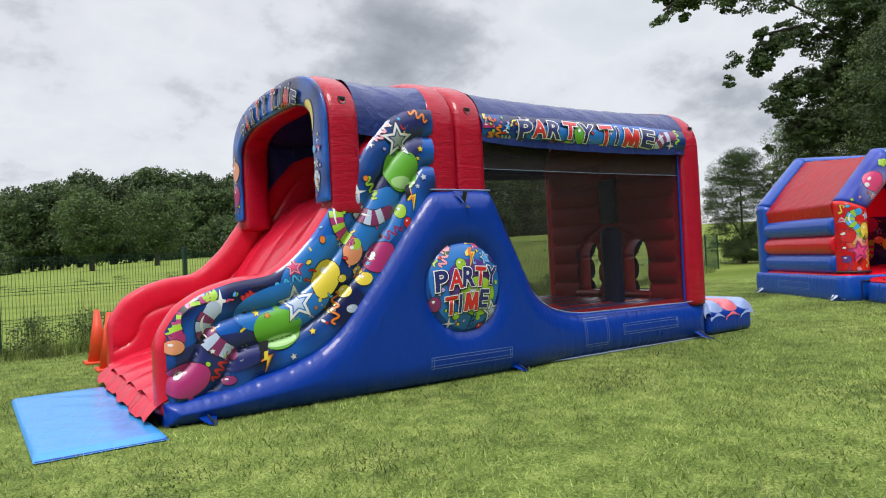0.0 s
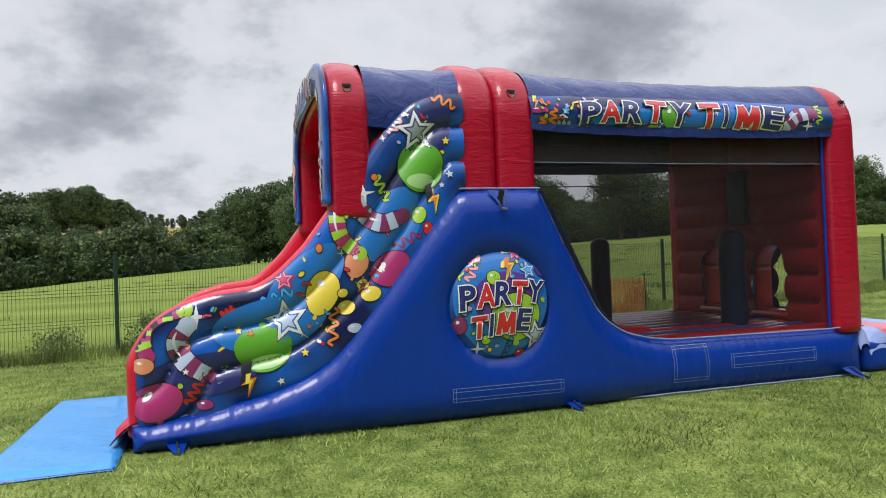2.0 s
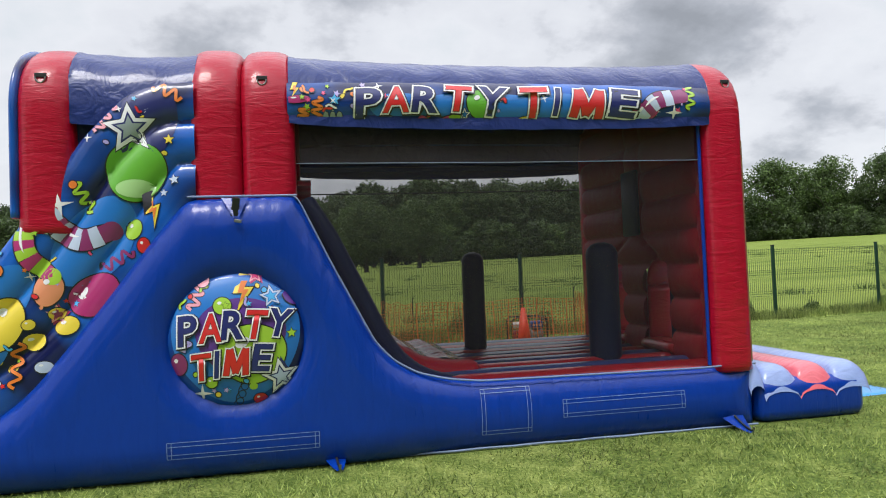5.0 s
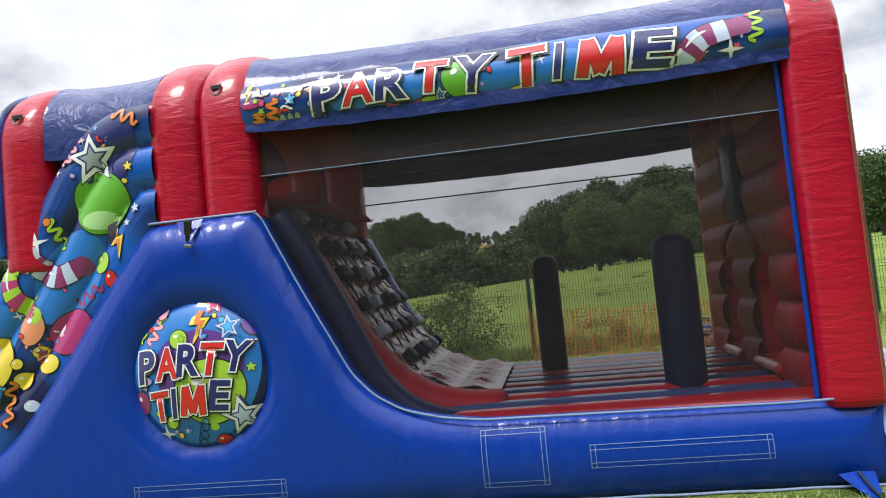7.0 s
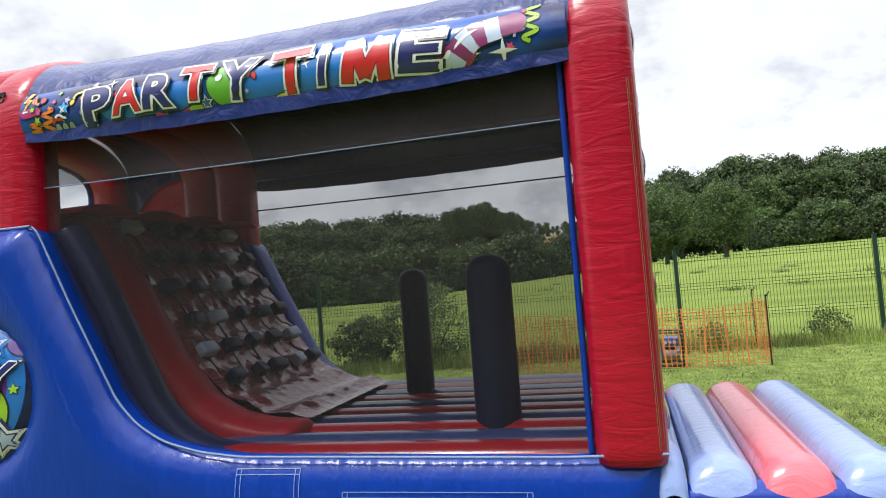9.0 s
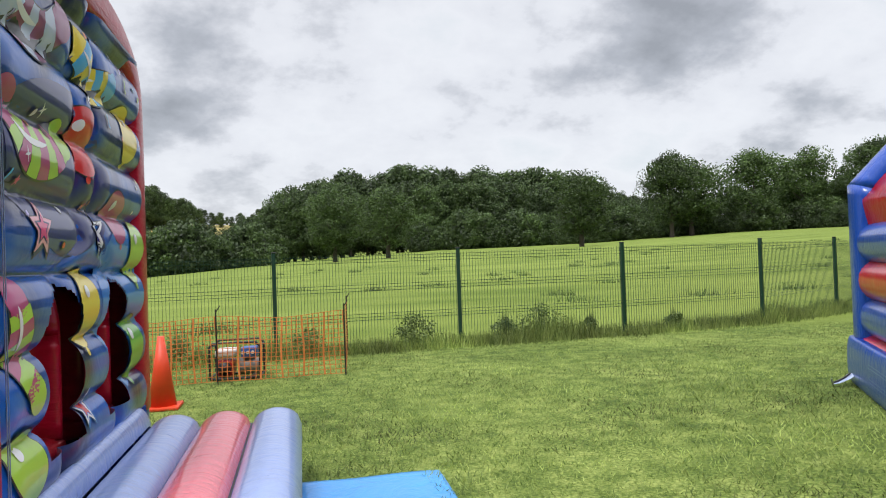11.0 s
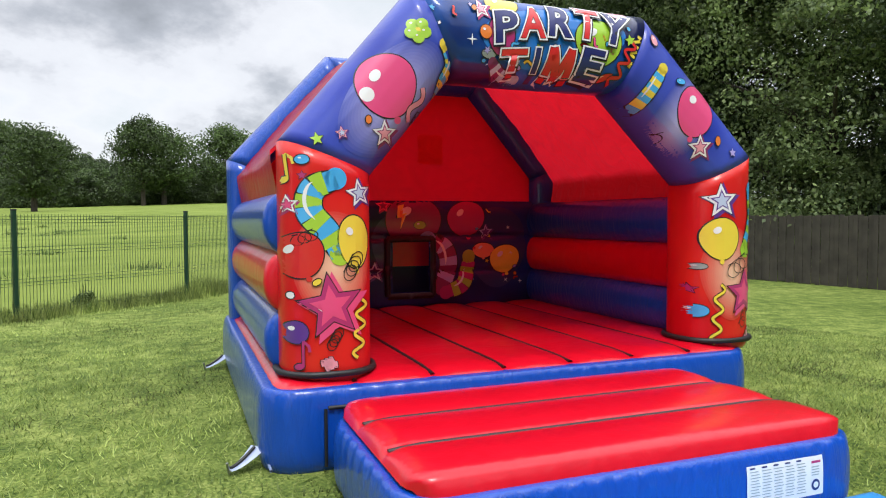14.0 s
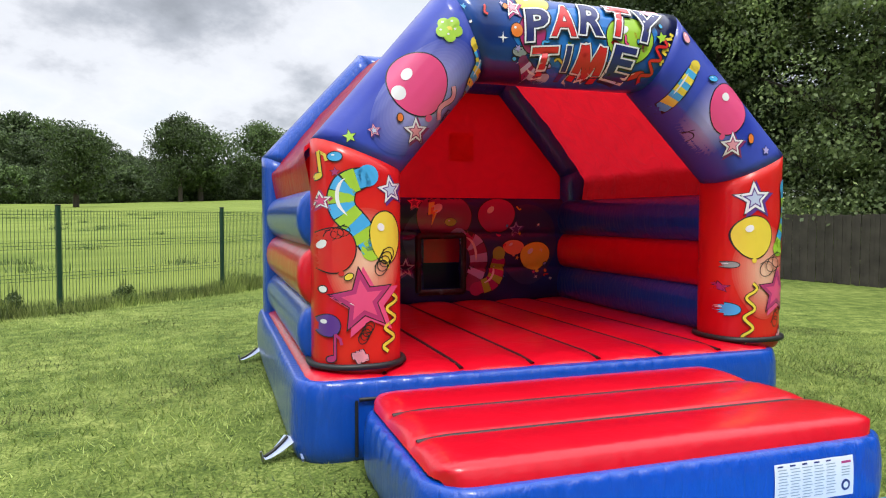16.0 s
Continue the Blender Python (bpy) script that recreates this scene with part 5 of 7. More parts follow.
def ribbon(line, w, across=3, taper=0.0):
    n = len(line)
    pts, faces = [], []
    for i, (x, y) in enumerate(line):
        a, b = line[max(0, i - 1)], line[min(n - 1, i + 1)]
        d = math.hypot(b[0] - a[0], b[1] - a[1]) or 1
        nx, ny = -(b[1] - a[1]) / d, (b[0] - a[0]) / d
        q = w * (1 - taper * abs(2 * i / (n - 1) - 1) ** 3)
        for j in range(across + 1):
            s = (2 * j / across - 1) * q / 2
            pts.append((x + nx * s, y + ny * s))
    m = across + 1
    for i in range(n - 1):
        for j in range(across):
            faces.append((i * m + j, i * m + j + 1, (i + 1) * m + j + 1, (i + 1) * m + j))
    return pts, faces


def candy(P, ctrl, w, a, b, stripes=8, name="printed_balloon_worm"):
    """Long striped balloon."""
    line = curve_points(ctrl, stripes * 4 + 1)
    pcs = [(*ribbon(line, w + 0.016, 4, 0.30), "black", 0)]
    for i in range(stripes):
        cut = line[i * 4:i * 4 + 5]
        k = 1 - 0.30 * abs(2 * (i + 0.5) / stripes - 1) ** 3
        pcs.append((*ribbon(cut, w * k, 4), a if i % 2 else b, 1))
    pcs.append((*fan(oval(w * 0.44, w * 0.44), *line[0], 0), b, 1))
    pcs.append((*fan(oval(w * 0.44, w * 0.44), *line[-1], 0), a, 1))
    gl = [(p[0] - w * 0.16, p[1] + w * 0.16) for p in line[len(line) // 5:-len(line) // 3]]
    pcs.append((*ribbon(gl, w * 0.14, 1, 0.9), "white", 2))
    return P.lay(name, pcs)


def streamer(P, x, z, length, rot, col, dark="black", w=0.02, waves=3.0, amp=0.035):
    """Curled paper streamer."""
    n = 40
    line = [(length * (i / (n - 1) - 0.5), amp * math.sin(2 * math.pi * waves * i / (n - 1))) for i in range(n)]
    line = turned(line, x, z, rot)
    return P.lay("printed_streamer", [(*ribbon(line, w + 0.010, 1), dark, 0), (*ribbon(line, w, 1), col, 1)])


def spring(P, x, z, r, length, rot, loops=4, w=0.006):
    n = 24 * loops
    line = [(length * (i / (n - 1) - 0.5) + r * math.sin(2 * math.pi * loops * i / (n - 1)), r * 0.7 * math.cos(2 * math.pi * loops * i / (n - 1))) for i in range(n)]
    return P.lay("printed_curl", [(*ribbon(turned(line, x, z, rot), w, 1), "black", 0)])


def bolt(P, x, z, s, rot, col="yellow"):
    a = [(-0.10, 0.5), (0.18, 0.5), (0.02, 0.12), (0.24, 0.12), (-0.16, -0.5), (-0.03, -0.02), (-0.24, -0.02)]
    def poly(k):
        q = [(p[0] * s * k, p[1] * s * k) for p in a]
        return turned(q, x, z, rot), [(0, 1, 2), (0, 2, 6), (6, 2, 5), (2, 3, 5), (5, 3, 4)]
    return P.lay("printed_bolt", [(*poly(1.22), "black", 0), (*poly(1.0), col, 1), (*poly(0.55), "orange" if col == "yellow" else "yellow", 2)], 0.004)


def note(P, x, z, s, rot, col):
    stem = [(0.12 * s, -0.4 * s), (0.12 * s, 0.5 * s)]
    flag = [(0.12 * s, 0.5 * s), (0.30 * s, 0.34 * s), (0.34 * s, 0.12 * s)]
    return P.lay("printed_note", [(*ribbon(turned(stem, x, z, rot), 0.13 * s, 1), "black", 0), (*fan(oval(0.20 * s, 0.15 * s, 14), *turned([(0, -0.4 * s)], x, z, rot)[0], rot + 20), "black", 0),
                                  (*ribbon(turned(stem, x, z, rot), 0.08 * s, 1), col, 1), (*ribbon(turned(flag, x, z, rot), 0.10 * s, 1), col, 1),
                                  (*fan(oval(0.16 * s, 0.11 * s, 14), *turned([(0, -0.4 * s)], x, z, rot)[0], rot + 20), col, 2)])


def glow(P, x, z, rx, rz, rot, col):
    return P.lay("printed_patch", [(*fan(oval(rx, rz, 72, 0.15), x, z, rot, max(6, int(max(rx, rz) / 0.014))), col, 0)], -0.001)


def fade(P, x, z, rx, rz, rot, cols):
    """Airbrushed patch: flat rings of ink from the rim to the middle."""
    pcs, m = [], len(cols)
    for i, col in enumerate(cols):
        qs = np.linspace(1 - i / m, 1 - (i + 1) / m, 3)
        pts, faces, n = [], [], 72
        for q in qs:
            pts += oval(rx * q, rz * q, n, 0.1)
        for k in range(2):
            for j in range(n):
                w = (j + 1) % n
                faces.append((k * n + j, k * n + w, (k + 1) * n + w, (k + 1) * n + j))
        pcs.append((turned(pts, x, z, rot), faces, col, 0))
    return P.lay("printed_patch", pcs, -0.001)


def blend_inks(name, a, b, n):
    out = []
    for i in range(n):
        t = (i + 1) / n
        ink(f"{name}_{i}", tuple(p + (q - p) * t for p, q in zip(a, b)))
        out.append(f"{name}_{i}")
    return out


VIOLETS = blend_inks("violet_fade", (0.030, 0.055, 0.38), (0.46, 0.44, 0.72), 18)
PEACHES = blend_inks("peach_fade", (0.63, 0.012, 0.013), (0.82, 0.52, 0.36), 18)


def confetti(P, boxes, n, seed):
    """Small flecks and stars scattered over a stretch of the print."""
    rng = random.Random(seed)
    cols = ("yellow", "white", "pink", "sky", "lime", "orange", "red", "lilac")
    for _ in range(n):
        x0, x1, z0, z1 = rng.choice(boxes)
        x, z, c, k = rng.uniform(x0, x1), rng.uniform(z0, z1), rng.choice(cols), rng.random()
        if k < 0.3:
            tiny_star(P, x, z, rng.uniform(0.016, 0.028), rng.uniform(0, 72), c)
        elif k < 0.6:
            spot(P, x, z, rng.uniform(0.012, 0.024), rng.uniform(0.010, 0.018), rng.uniform(0, 180), c)
        elif k < 0.85:
            streamer(P, x, z, rng.uniform(0.05, 0.09), rng.uniform(0, 180), c, "black", 0.014, 0.8, 0.012)
        else:
            sparkle(P, x, z, rng.uniform(0.025, 0.04), rng.uniform(0, 45))


GLYPHS = {}


def glyph(ch, fat):
    """Outline of a capital, thickened by fat, centred on its own middle; about one unit high."""
    if (ch, fat) in GLYPHS:
        return GLYPHS[ch, fat]
    if ch == "M":
        # four broad strokes
        w, pts, faces = 0.11 + fat, [], []
        for a, b in (((0.0, 0.0), (0.06, 1.0)), ((0.09, 1.0), (0.42, 0.10)), ((0.42, 0.10), (0.78, 1.0)), ((0.80, 1.0), (0.88, 0.0))):
            d = Vector((b[0] - a[0], b[1] - a[1])).normalized()
            a2, b2 = (a[0] - d.x * fat, a[1] - d.y * fat), (b[0] + d.x * fat, b[1] + d.y * fat)
            q = [(a2[0] + (b2[0] - a2[0]) * i / 5, a2[1] + (b2[1] - a2[1]) * i / 5) for i in range(6)]
            p, f = ribbon(q, 2 * w, 2)
            k = len(pts)
            pts += p
            faces += [tuple(i + k for i in g) for g in f]
        GLYPHS[ch, fat] = (pts, faces)
        return GLYPHS[ch, fat]
    cu = bpy.data.curves.new("glyph", "FONT")
    cu.body, cu.size, cu.offset, cu.resolution_u = ch, 1.40, fat, 3
    ob = new("glyph", cu)
    dg = bpy.context.evaluated_depsgraph_get()
    me = bpy.data.meshes.new_from_object(ob.evaluated_get(dg))
    bm = bmesh.new()
    bm.from_mesh(me)
    bmesh.ops.triangulate(bm, faces=bm.faces[:])
    for _ in range(2):
        long_ones = [e for e in bm.edges if e.calc_length() > 0.28]
        if long_ones:
            bmesh.ops.subdivide_edges(bm, edges=long_ones, cuts=1)
            bmesh.ops.triangulate(bm, faces=bm.faces[:])
    bm.verts.index_update()
    pts = [(v.co.x, v.co.y) for v in bm.verts]
    faces = [tuple(v.index for v in f.verts) for f in bm.faces]
    bm.free()
    bpy.data.objects.remove(ob)
    bpy.data.meshes.remove(me)
    bpy.data.curves.remove(cu)
    GLYPHS[ch, fat] = (pts, faces)
    return GLYPHS[ch, fat]


def letter(P, ch, x, z, w, h, rot, col, slant=0.12):
    """Chunky comic capital: dark rim, white border, coloured face."""
    ref = glyph(ch, 0.0)[0]
    x0, x1 = min(p[0] for p in ref), max(p[0] for p in ref)
    y0, y1 = min(p[1] for p in ref), max(p[1] for p in ref)
    sx, sy = w / max(0.32, x1 - x0), h / (y1 - y0)
    pcs = []
    for fat, c, layer, dx, dz in ((0.125, "black", 0, 0.02, -0.03), (0.095, "white", 2, 0, 0), (0.045, "black", 3, 0, 0), (0.030, col, 4, 0, 0)):
        pts, faces = glyph(ch, fat)
        q = [((px - (x0 + x1) / 2) * sx + slant * (py - (y0 + y1) / 2) * sy + dx * h, (py - (y0 + y1) / 2) * sy + dz * h) for px, py in pts]
        pcs.append((turned(q, x, z, rot), faces, c, layer))
    return P.lay("printed_letter", pcs, 0.012)


SIDE = Panel(SLIDE, (0, -1.5, 0), (1, 0, 0), (0, 0, 1), (0, 1, 0))
glow(SIDE, 1.294, 1.199, 0.364, 0.190, 40, 'azure')
glow(SIDE, 1.967, 1.616, 0.345, 0.219, 50, 'azure')
glow(SIDE, 2.332, 2.461, 0.179, 0.269, 0, 'navy')
glow(SIDE, 0.511, 0.533, 0.412, 0.161, 5, 'navy')
glow(SIDE, 1.011, 0.875, 0.433, 0.207, 10, 'azure')
candy(SIDE, ((0.116, 0.697), (0.081, 0.817), (0.103, 0.924), (0.200, 0.999), (0.384, 1.024)), 0.136, 'lime', 'magenta', 9)
candy(SIDE, ((0.402, 0.910), (0.327, 0.785), (0.381, 0.642), (0.529, 0.532)), 0.147, 'plum', 'pale', 7)
spot(SIDE, 0.087, 0.631, 0.079, 0.059, 0, 'peach')
balloon(SIDE, 0.172, 0.356, 0.188, 0.135, 10, 'magenta')
sparkle(SIDE, 0.465, 0.968, 0.101, 0)
streamer(SIDE, 0.651, 0.728, 0.315, 95, 'yellow')
streamer(SIDE, 0.435, 0.409, 0.193, 60, 'red')
balloon(SIDE, 0.943, 0.692, 0.215, 0.173, 0, 'green', 'white', 'printed_balloon', low=True)
star(SIDE, 1.122, 0.903, 0.171, 10, ('azure', 'white', 'pale'))
tiny_star(SIDE, 0.763, 0.845, 0.032, 0, 'yellow')
tiny_star(SIDE, 1.255, 0.645, 0.033, 0, 'yellow')
tiny_star(SIDE, 1.066, 0.444, 0.032, 20, 'white')
bolt(SIDE, 0.832, 0.451, 0.247, 10, 'orange')
spot(SIDE, 0.641, 0.452, 0.068, 0.049, 0, 'lime')
star(SIDE, 1.106, 1.217, 0.082, 5, ('magenta', 'rose', 'pink'))
streamer(SIDE, 1.053, 1.089, 0.244, 20, 'sky')
spring(SIDE, 0.799, 1.049, 0.039, 0.154, 0, 3)
balloon(SIDE, 1.402, 1.098, 0.123, 0.178, -20, 'yellow')
spot(SIDE, 1.788, 1.077, 0.080, 0.060, 10, 'yellow')
spot(SIDE, 1.585, 0.977, 0.071, 0.055, 10, 'yellow')
spot(SIDE, 1.558, 1.093, 0.041, 0.034, 10, 'yellow')
spot(SIDE, 1.726, 1.156, 0.051, 0.039, 10, 'yellow')
spot(SIDE, 1.452, 0.812, 0.037, 0.025, 10, 'yellow')
spot(SIDE, 1.362, 0.859, 0.033, 0.025, 10, 'yellow')
balloon(SIDE, 1.961, 1.267, 0.172, 0.131, 30, 'magenta')
balloon(SIDE, 1.678, 1.317, 0.092, 0.112, -20, 'peach')
candy(SIDE, ((1.589, 1.869), (1.537, 1.706), (1.564, 1.534), (1.708, 1.402)), 0.127, 'lime', 'magenta', 9)
candy(SIDE, ((1.705, 1.800), (1.776, 1.696), (1.903, 1.638), (2.076, 1.694)), 0.145, 'plum', 'pale', 8)
sparkle(SIDE, 1.757, 1.878, 0.094, 10)
balloon(SIDE, 2.236, 2.093, 0.191, 0.205, -10, 'green', 'white', 'printed_balloon', low=True)
star(SIDE, 2.206, 2.386, 0.178, 5, ('navy', 'white', 'grey'))
bolt(SIDE, 2.343, 1.826, 0.232, 20, 'yellow')
spot(SIDE, 2.212, 1.702, 0.053, 0.071, -20, 'lime')
spot(SIDE, 2.276, 1.591, 0.040, 0.053, 0, 'red')
streamer(SIDE, 1.907, 1.922, 0.217, -60, 'lime')
note(SIDE, 1.227, 1.319, 0.165, 15, 'yellow')
note(SIDE, 1.380, 1.600, 0.092, 10, 'sky')
streamer(SIDE, 2.434, 2.653, 0.249, -25, 'orange')
streamer(SIDE, 2.045, 2.462, 0.220, 60, 'rose')
streamer(SIDE, 1.480, 0.832, 0.292, 85, 'orange')
streamer(SIDE, 2.103, 1.496, 0.241, 30, 'plum')
streamer(SIDE, 0.703, 0.991, 0.119, 30, 'red')
spot(SIDE, 1.680, 2.051, 0.034, 0.035, 0, 'orange')
spot(SIDE, 1.740, 2.152, 0.042, 0.035, 0, 'orange')
spot(SIDE, 1.386, 1.451, 0.025, 0.034, 0, 'orange')
spot(SIDE, 1.844, 2.009, 0.026, 0.026, 0, 'orange')
star(SIDE, 1.726, 1.152, 0.068, 0, ('magenta', 'rose', 'plum'))
tiny_star(SIDE, 2.455, 2.311, 0.036, 0, 'yellow')
tiny_star(SIDE, 2.481, 2.037, 0.036, 10, 'pale')
tiny_star(SIDE, 2.412, 1.947, 0.027, 0, 'pale')
spot(SIDE, 1.646, 0.812, 0.058, 0.038, 0, 'pale')
spot(SIDE, 0.509, 0.312, 0.060, 0.036, 0, 'plum')
spring(SIDE, 0.288, 0.368, 0.033, 0.110, 20, 3)
confetti(SIDE, ((0.1, 0.9, 0.45, 1.05), (0.9, 1.5, 0.7, 1.25), (1.4, 1.95, 1.2, 1.75), (1.9, 2.5, 2.2, 2.6)), 46, 3)

MEDAL = Panel(DISCO, (0, -1.5, 0), (1, 0, 0), (0, 0, 1), (0, 1, 0), (1.04, -0.1325, 1.04, -0.056))
glow(MEDAL, 2.887, 0.948, 0.402, 0.407, 0, 'azure')
glow(MEDAL, 2.920, 0.970, 0.281, 0.249, 0, 'violet')
balloon(MEDAL, 2.988, 0.853, 0.212, 0.191, 0, 'lime')
bolt(MEDAL, 2.940, 1.255, 0.268, 0, 'yellow')
spot(MEDAL, 2.808, 1.173, 0.056, 0.054, 0, 'lime')
star(MEDAL, 3.013, 1.368, 0.060, 0, ('magenta', 'rose', 'pink'))
star(MEDAL, 3.114, 1.223, 0.075, 10, ('azure', 'pale', 'sky'))
star(MEDAL, 3.164, 0.695, 0.126, 8, ('navy', 'white', 'pale'))
spot(MEDAL, 2.682, 1.338, 0.041, 0.041, 0, 'rose')
streamer(MEDAL, 2.648, 1.249, 0.204, 70, 'rose')
spot(MEDAL, 2.526, 0.806, 0.054, 0.071, 0, 'plum')
sparkle(MEDAL, 2.668, 0.612, 0.068, 0)
tiny_star(MEDAL, 3.238, 0.976, 0.033, 0, 'lime')
balloon(MEDAL, 3.258, 1.234, 0.068, 0.074, 20, 'violet')
spring(MEDAL, 2.912, 0.599, 0.037, 0.159, 70, 3)
spot(MEDAL, 3.028, 0.556, 0.043, 0.036, 0, 'red')
streamer(MEDAL, 2.575, 0.983, 0.180, 90, 'lilac')
spot(MEDAL, 2.729, 0.685, 0.037, 0.036, 0, 'lime')
streamer(MEDAL, 3.090, 0.781, 0.140, 40, 'red')
letter(MEDAL, 'P', 2.589, 1.022, 0.109, 0.179, 6, 'navy')
letter(MEDAL, 'A', 2.736, 1.035, 0.129, 0.171, 4, 'red')
letter(MEDAL, 'R', 2.875, 1.048, 0.121, 0.172, 0, 'navy')
letter(MEDAL, 'T', 3.015, 1.044, 0.123, 0.173, -4, 'red')
letter(MEDAL, 'Y', 3.163, 1.048, 0.124, 0.165, -8, 'navy')
letter(MEDAL, 'T', 2.671, 0.786, 0.115, 0.161, 6, 'red')
letter(MEDAL, 'I', 2.768, 0.800, 0.042, 0.162, 3, 'navy')
letter(MEDAL, 'M', 2.893, 0.812, 0.150, 0.167, 0, 'red')
letter(MEDAL, 'E', 3.048, 0.828, 0.104, 0.164, -5, 'navy')
confetti(MEDAL, ((2.55, 3.2, 0.6, 0.75), (2.55, 3.2, 1.15, 1.3)), 16, 4)

SIGN = Panel(BANNER, (0, -1.5, 0), (1, 0, 0), (0, 0, 1), (0, 1, 0))
glow(SIGN, 4.067, 2.549, 0.234, 0.107, 0, 'azure')
glow(SIGN, 4.462, 2.546, 0.242, 0.108, 0, 'azure')
glow(SIGN, 4.871, 2.543, 0.250, 0.110, 0, 'azure')
glow(SIGN, 5.294, 2.556, 0.259, 0.112, 0, 'azure')
glow(SIGN, 5.672, 2.556, 0.267, 0.114, 0, 'azure')
balloon(SIGN, 4.669, 2.577, 0.109, 0.109, 0, 'green')
balloon(SIGN, 5.999, 2.524, 0.121, 0.073, 20, 'magenta')
candy(SIGN, ((5.967, 2.486), (6.094, 2.610), (6.311, 2.654)), 0.135, 'plum', 'pale', 6)
candy(SIGN, ((4.221, 2.466), (4.326, 2.435), (4.487, 2.483)), 0.061, 'lime', 'magenta', 6)
bolt(SIGN, 3.306, 2.676, 0.125, 0, 'yellow')
spot(SIGN, 3.324, 2.602, 0.088, 0.028, 5, 'magenta')
streamer(SIGN, 3.460, 2.531, 0.174, 85, 'orange')
streamer(SIGN, 3.582, 2.473, 0.146, 0, 'grey')
tiny_star(SIGN, 3.585, 2.601, 0.044, 0, 'sky')
tiny_star(SIGN, 3.682, 2.452, 0.029, 0, 'pale')
star(SIGN, 4.542, 2.499, 0.047, 0, ('navy', 'white', 'azure'))
sparkle(SIGN, 6.243, 2.520, 0.075, 0)
spot(SIGN, 5.036, 2.463, 0.079, 0.025, 0, 'yellow')
spot(SIGN, 3.987, 2.460, 0.047, 0.029, 0, 'lime')
streamer(SIGN, 6.391, 2.656, 0.220, 85, 'lime')
spot(SIGN, 5.436, 2.498, 0.081, 0.026, 0, 'sky')
spot(SIGN, 4.758, 2.456, 0.055, 0.030, 0, 'red')
streamer(SIGN, 3.361, 2.490, 0.125, 80, 'orange')
letter(SIGN, 'P', 3.826, 2.580, 0.163, 0.201, 4, 'navy')
letter(SIGN, 'A', 4.032, 2.606, 0.177, 0.184, 2, 'red')
letter(SIGN, 'R', 4.246, 2.608, 0.169, 0.185, -2, 'navy')
letter(SIGN, 'T', 4.491, 2.616, 0.183, 0.187, -3, 'red')
letter(SIGN, 'Y', 4.752, 2.600, 0.187, 0.209, -4, 'navy')
letter(SIGN, 'T', 5.079, 2.595, 0.204, 0.222, 2, 'red')
letter(SIGN, 'I', 5.267, 2.601, 0.057, 0.203, -3, 'navy')
letter(SIGN, 'M', 5.520, 2.588, 0.258, 0.216, -3, 'red')
letter(SIGN, 'E', 5.815, 2.591, 0.192, 0.208, -5, 'navy')
confetti(SIGN, ((3.35, 6.4, 2.5, 2.72), (3.35, 3.8, 2.5, 2.72)), 50, 5)

HOOP = Panel(ARCHFACE, (-0.5, 0, 0), (0, -1, 0), (0, 0, 1), (1, 0, 0))
for i, ch in enumerate("PARTYTIME"):
    a = radians(136 - 10.4 * i - (4 if i > 4 else 0))
    letter(HOOP, ch, -1.40 + 1.16 * math.cos(a), 2.37 + 0.62 * math.sin(a), 0.05 if ch == "I" else 0.12, 0.19, math.degrees(a) * 0.55 - 50, "red" if i % 2 else "navy")
balloon(HOOP, -0.30, 2.62, 0.11, 0.17, 15, "yellow")
balloon(HOOP, -0.16, 2.02, 0.07, 0.08, 0, "pale")
spot(HOOP, -0.20, 2.30, 0.05, 0.035, 0, "sky")
balloon(HOOP, -2.64, 2.40, 0.10, 0.12, 0, "peach")
balloon(HOOP, -2.64, 2.10, 0.09, 0.13, 0, "magenta")
star(HOOP, -0.14, 2.16, 0.05, 0, ("navy", "white", "pale"))
confetti(HOOP, ((-0.29, -0.05, 1.85, 2.5), (-2.75, -2.5, 1.85, 2.6), (-2.3, -0.6, 2.84, 3.06)), 40, 6)

EXIT = Panel(bpy.data.objects["end_wall_outside"], (8.2, 0, 0), (0, 1, 0), (0, 0, 1), (-1, 0, 0))
glow(EXIT, 1.0, 1.9, 0.7, 0.4, 0, "navy")
glow(EXIT, 2.0, 1.2, 0.5, 0.5, 0, "azure")
candy(EXIT, ((0.35, 2.1), (0.50, 1.95), (0.75, 1.95), (0.95, 2.05)), 0.22, "lime", "magenta", 8)
candy(EXIT, ((0.34, 2.75), (0.45, 2.5), (0.70, 2.45), (0.95, 2.6)), 0.22, "plum", "pale", 8)
candy(EXIT, ((0.36, 1.35), (0.42, 1.15), (0.52, 0.95)), 0.20, "lime", "magenta", 7)
balloon(EXIT, 1.26, 1.25, 0.15, 0.20, 0, "yellow")
balloon(EXIT, 2.20, 0.95, 0.20, 0.20, 0, "green")
balloon(EXIT, 2.30, 1.55, 0.18, 0.20, 0, "lime")
balloon(EXIT, 0.45, 0.68, 0.16, 0.14, 0, "lime")
balloon(EXIT, 1.9, 1.75, 0.2, 0.16, 0, "magenta")
balloon(EXIT, 2.2, 2.3, 0.2, 0.18, 0, "yellow")
star(EXIT, 0.62, 1.62, 0.13, 0, ("navy", "rose", "pink"))
star(EXIT, 1.5, 1.65, 0.13, 10, ("navy", "white", "azure"))
star(EXIT, 1.25, 0.75, 0.10, 0, ("azure", "white", "red"))
balloon(EXIT, 1.3, 2.1, 0.18, 0.18, 0, "red")
candy(EXIT, ((1.2, 2.6), (1.5, 2.45), (1.8, 2.5)), 0.2, "sky", "yellow", 8)
confetti(EXIT, ((0.3, 2.5, 1.55, 2.75),), 40, 7)

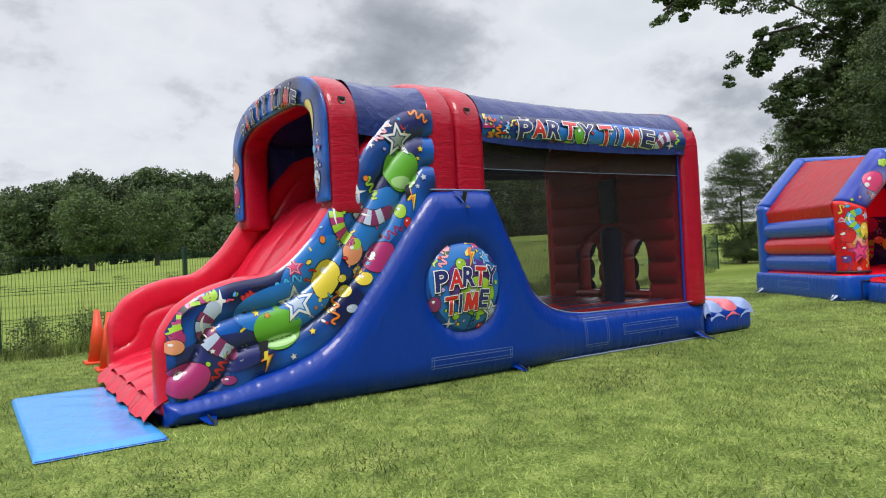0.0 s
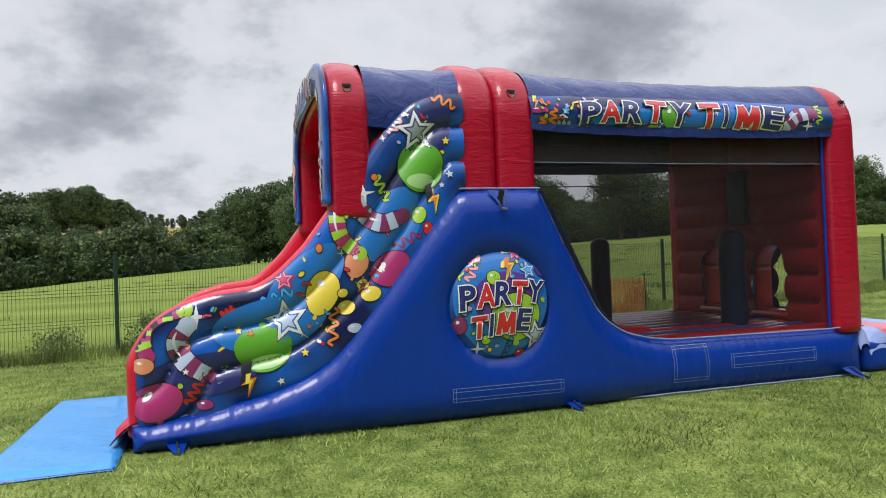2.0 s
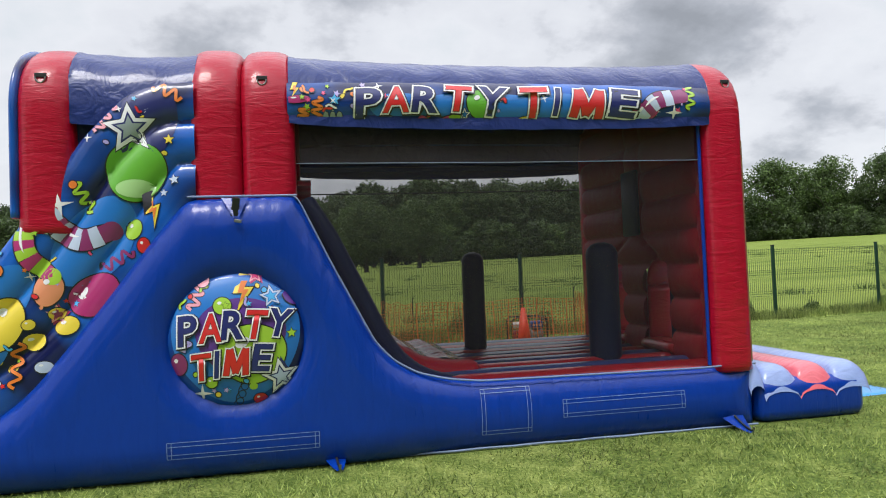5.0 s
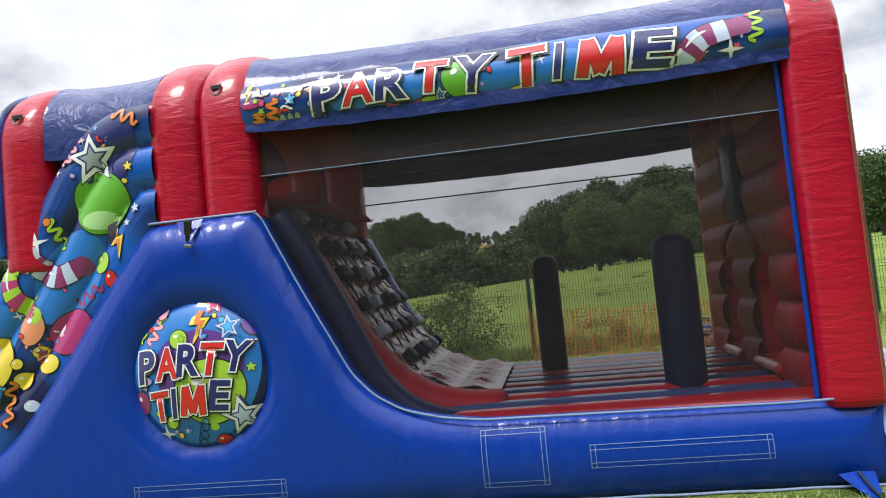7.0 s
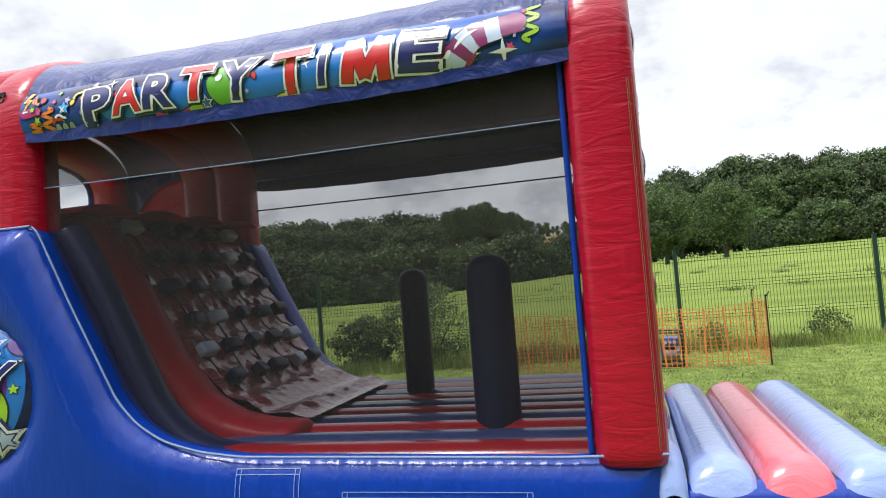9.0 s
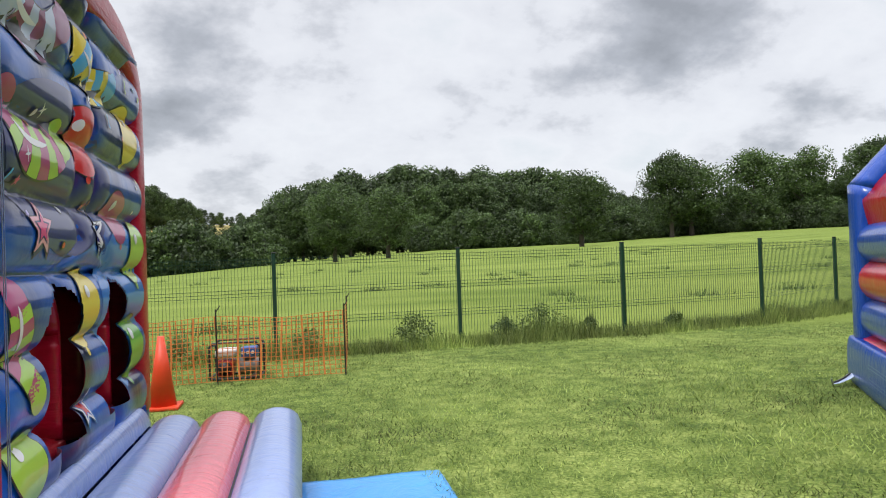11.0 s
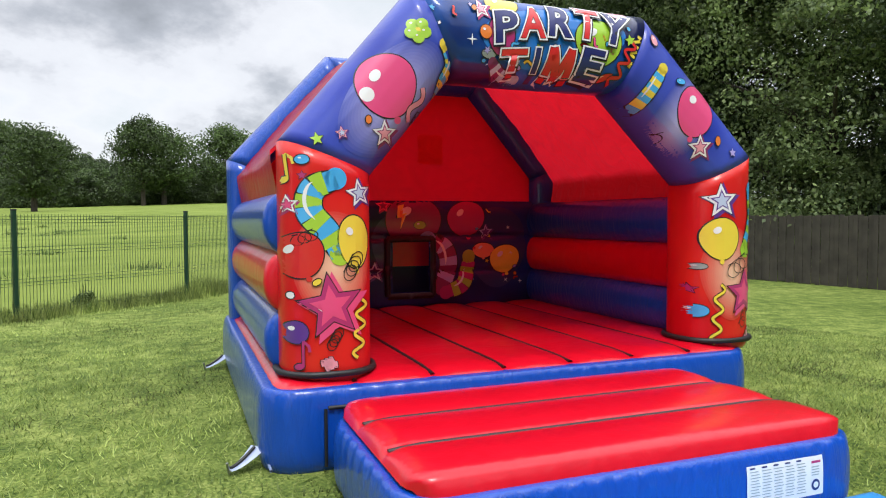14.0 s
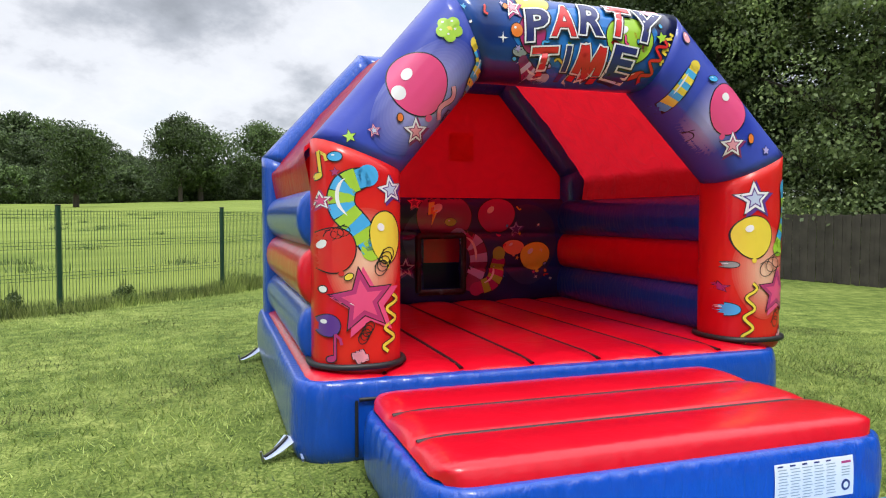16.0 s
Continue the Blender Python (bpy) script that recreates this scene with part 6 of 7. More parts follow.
SCALED = (0.9205, 0.0115, 0.923, 0.001)
OUT, ACROSS, UPW, INTO = (0, -1.5, 0), (1, 0, 0), (0, 0, 1), (0, 1, 0)
LEG_A = Panel(FRONT[0], OUT, ACROSS, UPW, INTO, SCALED)
SLOPE_A = Panel(FRONT[1], OUT, ACROSS, UPW, INTO, SCALED)
TOPB = Panel(FRONT[2], OUT, ACROSS, UPW, INTO, SCALED)
SLOPE_B = Panel(FRONT[3], OUT, ACROSS, UPW, INTO, SCALED)
LEG_B = Panel(FRONT[4], OUT, ACROSS, UPW, INTO, (0.93, 0.082, 0.923, 0.001))
fade(LEG_A, 0.317, 1.187, 0.240, 0.326, 0, PEACHES)
candy(LEG_A, ((0.334, 1.707), (0.198, 1.645), (0.181, 1.510), (0.283, 1.386), (0.358, 1.255)), 0.151, 'lime', 'sky', 9)
balloon(LEG_A, 0.449, 1.330, 0.099, 0.160, 5, 'yellow')
balloon(LEG_A, 0.121, 1.251, 0.140, 0.134, 20, 'red')
spring(LEG_A, 0.148, 1.359, 0.047, 0.120, 20, 3)
star(LEG_A, 0.300, 0.947, 0.200, 8, ('pink', 'magenta', 'pink'))
spot(LEG_A, 0.276, 0.948, 0.062, 0.034, 0, 'white')
spot(LEG_A, 0.094, 0.794, 0.070, 0.068, 0, 'violet')
note(LEG_A, 0.113, 0.657, 0.169, 0, 'magenta')
star(LEG_A, 0.484, 1.625, 0.091, 10, ('violet', 'white', 'pale'))
star(LEG_A, 0.059, 1.555, 0.063, 5, ('magenta', 'white', 'pink'))
note(LEG_A, 0.037, 1.770, 0.170, 5, 'yellow')
spot(LEG_A, 0.138, 1.820, 0.040, 0.027, 0, 'sky')
streamer(LEG_A, 0.482, 0.799, 0.355, 85, 'yellow')
spring(LEG_A, 0.321, 0.749, 0.042, 0.105, 60, 4)
spring(LEG_A, 0.439, 1.185, 0.057, 0.121, 60, 4)
streamer(LEG_A, 0.283, 0.603, 0.076, 20, 'rose')
spot(LEG_A, 0.215, 1.094, 0.027, 0.017, 30, 'yellow')
spot(LEG_A, 0.071, 1.014, 0.020, 0.020, 0, 'white')
tiny_star(LEG_A, 0.138, 1.727, 0.027, 0, 'magenta')
fade(LEG_B, 3.265, 1.044, 0.235, 0.353, 0, PEACHES)
star(LEG_B, 3.159, 1.595, 0.134, 5, ('violet', 'white', 'pale'))
balloon(LEG_B, 3.167, 1.309, 0.145, 0.157, 0, 'yellow')
candy(LEG_B, ((3.463, 1.684), (3.504, 1.508), (3.473, 1.374), (3.396, 1.228)), 0.144, 'lime', 'sky', 8)
balloon(LEG_B, 3.518, 1.253, 0.077, 0.090, 0, 'red')
star(LEG_B, 3.377, 0.899, 0.174, 0, ('pink', 'magenta', 'pink'))
streamer(LEG_B, 3.138, 0.742, 0.450, 85, 'yellow')
spot(LEG_B, 3.000, 0.766, 0.077, 0.048, 0, 'sky')
spring(LEG_B, 3.325, 1.109, 0.080, 0.195, 30, 3)
spring(LEG_B, 3.394, 0.720, 0.052, 0.152, 70, 3)
tiny_star(LEG_B, 2.985, 0.931, 0.039, 0, 'magenta')
spot(LEG_B, 3.018, 1.103, 0.049, 0.022, 0, 'grey')
streamer(LEG_B, 3.457, 0.582, 0.114, 50, 'rose')
fade(SLOPE_A, 0.714, 2.197, 0.438, 0.259, 48, VIOLETS)
balloon(SLOPE_A, 0.659, 2.276, 0.191, 0.194, 20, 'pink')
spot(SLOPE_A, 0.529, 2.217, 0.047, 0.045, 0, 'white', None)
streamer(SLOPE_A, 0.856, 2.179, 0.221, 70, 'rose', 'black', 0.03, 1.0, 0.03)
star(SLOPE_A, 0.645, 1.989, 0.086, 5, ('plum', 'white', 'rose'))
tiny_star(SLOPE_A, 0.225, 1.941, 0.040, 10, 'lime')
star(SLOPE_A, 0.372, 1.980, 0.041, 10, ('violet', 'rose', 'pale'))
spot(SLOPE_A, 0.858, 2.586, 0.034, 0.032, 0, 'lime', 'lime')
spot(SLOPE_A, 0.811, 2.612, 0.034, 0.032, 0, 'lime', 'lime')
spot(SLOPE_A, 0.828, 2.665, 0.034, 0.032, 0, 'lime', 'lime')
spot(SLOPE_A, 0.886, 2.672, 0.034, 0.032, 0, 'lime', 'lime')
spot(SLOPE_A, 0.904, 2.623, 0.035, 0.032, 0, 'lime', 'lime')
spot(SLOPE_A, 0.857, 2.631, 0.019, 0.018, 0, 'yellow', None)
candy(SLOPE_A, ((1.038, 2.560), (1.094, 2.450), (1.056, 2.339), (1.029, 2.228)), 0.090, 'sky', 'yellow', 9)
spot(SLOPE_A, 1.096, 2.731, 0.032, 0.039, 20, 'rose')
spot(SLOPE_A, 0.537, 2.066, 0.018, 0.024, 0, 'orange')
spring(SLOPE_A, 0.876, 2.092, 0.034, 0.100, 60, 3)
fade(SLOPE_B, 2.880, 2.160, 0.205, 0.380, -30, VIOLETS)
balloon(SLOPE_B, 3.010, 2.244, 0.164, 0.187, -12, 'pink')
star(SLOPE_B, 3.055, 1.986, 0.098, 5, ('plum', 'white', 'rose'))
candy(SLOPE_B, ((2.709, 2.531), (2.635, 2.413), (2.571, 2.305), (2.513, 2.198)), 0.094, 'sky', 'yellow', 9)
spring(SLOPE_B, 2.680, 2.035, 0.057, 0.208, 10, 3)
tiny_star(SLOPE_B, 3.354, 1.956, 0.036, 0, 'lilac')
spot(SLOPE_B, 2.643, 2.730, 0.031, 0.041, 20, 'rose')
spot(SLOPE_B, 3.209, 2.037, 0.023, 0.035, 0, 'orange')
spot(SLOPE_B, 2.869, 2.453, 0.043, 0.021, 0, 'sky')
glow(TOPB, 1.844, 2.659, 0.546, 0.211, 5, 'azure')
balloon(TOPB, 2.169, 2.667, 0.183, 0.158, 0, 'lime')
balloon(TOPB, 1.457, 2.865, 0.119, 0.081, 10, 'yellow')
balloon(TOPB, 1.430, 2.650, 0.093, 0.126, 0, 'magenta')
spot(TOPB, 1.318, 2.663, 0.041, 0.044, 0, 'orange')
star(TOPB, 1.288, 2.810, 0.070, 10, ('magenta', 'white', 'rose'))
candy(TOPB, ((1.583, 2.385), (1.454, 2.411), (1.378, 2.478)), 0.073, 'plum', 'pale', 6)
tiny_star(TOPB, 2.421, 2.702, 0.045, 10, 'lime')
streamer(TOPB, 2.375, 2.544, 0.315, 65, 'red')
streamer(TOPB, 2.473, 2.626, 0.228, 80, 'yellow')
spot(TOPB, 1.348, 2.531, 0.050, 0.029, 0, 'grey')
balloon(TOPB, 2.382, 2.899, 0.070, 0.040, 0, 'rose')
spot(TOPB, 2.245, 2.443, 0.068, 0.020, 20, 'red')
letter(TOPB, 'P', 1.459, 2.709, 0.145, 0.193, 8, 'navy')
letter(TOPB, 'A', 1.656, 2.752, 0.167, 0.196, 4, 'red')
letter(TOPB, 'R', 1.864, 2.780, 0.155, 0.200, 0, 'navy')
letter(TOPB, 'T', 2.076, 2.790, 0.161, 0.211, -4, 'red')
letter(TOPB, 'Y', 2.292, 2.768, 0.177, 0.207, -8, 'navy')
letter(TOPB, 'T', 1.522, 2.462, 0.172, 0.195, 6, 'red')
letter(TOPB, 'I', 1.690, 2.486, 0.053, 0.190, 2, 'navy')
letter(TOPB, 'M', 1.869, 2.495, 0.210, 0.209, -2, 'red')
letter(TOPB, 'E', 2.110, 2.511, 0.152, 0.197, -6, 'navy')
confetti(TOPB, ((0.95, 2.5, 2.45, 2.85),), 30, 8)

REARP = Panel(BACKWALL, (0, 1.4, 0), ACROSS, UPW, INTO, (0.992, 0.048, 0.994, -0.102))
glow(REARP, 1.769, 1.174, 0.523, 0.434, 0, 'navy')
glow(REARP, 2.605, 1.166, 0.339, 0.425, 0, 'navy')
balloon(REARP, 1.676, 1.434, 0.292, 0.258, 0, 'plum')
balloon(REARP, 2.252, 1.467, 0.208, 0.178, 10, 'magenta')
star(REARP, 2.476, 1.330, 0.082, 5, ('violet', 'lilac', 'violet'))
balloon(REARP, 2.445, 1.138, 0.120, 0.078, 0, 'peach')
balloon(REARP, 2.695, 1.044, 0.171, 0.147, 10, 'yellow')
candy(REARP, ((1.830, 1.261), (2.005, 1.172), (2.051, 0.965), (1.970, 0.773)), 0.192, 'plum', 'lilac', 8)
candy(REARP, ((2.021, 0.712), (2.200, 0.784), (2.263, 0.931), (2.275, 1.080)), 0.160, 'lime', 'magenta', 8)
star(REARP, 1.269, 0.942, 0.103, 0, ('violet', 'pale', 'navy'))
star(REARP, 1.360, 1.600, 0.080, 0, ('magenta', 'pink', 'plum'))
bolt(REARP, 1.555, 1.490, 0.234, 10, 'yellow')
spot(REARP, 1.743, 1.405, 0.061, 0.040, 0, 'lime')
confetti(REARP, ((2.3, 2.9, 0.8, 1.6), (0.4, 1.2, 0.7, 1.6)), 26, 9)


# ---------- seams, patches, straps ----------
def stitched(P, x0, x1, z0, z1, name, lines=2):
    """Sewn rectangle with rows of pale stitching."""
    def row(a, b):
        n = 24
        return [(a[0] + (b[0] - a[0]) * i / n, a[1] + (b[1] - a[1]) * i / n) for i in range(n + 1)]
    w = 0.0042
    pcs = []
    g = 0.028
    for q in range(lines):
        k = g * q
        for a, b in (((x0 + k, z0), (x0 + k, z1)), ((x1 - k, z0), (x1 - k, z1)), ((x0, z0 + k), (x1, z0 + k)), ((x0, z1 - k), (x1, z1 - k))):
            pcs.append((*ribbon(row(a, b), w, 1), "thread", 1))
    return P.lay(name, pcs)


ink("thread", (0.17, 0.26, 0.52))
SKIRT = Panel(HULL, (0, -1.5, 0), (1, 0, 0), (0, 0, 1), (0, 1, 0))
stitched(SKIRT, 2.41, 3.40, 0.165, 0.275, "sewn_patch")
stitched(SKIRT, 5.21, 6.21, 0.205, 0.335, "sewn_patch")
stitched(SKIRT, 4.58, 4.96, 0.120, 0.450, "sewn_flap")


def piping():
    hx, hz = smooth_line(HULL_X, HULL_Z, 0.03, 4)
    tube_obj("piping", np.stack([hx, np.full(len(hx), 0.036), hz + 0.004], 1), 0.008, STITCH, course, "pale blue welded edge", 5)
    x = np.linspace(0.0, 6.86, 120)
    tube_obj("piping", np.stack([x, 0.034 + 0.006 * np.sin(x * 14), np.full(120, 0.018)], 1), 0.009, STITCH, course, "pale blue welded edge", 5)
    tube_obj("piping", [(x, 0.068, 2.452) for x in np.linspace(3.28, 6.47, 30)], 0.008, STITCH, course, "", 5)
    tube_obj("piping", [(6.502, 0.105, z) for z in np.linspace(0.50, 2.45, 30)], 0.016, BLUE, course, "blue welded edge", 6)
    tube_obj("piping", [(3.285, 0.118, z) for z in np.linspace(1.93, 2.45, 12)], 0.008, STITCH, course, "", 5)
    for x0, x1 in ((2.56, 3.30),):
        tube_obj("piping", [(x, -0.002, 1.915) for x in np.linspace(x0, x1, 12)], 0.009, STITCH, course, "", 5)



piping()


def arch_seams():
    """Double rows of khaki thread down the exit arch."""
    thread = plain("khaki_thread", (0.30, 0.17, 0.09), 0.7, 0, 0.3, 80)
    for k in (0.125, 0.133, 0.150, 0.157):
        y = 0.155 - 0.155 * (1 - (min(k, 0.170) / 0.172) ** 3) ** (1 / 3)
        tube_obj("seam_thread", [(6.695 + k + 0.001, y - 0.001, z) for z in np.linspace(0.52, 2.30, 40)], 0.0018, thread, course, "", 4)


arch_seams()


def tie_ring(x, z, arch_name):
    """Steel D ring on a sewn tab."""
    P = Panel(bpy.data.objects[arch_name], (0, -1.5, 0), (1, 0, 0), (0, 0, 1), (0, 1, 0))
    y = P.tree.ray_cast(Vector((x, -1.5, z)), Vector((0, 1, 0)))[0].y - 0.004
    bm = rounded_box(0.075, 0.012, 0.030, 0.004, 2, (x, y, z + 0.016))
    tab = part("ring_tab", bm, BLACK, course)
    a = np.linspace(np.pi, 2 * np.pi, 14)
    tube_obj("ring", [(x + 0.032 * math.cos(t), y - 0.010, z + 0.004 + 0.040 * math.sin(t)) for t in a], 0.0055, STEEL, tab)


tie_ring(1.65, 2.735, "front_arch")
tie_ring(3.08, 2.745, "middle_arch.001")
tie_ring(6.735, 2.775, "end_arch")


def zip_vent():
    bm = rounded_box(0.05, 0.014, 0.17, 0.005, 2, (0, 0, 0))
    bmesh.ops.transform(bm, matrix=pose(2.885, -0.105, 1.81, 14, 10, 0), verts=bm.verts)
    v = part("zip_flap", bm, BLACK, course, "black zip of the air vent")
    bm = rounded_box(0.05, 0.02, 0.022, 0.004, 2, (0, 0, 0))
    bmesh.ops.transform(bm, matrix=pose(2.905, -0.145, 1.73, 0, 10, 0), verts=bm.verts)
    part("zip_pull", bm, STEEL, v)
    for s in (-1, 1):
        V = [(2.88 + s * 0.02, -0.070, 1.895), (2.88 + s * 0.09, -0.060, 1.90), (2.895 + s * 0.015, -0.140, 1.75)]
        raw("vent_cover", V, [(0, 1, 2) if s < 0 else (0, 2, 1)], BLUE, v, "", False)


zip_vent()


def anchor(parent, x, y, ax, ay, material=None, wide=0.10):
    """Webbing tab at the hem, pulled out to a steel ground peg."""
    dx, dy = ax, ay
    px, py = -dy, dx
    n = 8
    P = np.zeros((n, 3, 3))
    for i in range(n):
        t = i / (n - 1)
        w = wide * (1 - t) + 0.02 * t
        for j in (-1, 0, 1):
            P[i, j + 1] = (x + dx * t + px * w * j / math.hypot(dx, dy), y + dy * t + py * w * j / math.hypot(dx, dy), 0.085 * (1 - t) ** 1.5 + 0.014 + (0.008 if j == 0 else 0))
    V, F = sheet(P)
    tab = raw("anchor_tab", V, F, material or BLUE, parent, "folded anchor tab at the hem")
    bm = bmesh.new()
    rod(bm, (x + dx * 1.02, y + dy * 1.02, 0.0), (x + dx * 1.10, y + dy * 1.10, 0.06), 0.008, 8)
    part("ground_peg", bm, STEEL, tab)
    tube_obj("tab_strap", [(x + dx * t, y + dy * t, 0.095 * (1 - t) ** 1.5 + 0.028) for t in np.linspace(0.1, 0.98, 8)], 0.009, BLACK, tab)


for ax in (0.30, 3.50, 6.62):
    anchor(course, ax, 0.01, 0.03, -0.20)
anchor(course, 7.70, 0.3, 0.16, -0.02)
anchor(castle, -0.11, 0.10, -0.15, -0.07, TABW, 0.065)
anchor(castle, -0.11, 2.86, -0.17, -0.06, TABW, 0.065)

BEDP = Panel(bpy.data.objects["bed"], (-1.5, 0, 0), (0, 1, 0), (0, 0, 1), (1, 0, 0))
stitched(BEDP, 0.95, 2.15, 0.15, 0.30, "sewn_patch")

for a, b in (((-0.13, -0.1), (-0.13, 2.9)),):
    tube_obj("hem", [(a[0] + 0.07, a[1] + (b[1] - a[1]) * t, 0.03) for t in np.linspace(0, 1, 20)], 0.008, STITCH, castle)
for y in (-0.13,):
    tube_obj("front_seam", [(x, y - 0.008, 0.345) for x in np.linspace(0.24, 2.58, 30)], 0.012, BLACK, castle)
tube_obj("front_seam", [(0.225, -0.14, z) for z in np.linspace(0.03, 0.34, 10)], 0.010, BLACK, castle)


def care_label():
    """White information label with rows of small unreadable print."""
    P = Panel(bpy.data.objects["step"], (0, -3.0, 0), (1, 0, 0), (0, 0, 1), (0, 1, 0), (0.868, -0.008, 0.873, 0.005))
    def quad(x0, x1, z0, z1):
        nx, nz = 12, 6
        pts = [(x0 + (x1 - x0) * i / nx, z0 + (z1 - z0) * j / nz) for j in range(nz + 1) for i in range(nx + 1)]
        return pts, [(j * (nx + 1) + i, j * (nx + 1) + i + 1, (j + 1) * (nx + 1) + i + 1, (j + 1) * (nx + 1) + i) for j in range(nz) for i in range(nx)]
    pcs = [(*quad(2.08, 2.60, 0.095, 0.300), "white", 0)]
    for c in range(5):
        for r in range(11):
            x0 = 2.10 + 0.078 * c
            pcs.append((*ribbon([(x0 + 0.006 * (r % 2), 0.27 - 0.015 * r), (x0 + 0.055 + 0.012 * ((r * 7 + c) % 3) / 2, 0.27 - 0.015 * r)], 0.0045, 1), "grey", 1))
    for c in range(5):
        pcs.append((*ribbon([(2.10 + 0.078 * c, 0.287), (2.135 + 0.078 * c, 0.287)], 0.008, 1), "navy", 1))
    pcs.append((*fan(oval(0.030, 0.030, 20), 2.545, 0.150, 0), "navy", 1))
    pcs.append((*fan(oval(0.017, 0.017, 16), 2.545, 0.150, 0), "white", 2))
    pcs.append((*ribbon([(2.515, 0.270), (2.580, 0.270)], 0.012, 1), "magenta", 1))
    for r in range(4):
        pcs.append((*ribbon([(2.515, 0.245 - 0.014 * r), (2.57, 0.245 - 0.014 * r)], 0.005, 1), "grey", 1))
    P.lay("care_label", pcs)["label"] = "white information label with rows of tiny print"


care_label()


# end arch: sewn edging towards the exit
for y0 in (0.30,):
    for dx in (0.0, 0.018):
        tube_obj("sewn_edge", [(6.868, y0 - 0.015 - dx, z) for z in np.linspace(0.5, 2.45, 24)], 0.0025, STITCH, course, "", 5)


# ---------- generator behind its orange netting ----------
GENRED = plain("red_engine_paint", (0.36, 0.018, 0.02), 0.4, 0.0, 0.2, 20)
GENBLUE = plain("blue_panel_paint", (0.03, 0.10, 0.32), 0.4, 0.0, 0.2, 20)
GREYM = plain("cast_alloy", (0.28, 0.28, 0.28), 0.5, 0.6, 0.25, 30)
GENWHITE = plain("pale_tank_paint", (0.62, 0.55, 0.52), 0.4, 0.0, 0.15, 15)


def generator():
    ob = thing("generator", pose(7.10, 6.78, 0, 0, 0, -4), "petrol generator in a black tubular frame", "generator")
    w, d, h = 0.31, 0.21, 0.47
    for y in (-d, d):
        loop = [(-w, y, 0.02), (-w, y, h - 0.05), (-w + 0.05, y, h), (w - 0.05, y, h), (w, y, h - 0.05), (w, y, 0.02), (-w, y, 0.02)]
        pts = np.concatenate([np.linspace(loop[i], loop[i + 1], 6) for i in range(6)])
        tube_obj("frame_hoop", pts, 0.014, BLACK, ob, "", 8)
    for x, z in ((-w, 0.03), (w, 0.03), (-w, h - 0.06), (w, h - 0.06)):
        tube_obj("frame_bar", [(x, -d, z), (x, 0, z), (x, d, z)], 0.012, BLACK, ob, "", 8)
    part("engine", rounded_box(0.22, 0.26, 0.20, 0.03, 3, (-0.14, 0, 0.14)), GENRED, ob)
    part("fuel_tank", rounded_box(0.26, 0.30, 0.10, 0.035, 4, (-0.13, 0, 0.33)), GENWHITE, ob, "pale fuel tank")
    bm = bmesh.new()
    rod(bm, (0.02, 0, 0.15), (0.27, 0, 0.15), 0.105, 20)
    part("alternator", bm, GREYM, ob, "", True)
    part("socket_box", rounded_box(0.20, 0.20, 0.13, 0.015, 2, (0.16, -0.02, 0.33)), GENBLUE, ob, "blue socket box")
    for i in range(3):
        bm = bmesh.new()
        rod(bm, (0.09 + 0.06 * i, -0.122, 0.33), (0.09 + 0.06 * i, -0.140, 0.33), 0.022, 12)
        part("socket", bm, GENWHITE, ob)
    bm = bmesh.new()
    rod(bm, (-0.14, -0.13, 0.14), (-0.14, -0.17, 0.14), 0.085, 20)
    part("starter_cover", bm, BLACK, ob, "", True)
    for x in (-0.2, 0.2):
        part("skid", rounded_box(0.05, 0.40, 0.03, 0.008, 1, (x, 0, 0.016)), BLACK, ob)


generator()


def barrier_net():
    ob = thing("barrier_netting", pose(0, 0, 0), "sagging orange plastic barrier netting on steel stakes", "netting")
    runs = (((8.46, 6.36), (5.0, 6.28)), ((8.46, 6.36), (8.62, 8.35)), ((5.0, 6.28), (4.6, 7.6)))
    rng = random.Random(4)
    for (x0, y0), (x1, y1) in runs:
        L = math.hypot(x1 - x0, y1 - y0)
        n = int(L / 0.065)
        V, F = [], []
        def strand(pts, wdt):
            for i in range(len(pts) - 1):
                a, b = np.array(pts[i]), np.array(pts[i + 1])
                up = np.array((0, 0, wdt)) if abs(b[2] - a[2]) < 0.03 else np.array(((x1 - x0) / L * wdt, (y1 - y0) / L * wdt, 0))
                k = len(V)
                V.extend([a - up / 2, b - up / 2, b + up / 2, a + up / 2])
                F.append((k, k + 1, k + 2, k + 3))
        def at(t, h):
            sag = 0.05 * math.sin(math.pi * t * 2.2) ** 2
            return (x0 + (x1 - x0) * t + 0.01 * math.sin(40 * t + 5 * h), y0 + (y1 - y0) * t + 0.03 * math.sin(17 * t + 2 * h), 0.03 + (0.80 - sag) * h)
        for i in range(n + 1):
            if rng.random() < 0.97:
                strand([at(i / n, h) for h in np.linspace(0, 1, 7)], 0.010 if i % 4 else 0.022)
        for h in np.linspace(0, 1, 15):
            strand([at(t, h) for t in np.linspace(0, 1, 24)], 0.007)
        tagged(raw("net_run", V, F, ORNET, ob, "", False), kind="stuff")
    for x, y in ((8.46, 6.36), (5.0, 6.28), (6.9, 6.31), (8.62, 8.35)):
        bm = bmesh.new()
        rod(bm, (x, y, 0), (x, y, 0.92), 0.010, 8)
        stake = part("stake", bm, BLACK, ob)
        bm = bmesh.new()
        rod(bm, (x, y, 0.88), (x + 0.05, y, 0.96), 0.006, 6)
        part("stake_hook", bm, BLACK, stake)


barrier_net()


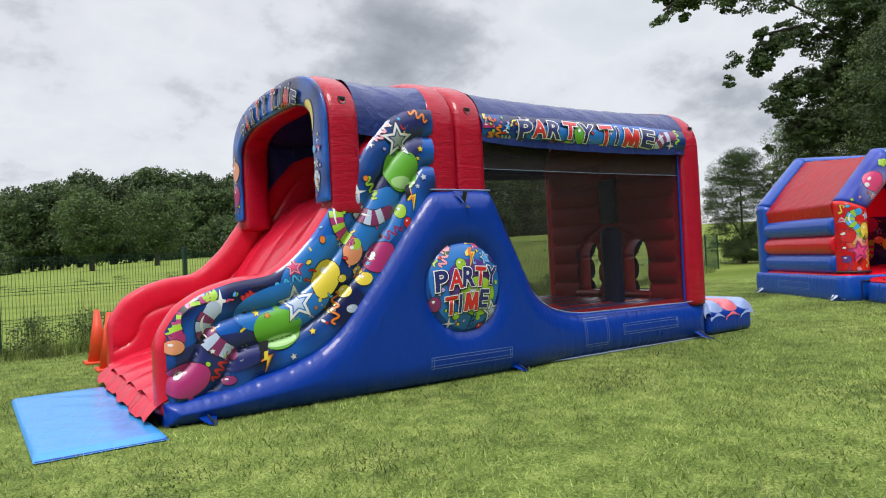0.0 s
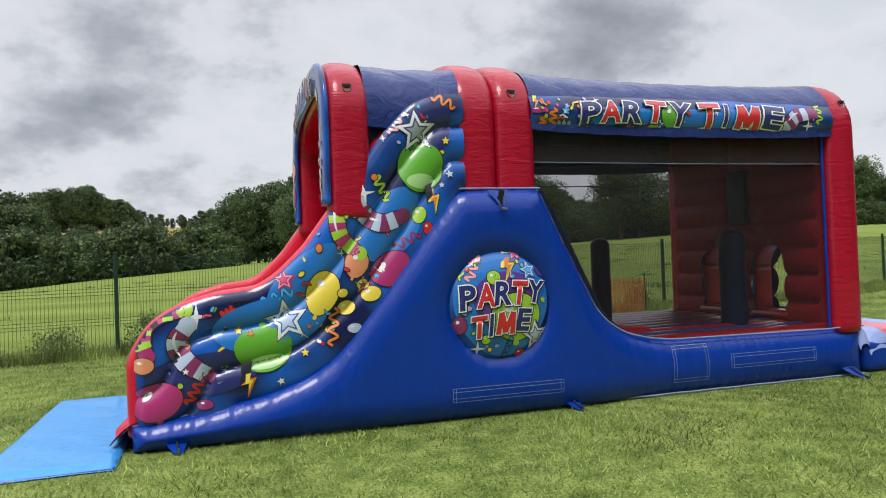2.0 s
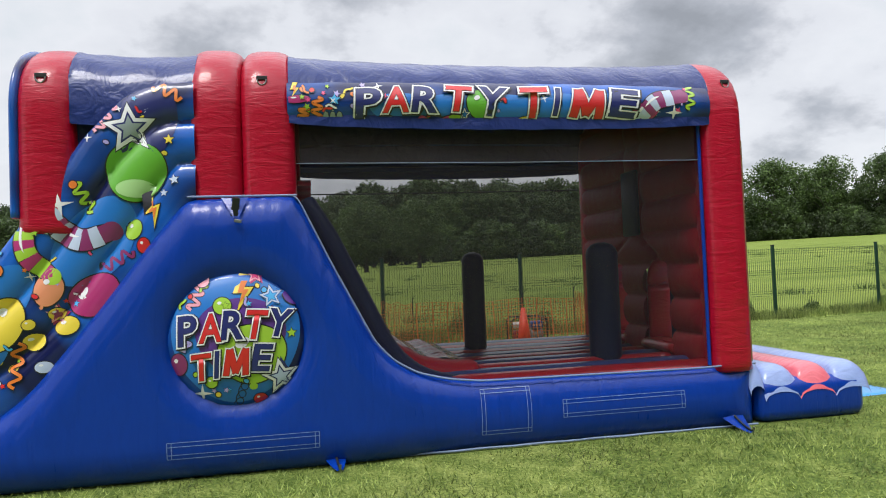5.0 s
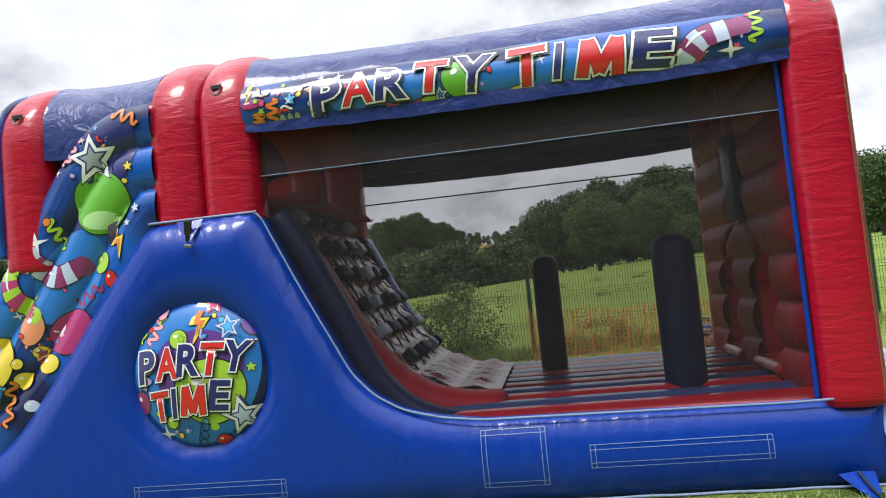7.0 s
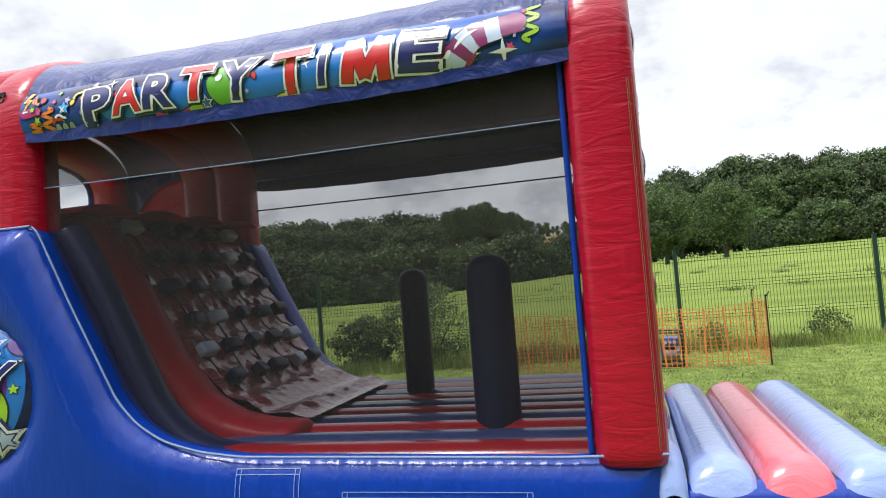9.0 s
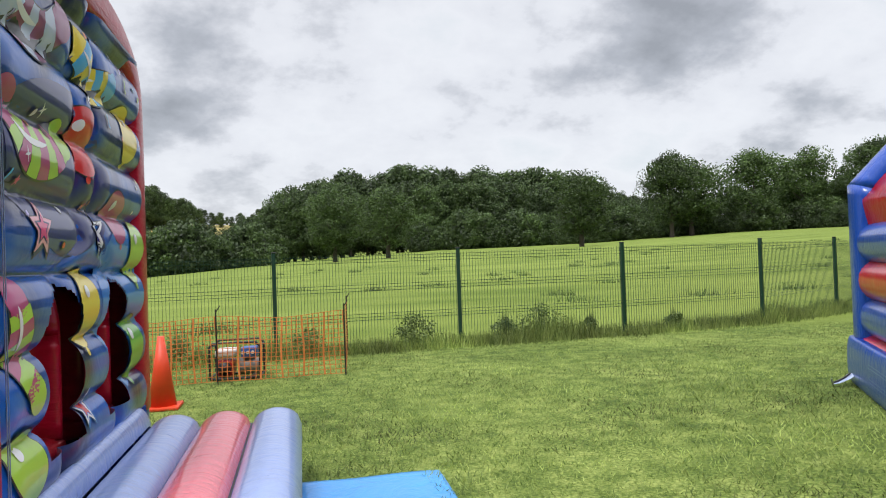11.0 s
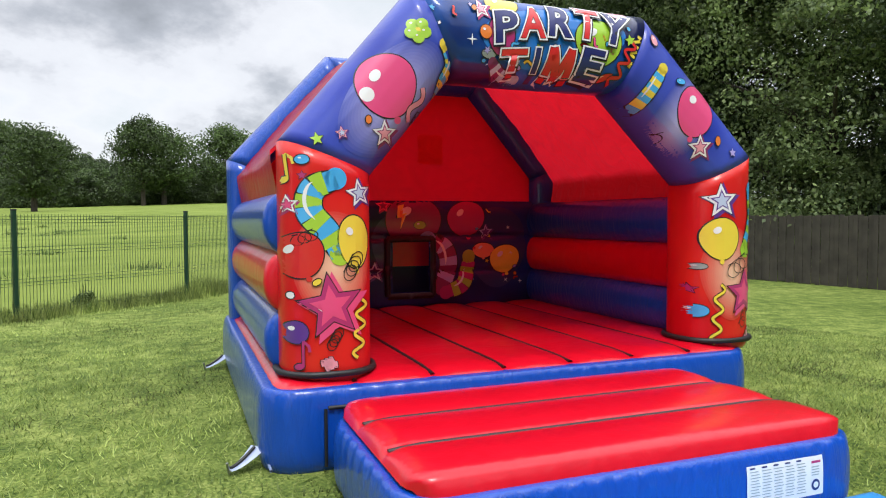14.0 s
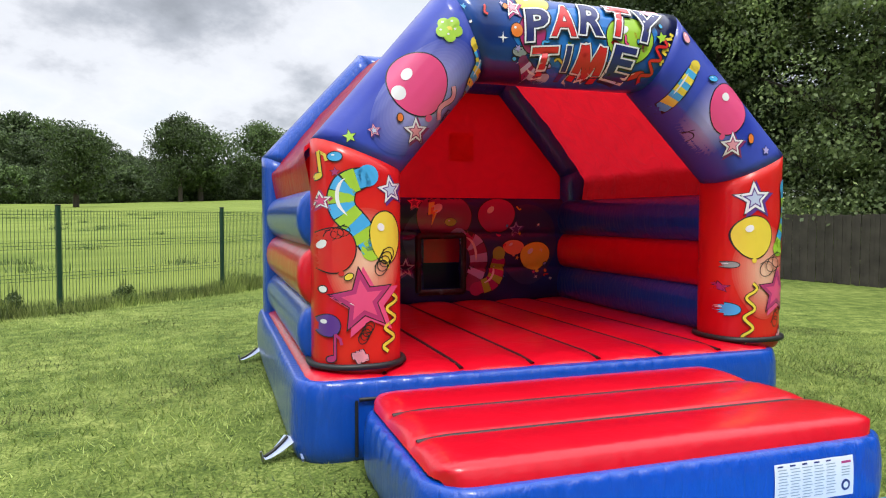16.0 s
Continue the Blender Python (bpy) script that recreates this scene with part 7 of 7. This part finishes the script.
# ---------- grass and weeds ----------
def blades(name, x, y, h, w, lean, material, rng, z0=0.0):
    n = len(x)
    a = rng.uniform(0, 2 * np.pi, n)
    b = rng.uniform(0, 2 * np.pi, n)
    dx, dy = np.cos(a) * w / 2, np.sin(a) * w / 2
    lx, ly = np.cos(b) * lean * h, np.sin(b) * lean * h
    z = ground_height(x, y) + z0
    V = np.stack([np.stack([x - dx, y - dy, z], 1), np.stack([x + dx, y + dy, z], 1),
                  np.stack([x + lx, y + ly, z + h], 1)], 1).reshape(-1, 3)
    me = bpy.data.meshes.new(name)
    me.vertices.add(3 * n)
    me.vertices.foreach_set("co", V.astype(np.float32).ravel())
    me.loops.add(3 * n)
    me.loops.foreach_set("vertex_index", np.arange(3 * n, dtype=np.int32))
    me.polygons.add(n)
    me.polygons.foreach_set("loop_start", np.arange(0, 3 * n, 3, dtype=np.int32))
    me.update(calc_edges=True)
    me.materials.append(material)
    return new(name, me)


def lawn():
    rng = np.random.default_rng(2)
    n = 520000
    x, y = rng.uniform(-5, 19, n), rng.uniform(-6.0, 8.6, n)
    # denser where the camera passes near
    keep = rng.uniform(0, 1, n) < np.clip(1.15 - 0.075 * (y + 4), 0.25, 1)
    keep &= ~((x > -0.02) & (x < 7.66) & (y > -0.03) & (y < 2.75))
    keep &= ~((x > -0.97) & (x < -0.07) & (y > -0.45) & (y < 2.45))
    keep &= ~((x > 7.66) & (x < 8.68) & (y > 0.6) & (y < 2.0))
    inv = CASTLE.inverted()
    u = inv[0][0] * x + inv[0][1] * y + inv[0][3]
    v = inv[1][0] * x + inv[1][1] * y + inv[1][3]
    keep &= ~((u > -0.08) & (u < 3.24) & (v > -0.11) & (v < 3.26))
    keep &= ~((u > 0.24) & (u < 2.56) & (v > -1.46) & (v < 0))
    keep &= ~((u > 0.75) & (u < 2.5) & (v > -2.64) & (v < -1.4))
    x, y = x[keep], y[keep]
    n = len(x)
    patch = 0.5 + 0.5 * np.sin(x * 1.9 + 2 * np.sin(y * 1.3)) * np.sin(y * 2.3 + np.sin(x * 0.8))
    h = rng.uniform(0.012, 0.042, n) * (0.65 + 0.75 * patch)
    tagged(blades("lawn_grass", x, y, h, rng.uniform(0.005, 0.011, n), rng.uniform(0.3, 1.3, n), BLADE, rng),
           "short mown lawn grass blades", "grass", "", "stuff")
    # long grass along the fence
    px = np.array((-18.8, -1.05, 7.53, 13.5, 16.6, 27.6)); py = np.array((2.45, 6.5, 8.42, 8.74, 9.2, 14.4))
    m = 64000
    x = rng.uniform(-14, 25, m)
    y = np.interp(x, px, py) + rng.normal(0.05, 0.22, m)
    lush = 0.52 + 0.48 * np.clip(np.sin(x * 1.1 + 1.0) * 0.5 + 0.5 * np.sin(x * 2.7), 0, 1)
    h = rng.uniform(0.06, 0.50, m) * lush * np.exp(-((y - np.interp(x, px, py)) / 0.45) ** 2)
    tagged(blades("long_grass", x, y, h + 0.03, rng.uniform(0.008, 0.016, m), rng.uniform(0.1, 0.6, m), BLADE, rng),
           "long uncut grass along the wire fence", "grass", "", "stuff")
    # tussocks in the meadow
    m = 9000
    c = rng.integers(0, 90, m)
    cx, cy = rng.uniform(-40, 70, 90), rng.uniform(11, 75, 90)
    x = cx[c] + rng.normal(0, 0.35, m); y = cy[c] + rng.normal(0, 0.3, m)
    tagged(blades("meadow_tussocks", x, y, rng.uniform(0.08, 0.32, m), rng.uniform(0.015, 0.04, m), rng.uniform(0.2, 0.7, m), WEED, rng),
           "scattered rough tussocks in the grazed meadow", "grass", "", "stuff")


lawn()


def weed_clump(x, y, r, h, seed):
    rng = np.random.default_rng(seed)
    ob = thing("weed_clump", pose(x, y, 0), "leafy nettle and dock clump growing through the fence", "weeds", "weeds along the fence")
    me = crown_mesh("leaves", rng, r, h * 0.8, 0.02, 34, 1300, 0.038, WEED)
    lv = new("leaves", me)
    lv.parent = ob
    bm = bmesh.new()
    for i in range(34):
        a, q = rng.uniform(0, 6.28), r * 0.7 * rng.uniform(0, 1)
        rod(bm, (q * math.cos(a) * 0.6, q * math.sin(a) * 0.6, 0), (q * math.cos(a), q * math.sin(a), h * rng.uniform(0.6, 1.35)), 0.004, 4, 0.0015)
    tagged(part("stem_growth", bm, WEED, ob), kind="stuff")


for i, (x, y, r, h) in enumerate(((9.75, 8.75, 0.55, 0.65), (12.0, 8.9, 0.60, 0.72), (11.4, 8.95, 0.4, 0.5), (12.9, 8.85, 0.22, 0.45), (6.2, 8.1, 0.5, 0.6),
                                  (0.2, 6.75, 0.7, 0.85), (-0.6, 6.6, 0.6, 0.8), (-1.8, 6.35, 0.8, 0.6), (1.6, 7.1, 0.6, 0.6), (-3.4, 5.95, 0.7, 0.5), (14.6, 8.95, 0.25, 0.4), (21, 11.4, 0.5, 0.9), (8.0, 8.5, 0.4, 0.5))):
    weed_clump(x, y, r * 0.8, h * 0.85, 100 + i)


def shrub(x, y, r, h, seed):
    rng = np.random.default_rng(seed)
    ob = thing("shrub", pose(x, y, 0), "dense dark green shrub growing against the wire fence", "shrub")
    crown = new("crown", crown_mesh("crown", rng, r, h, 0.0, 60, 7000, 0.055, WEED, 0.7, (0.18, 0.36)))
    crown.parent = ob
    for k in range(6):
        a = k * 1.05 + rng.uniform(-0.2, 0.2)
        bm = bmesh.new()
        rod(bm, (0, 0, 0), (0.55 * r * math.cos(a), 0.55 * r * math.sin(a), h * 0.8), 0.016, 6, 0.005)
        part("branch", bm, BARK, ob)


shrub(3.35, 8.25, 1.0, 1.30, 140)
shrub(2.3, 7.9, 0.7, 0.85, 141)
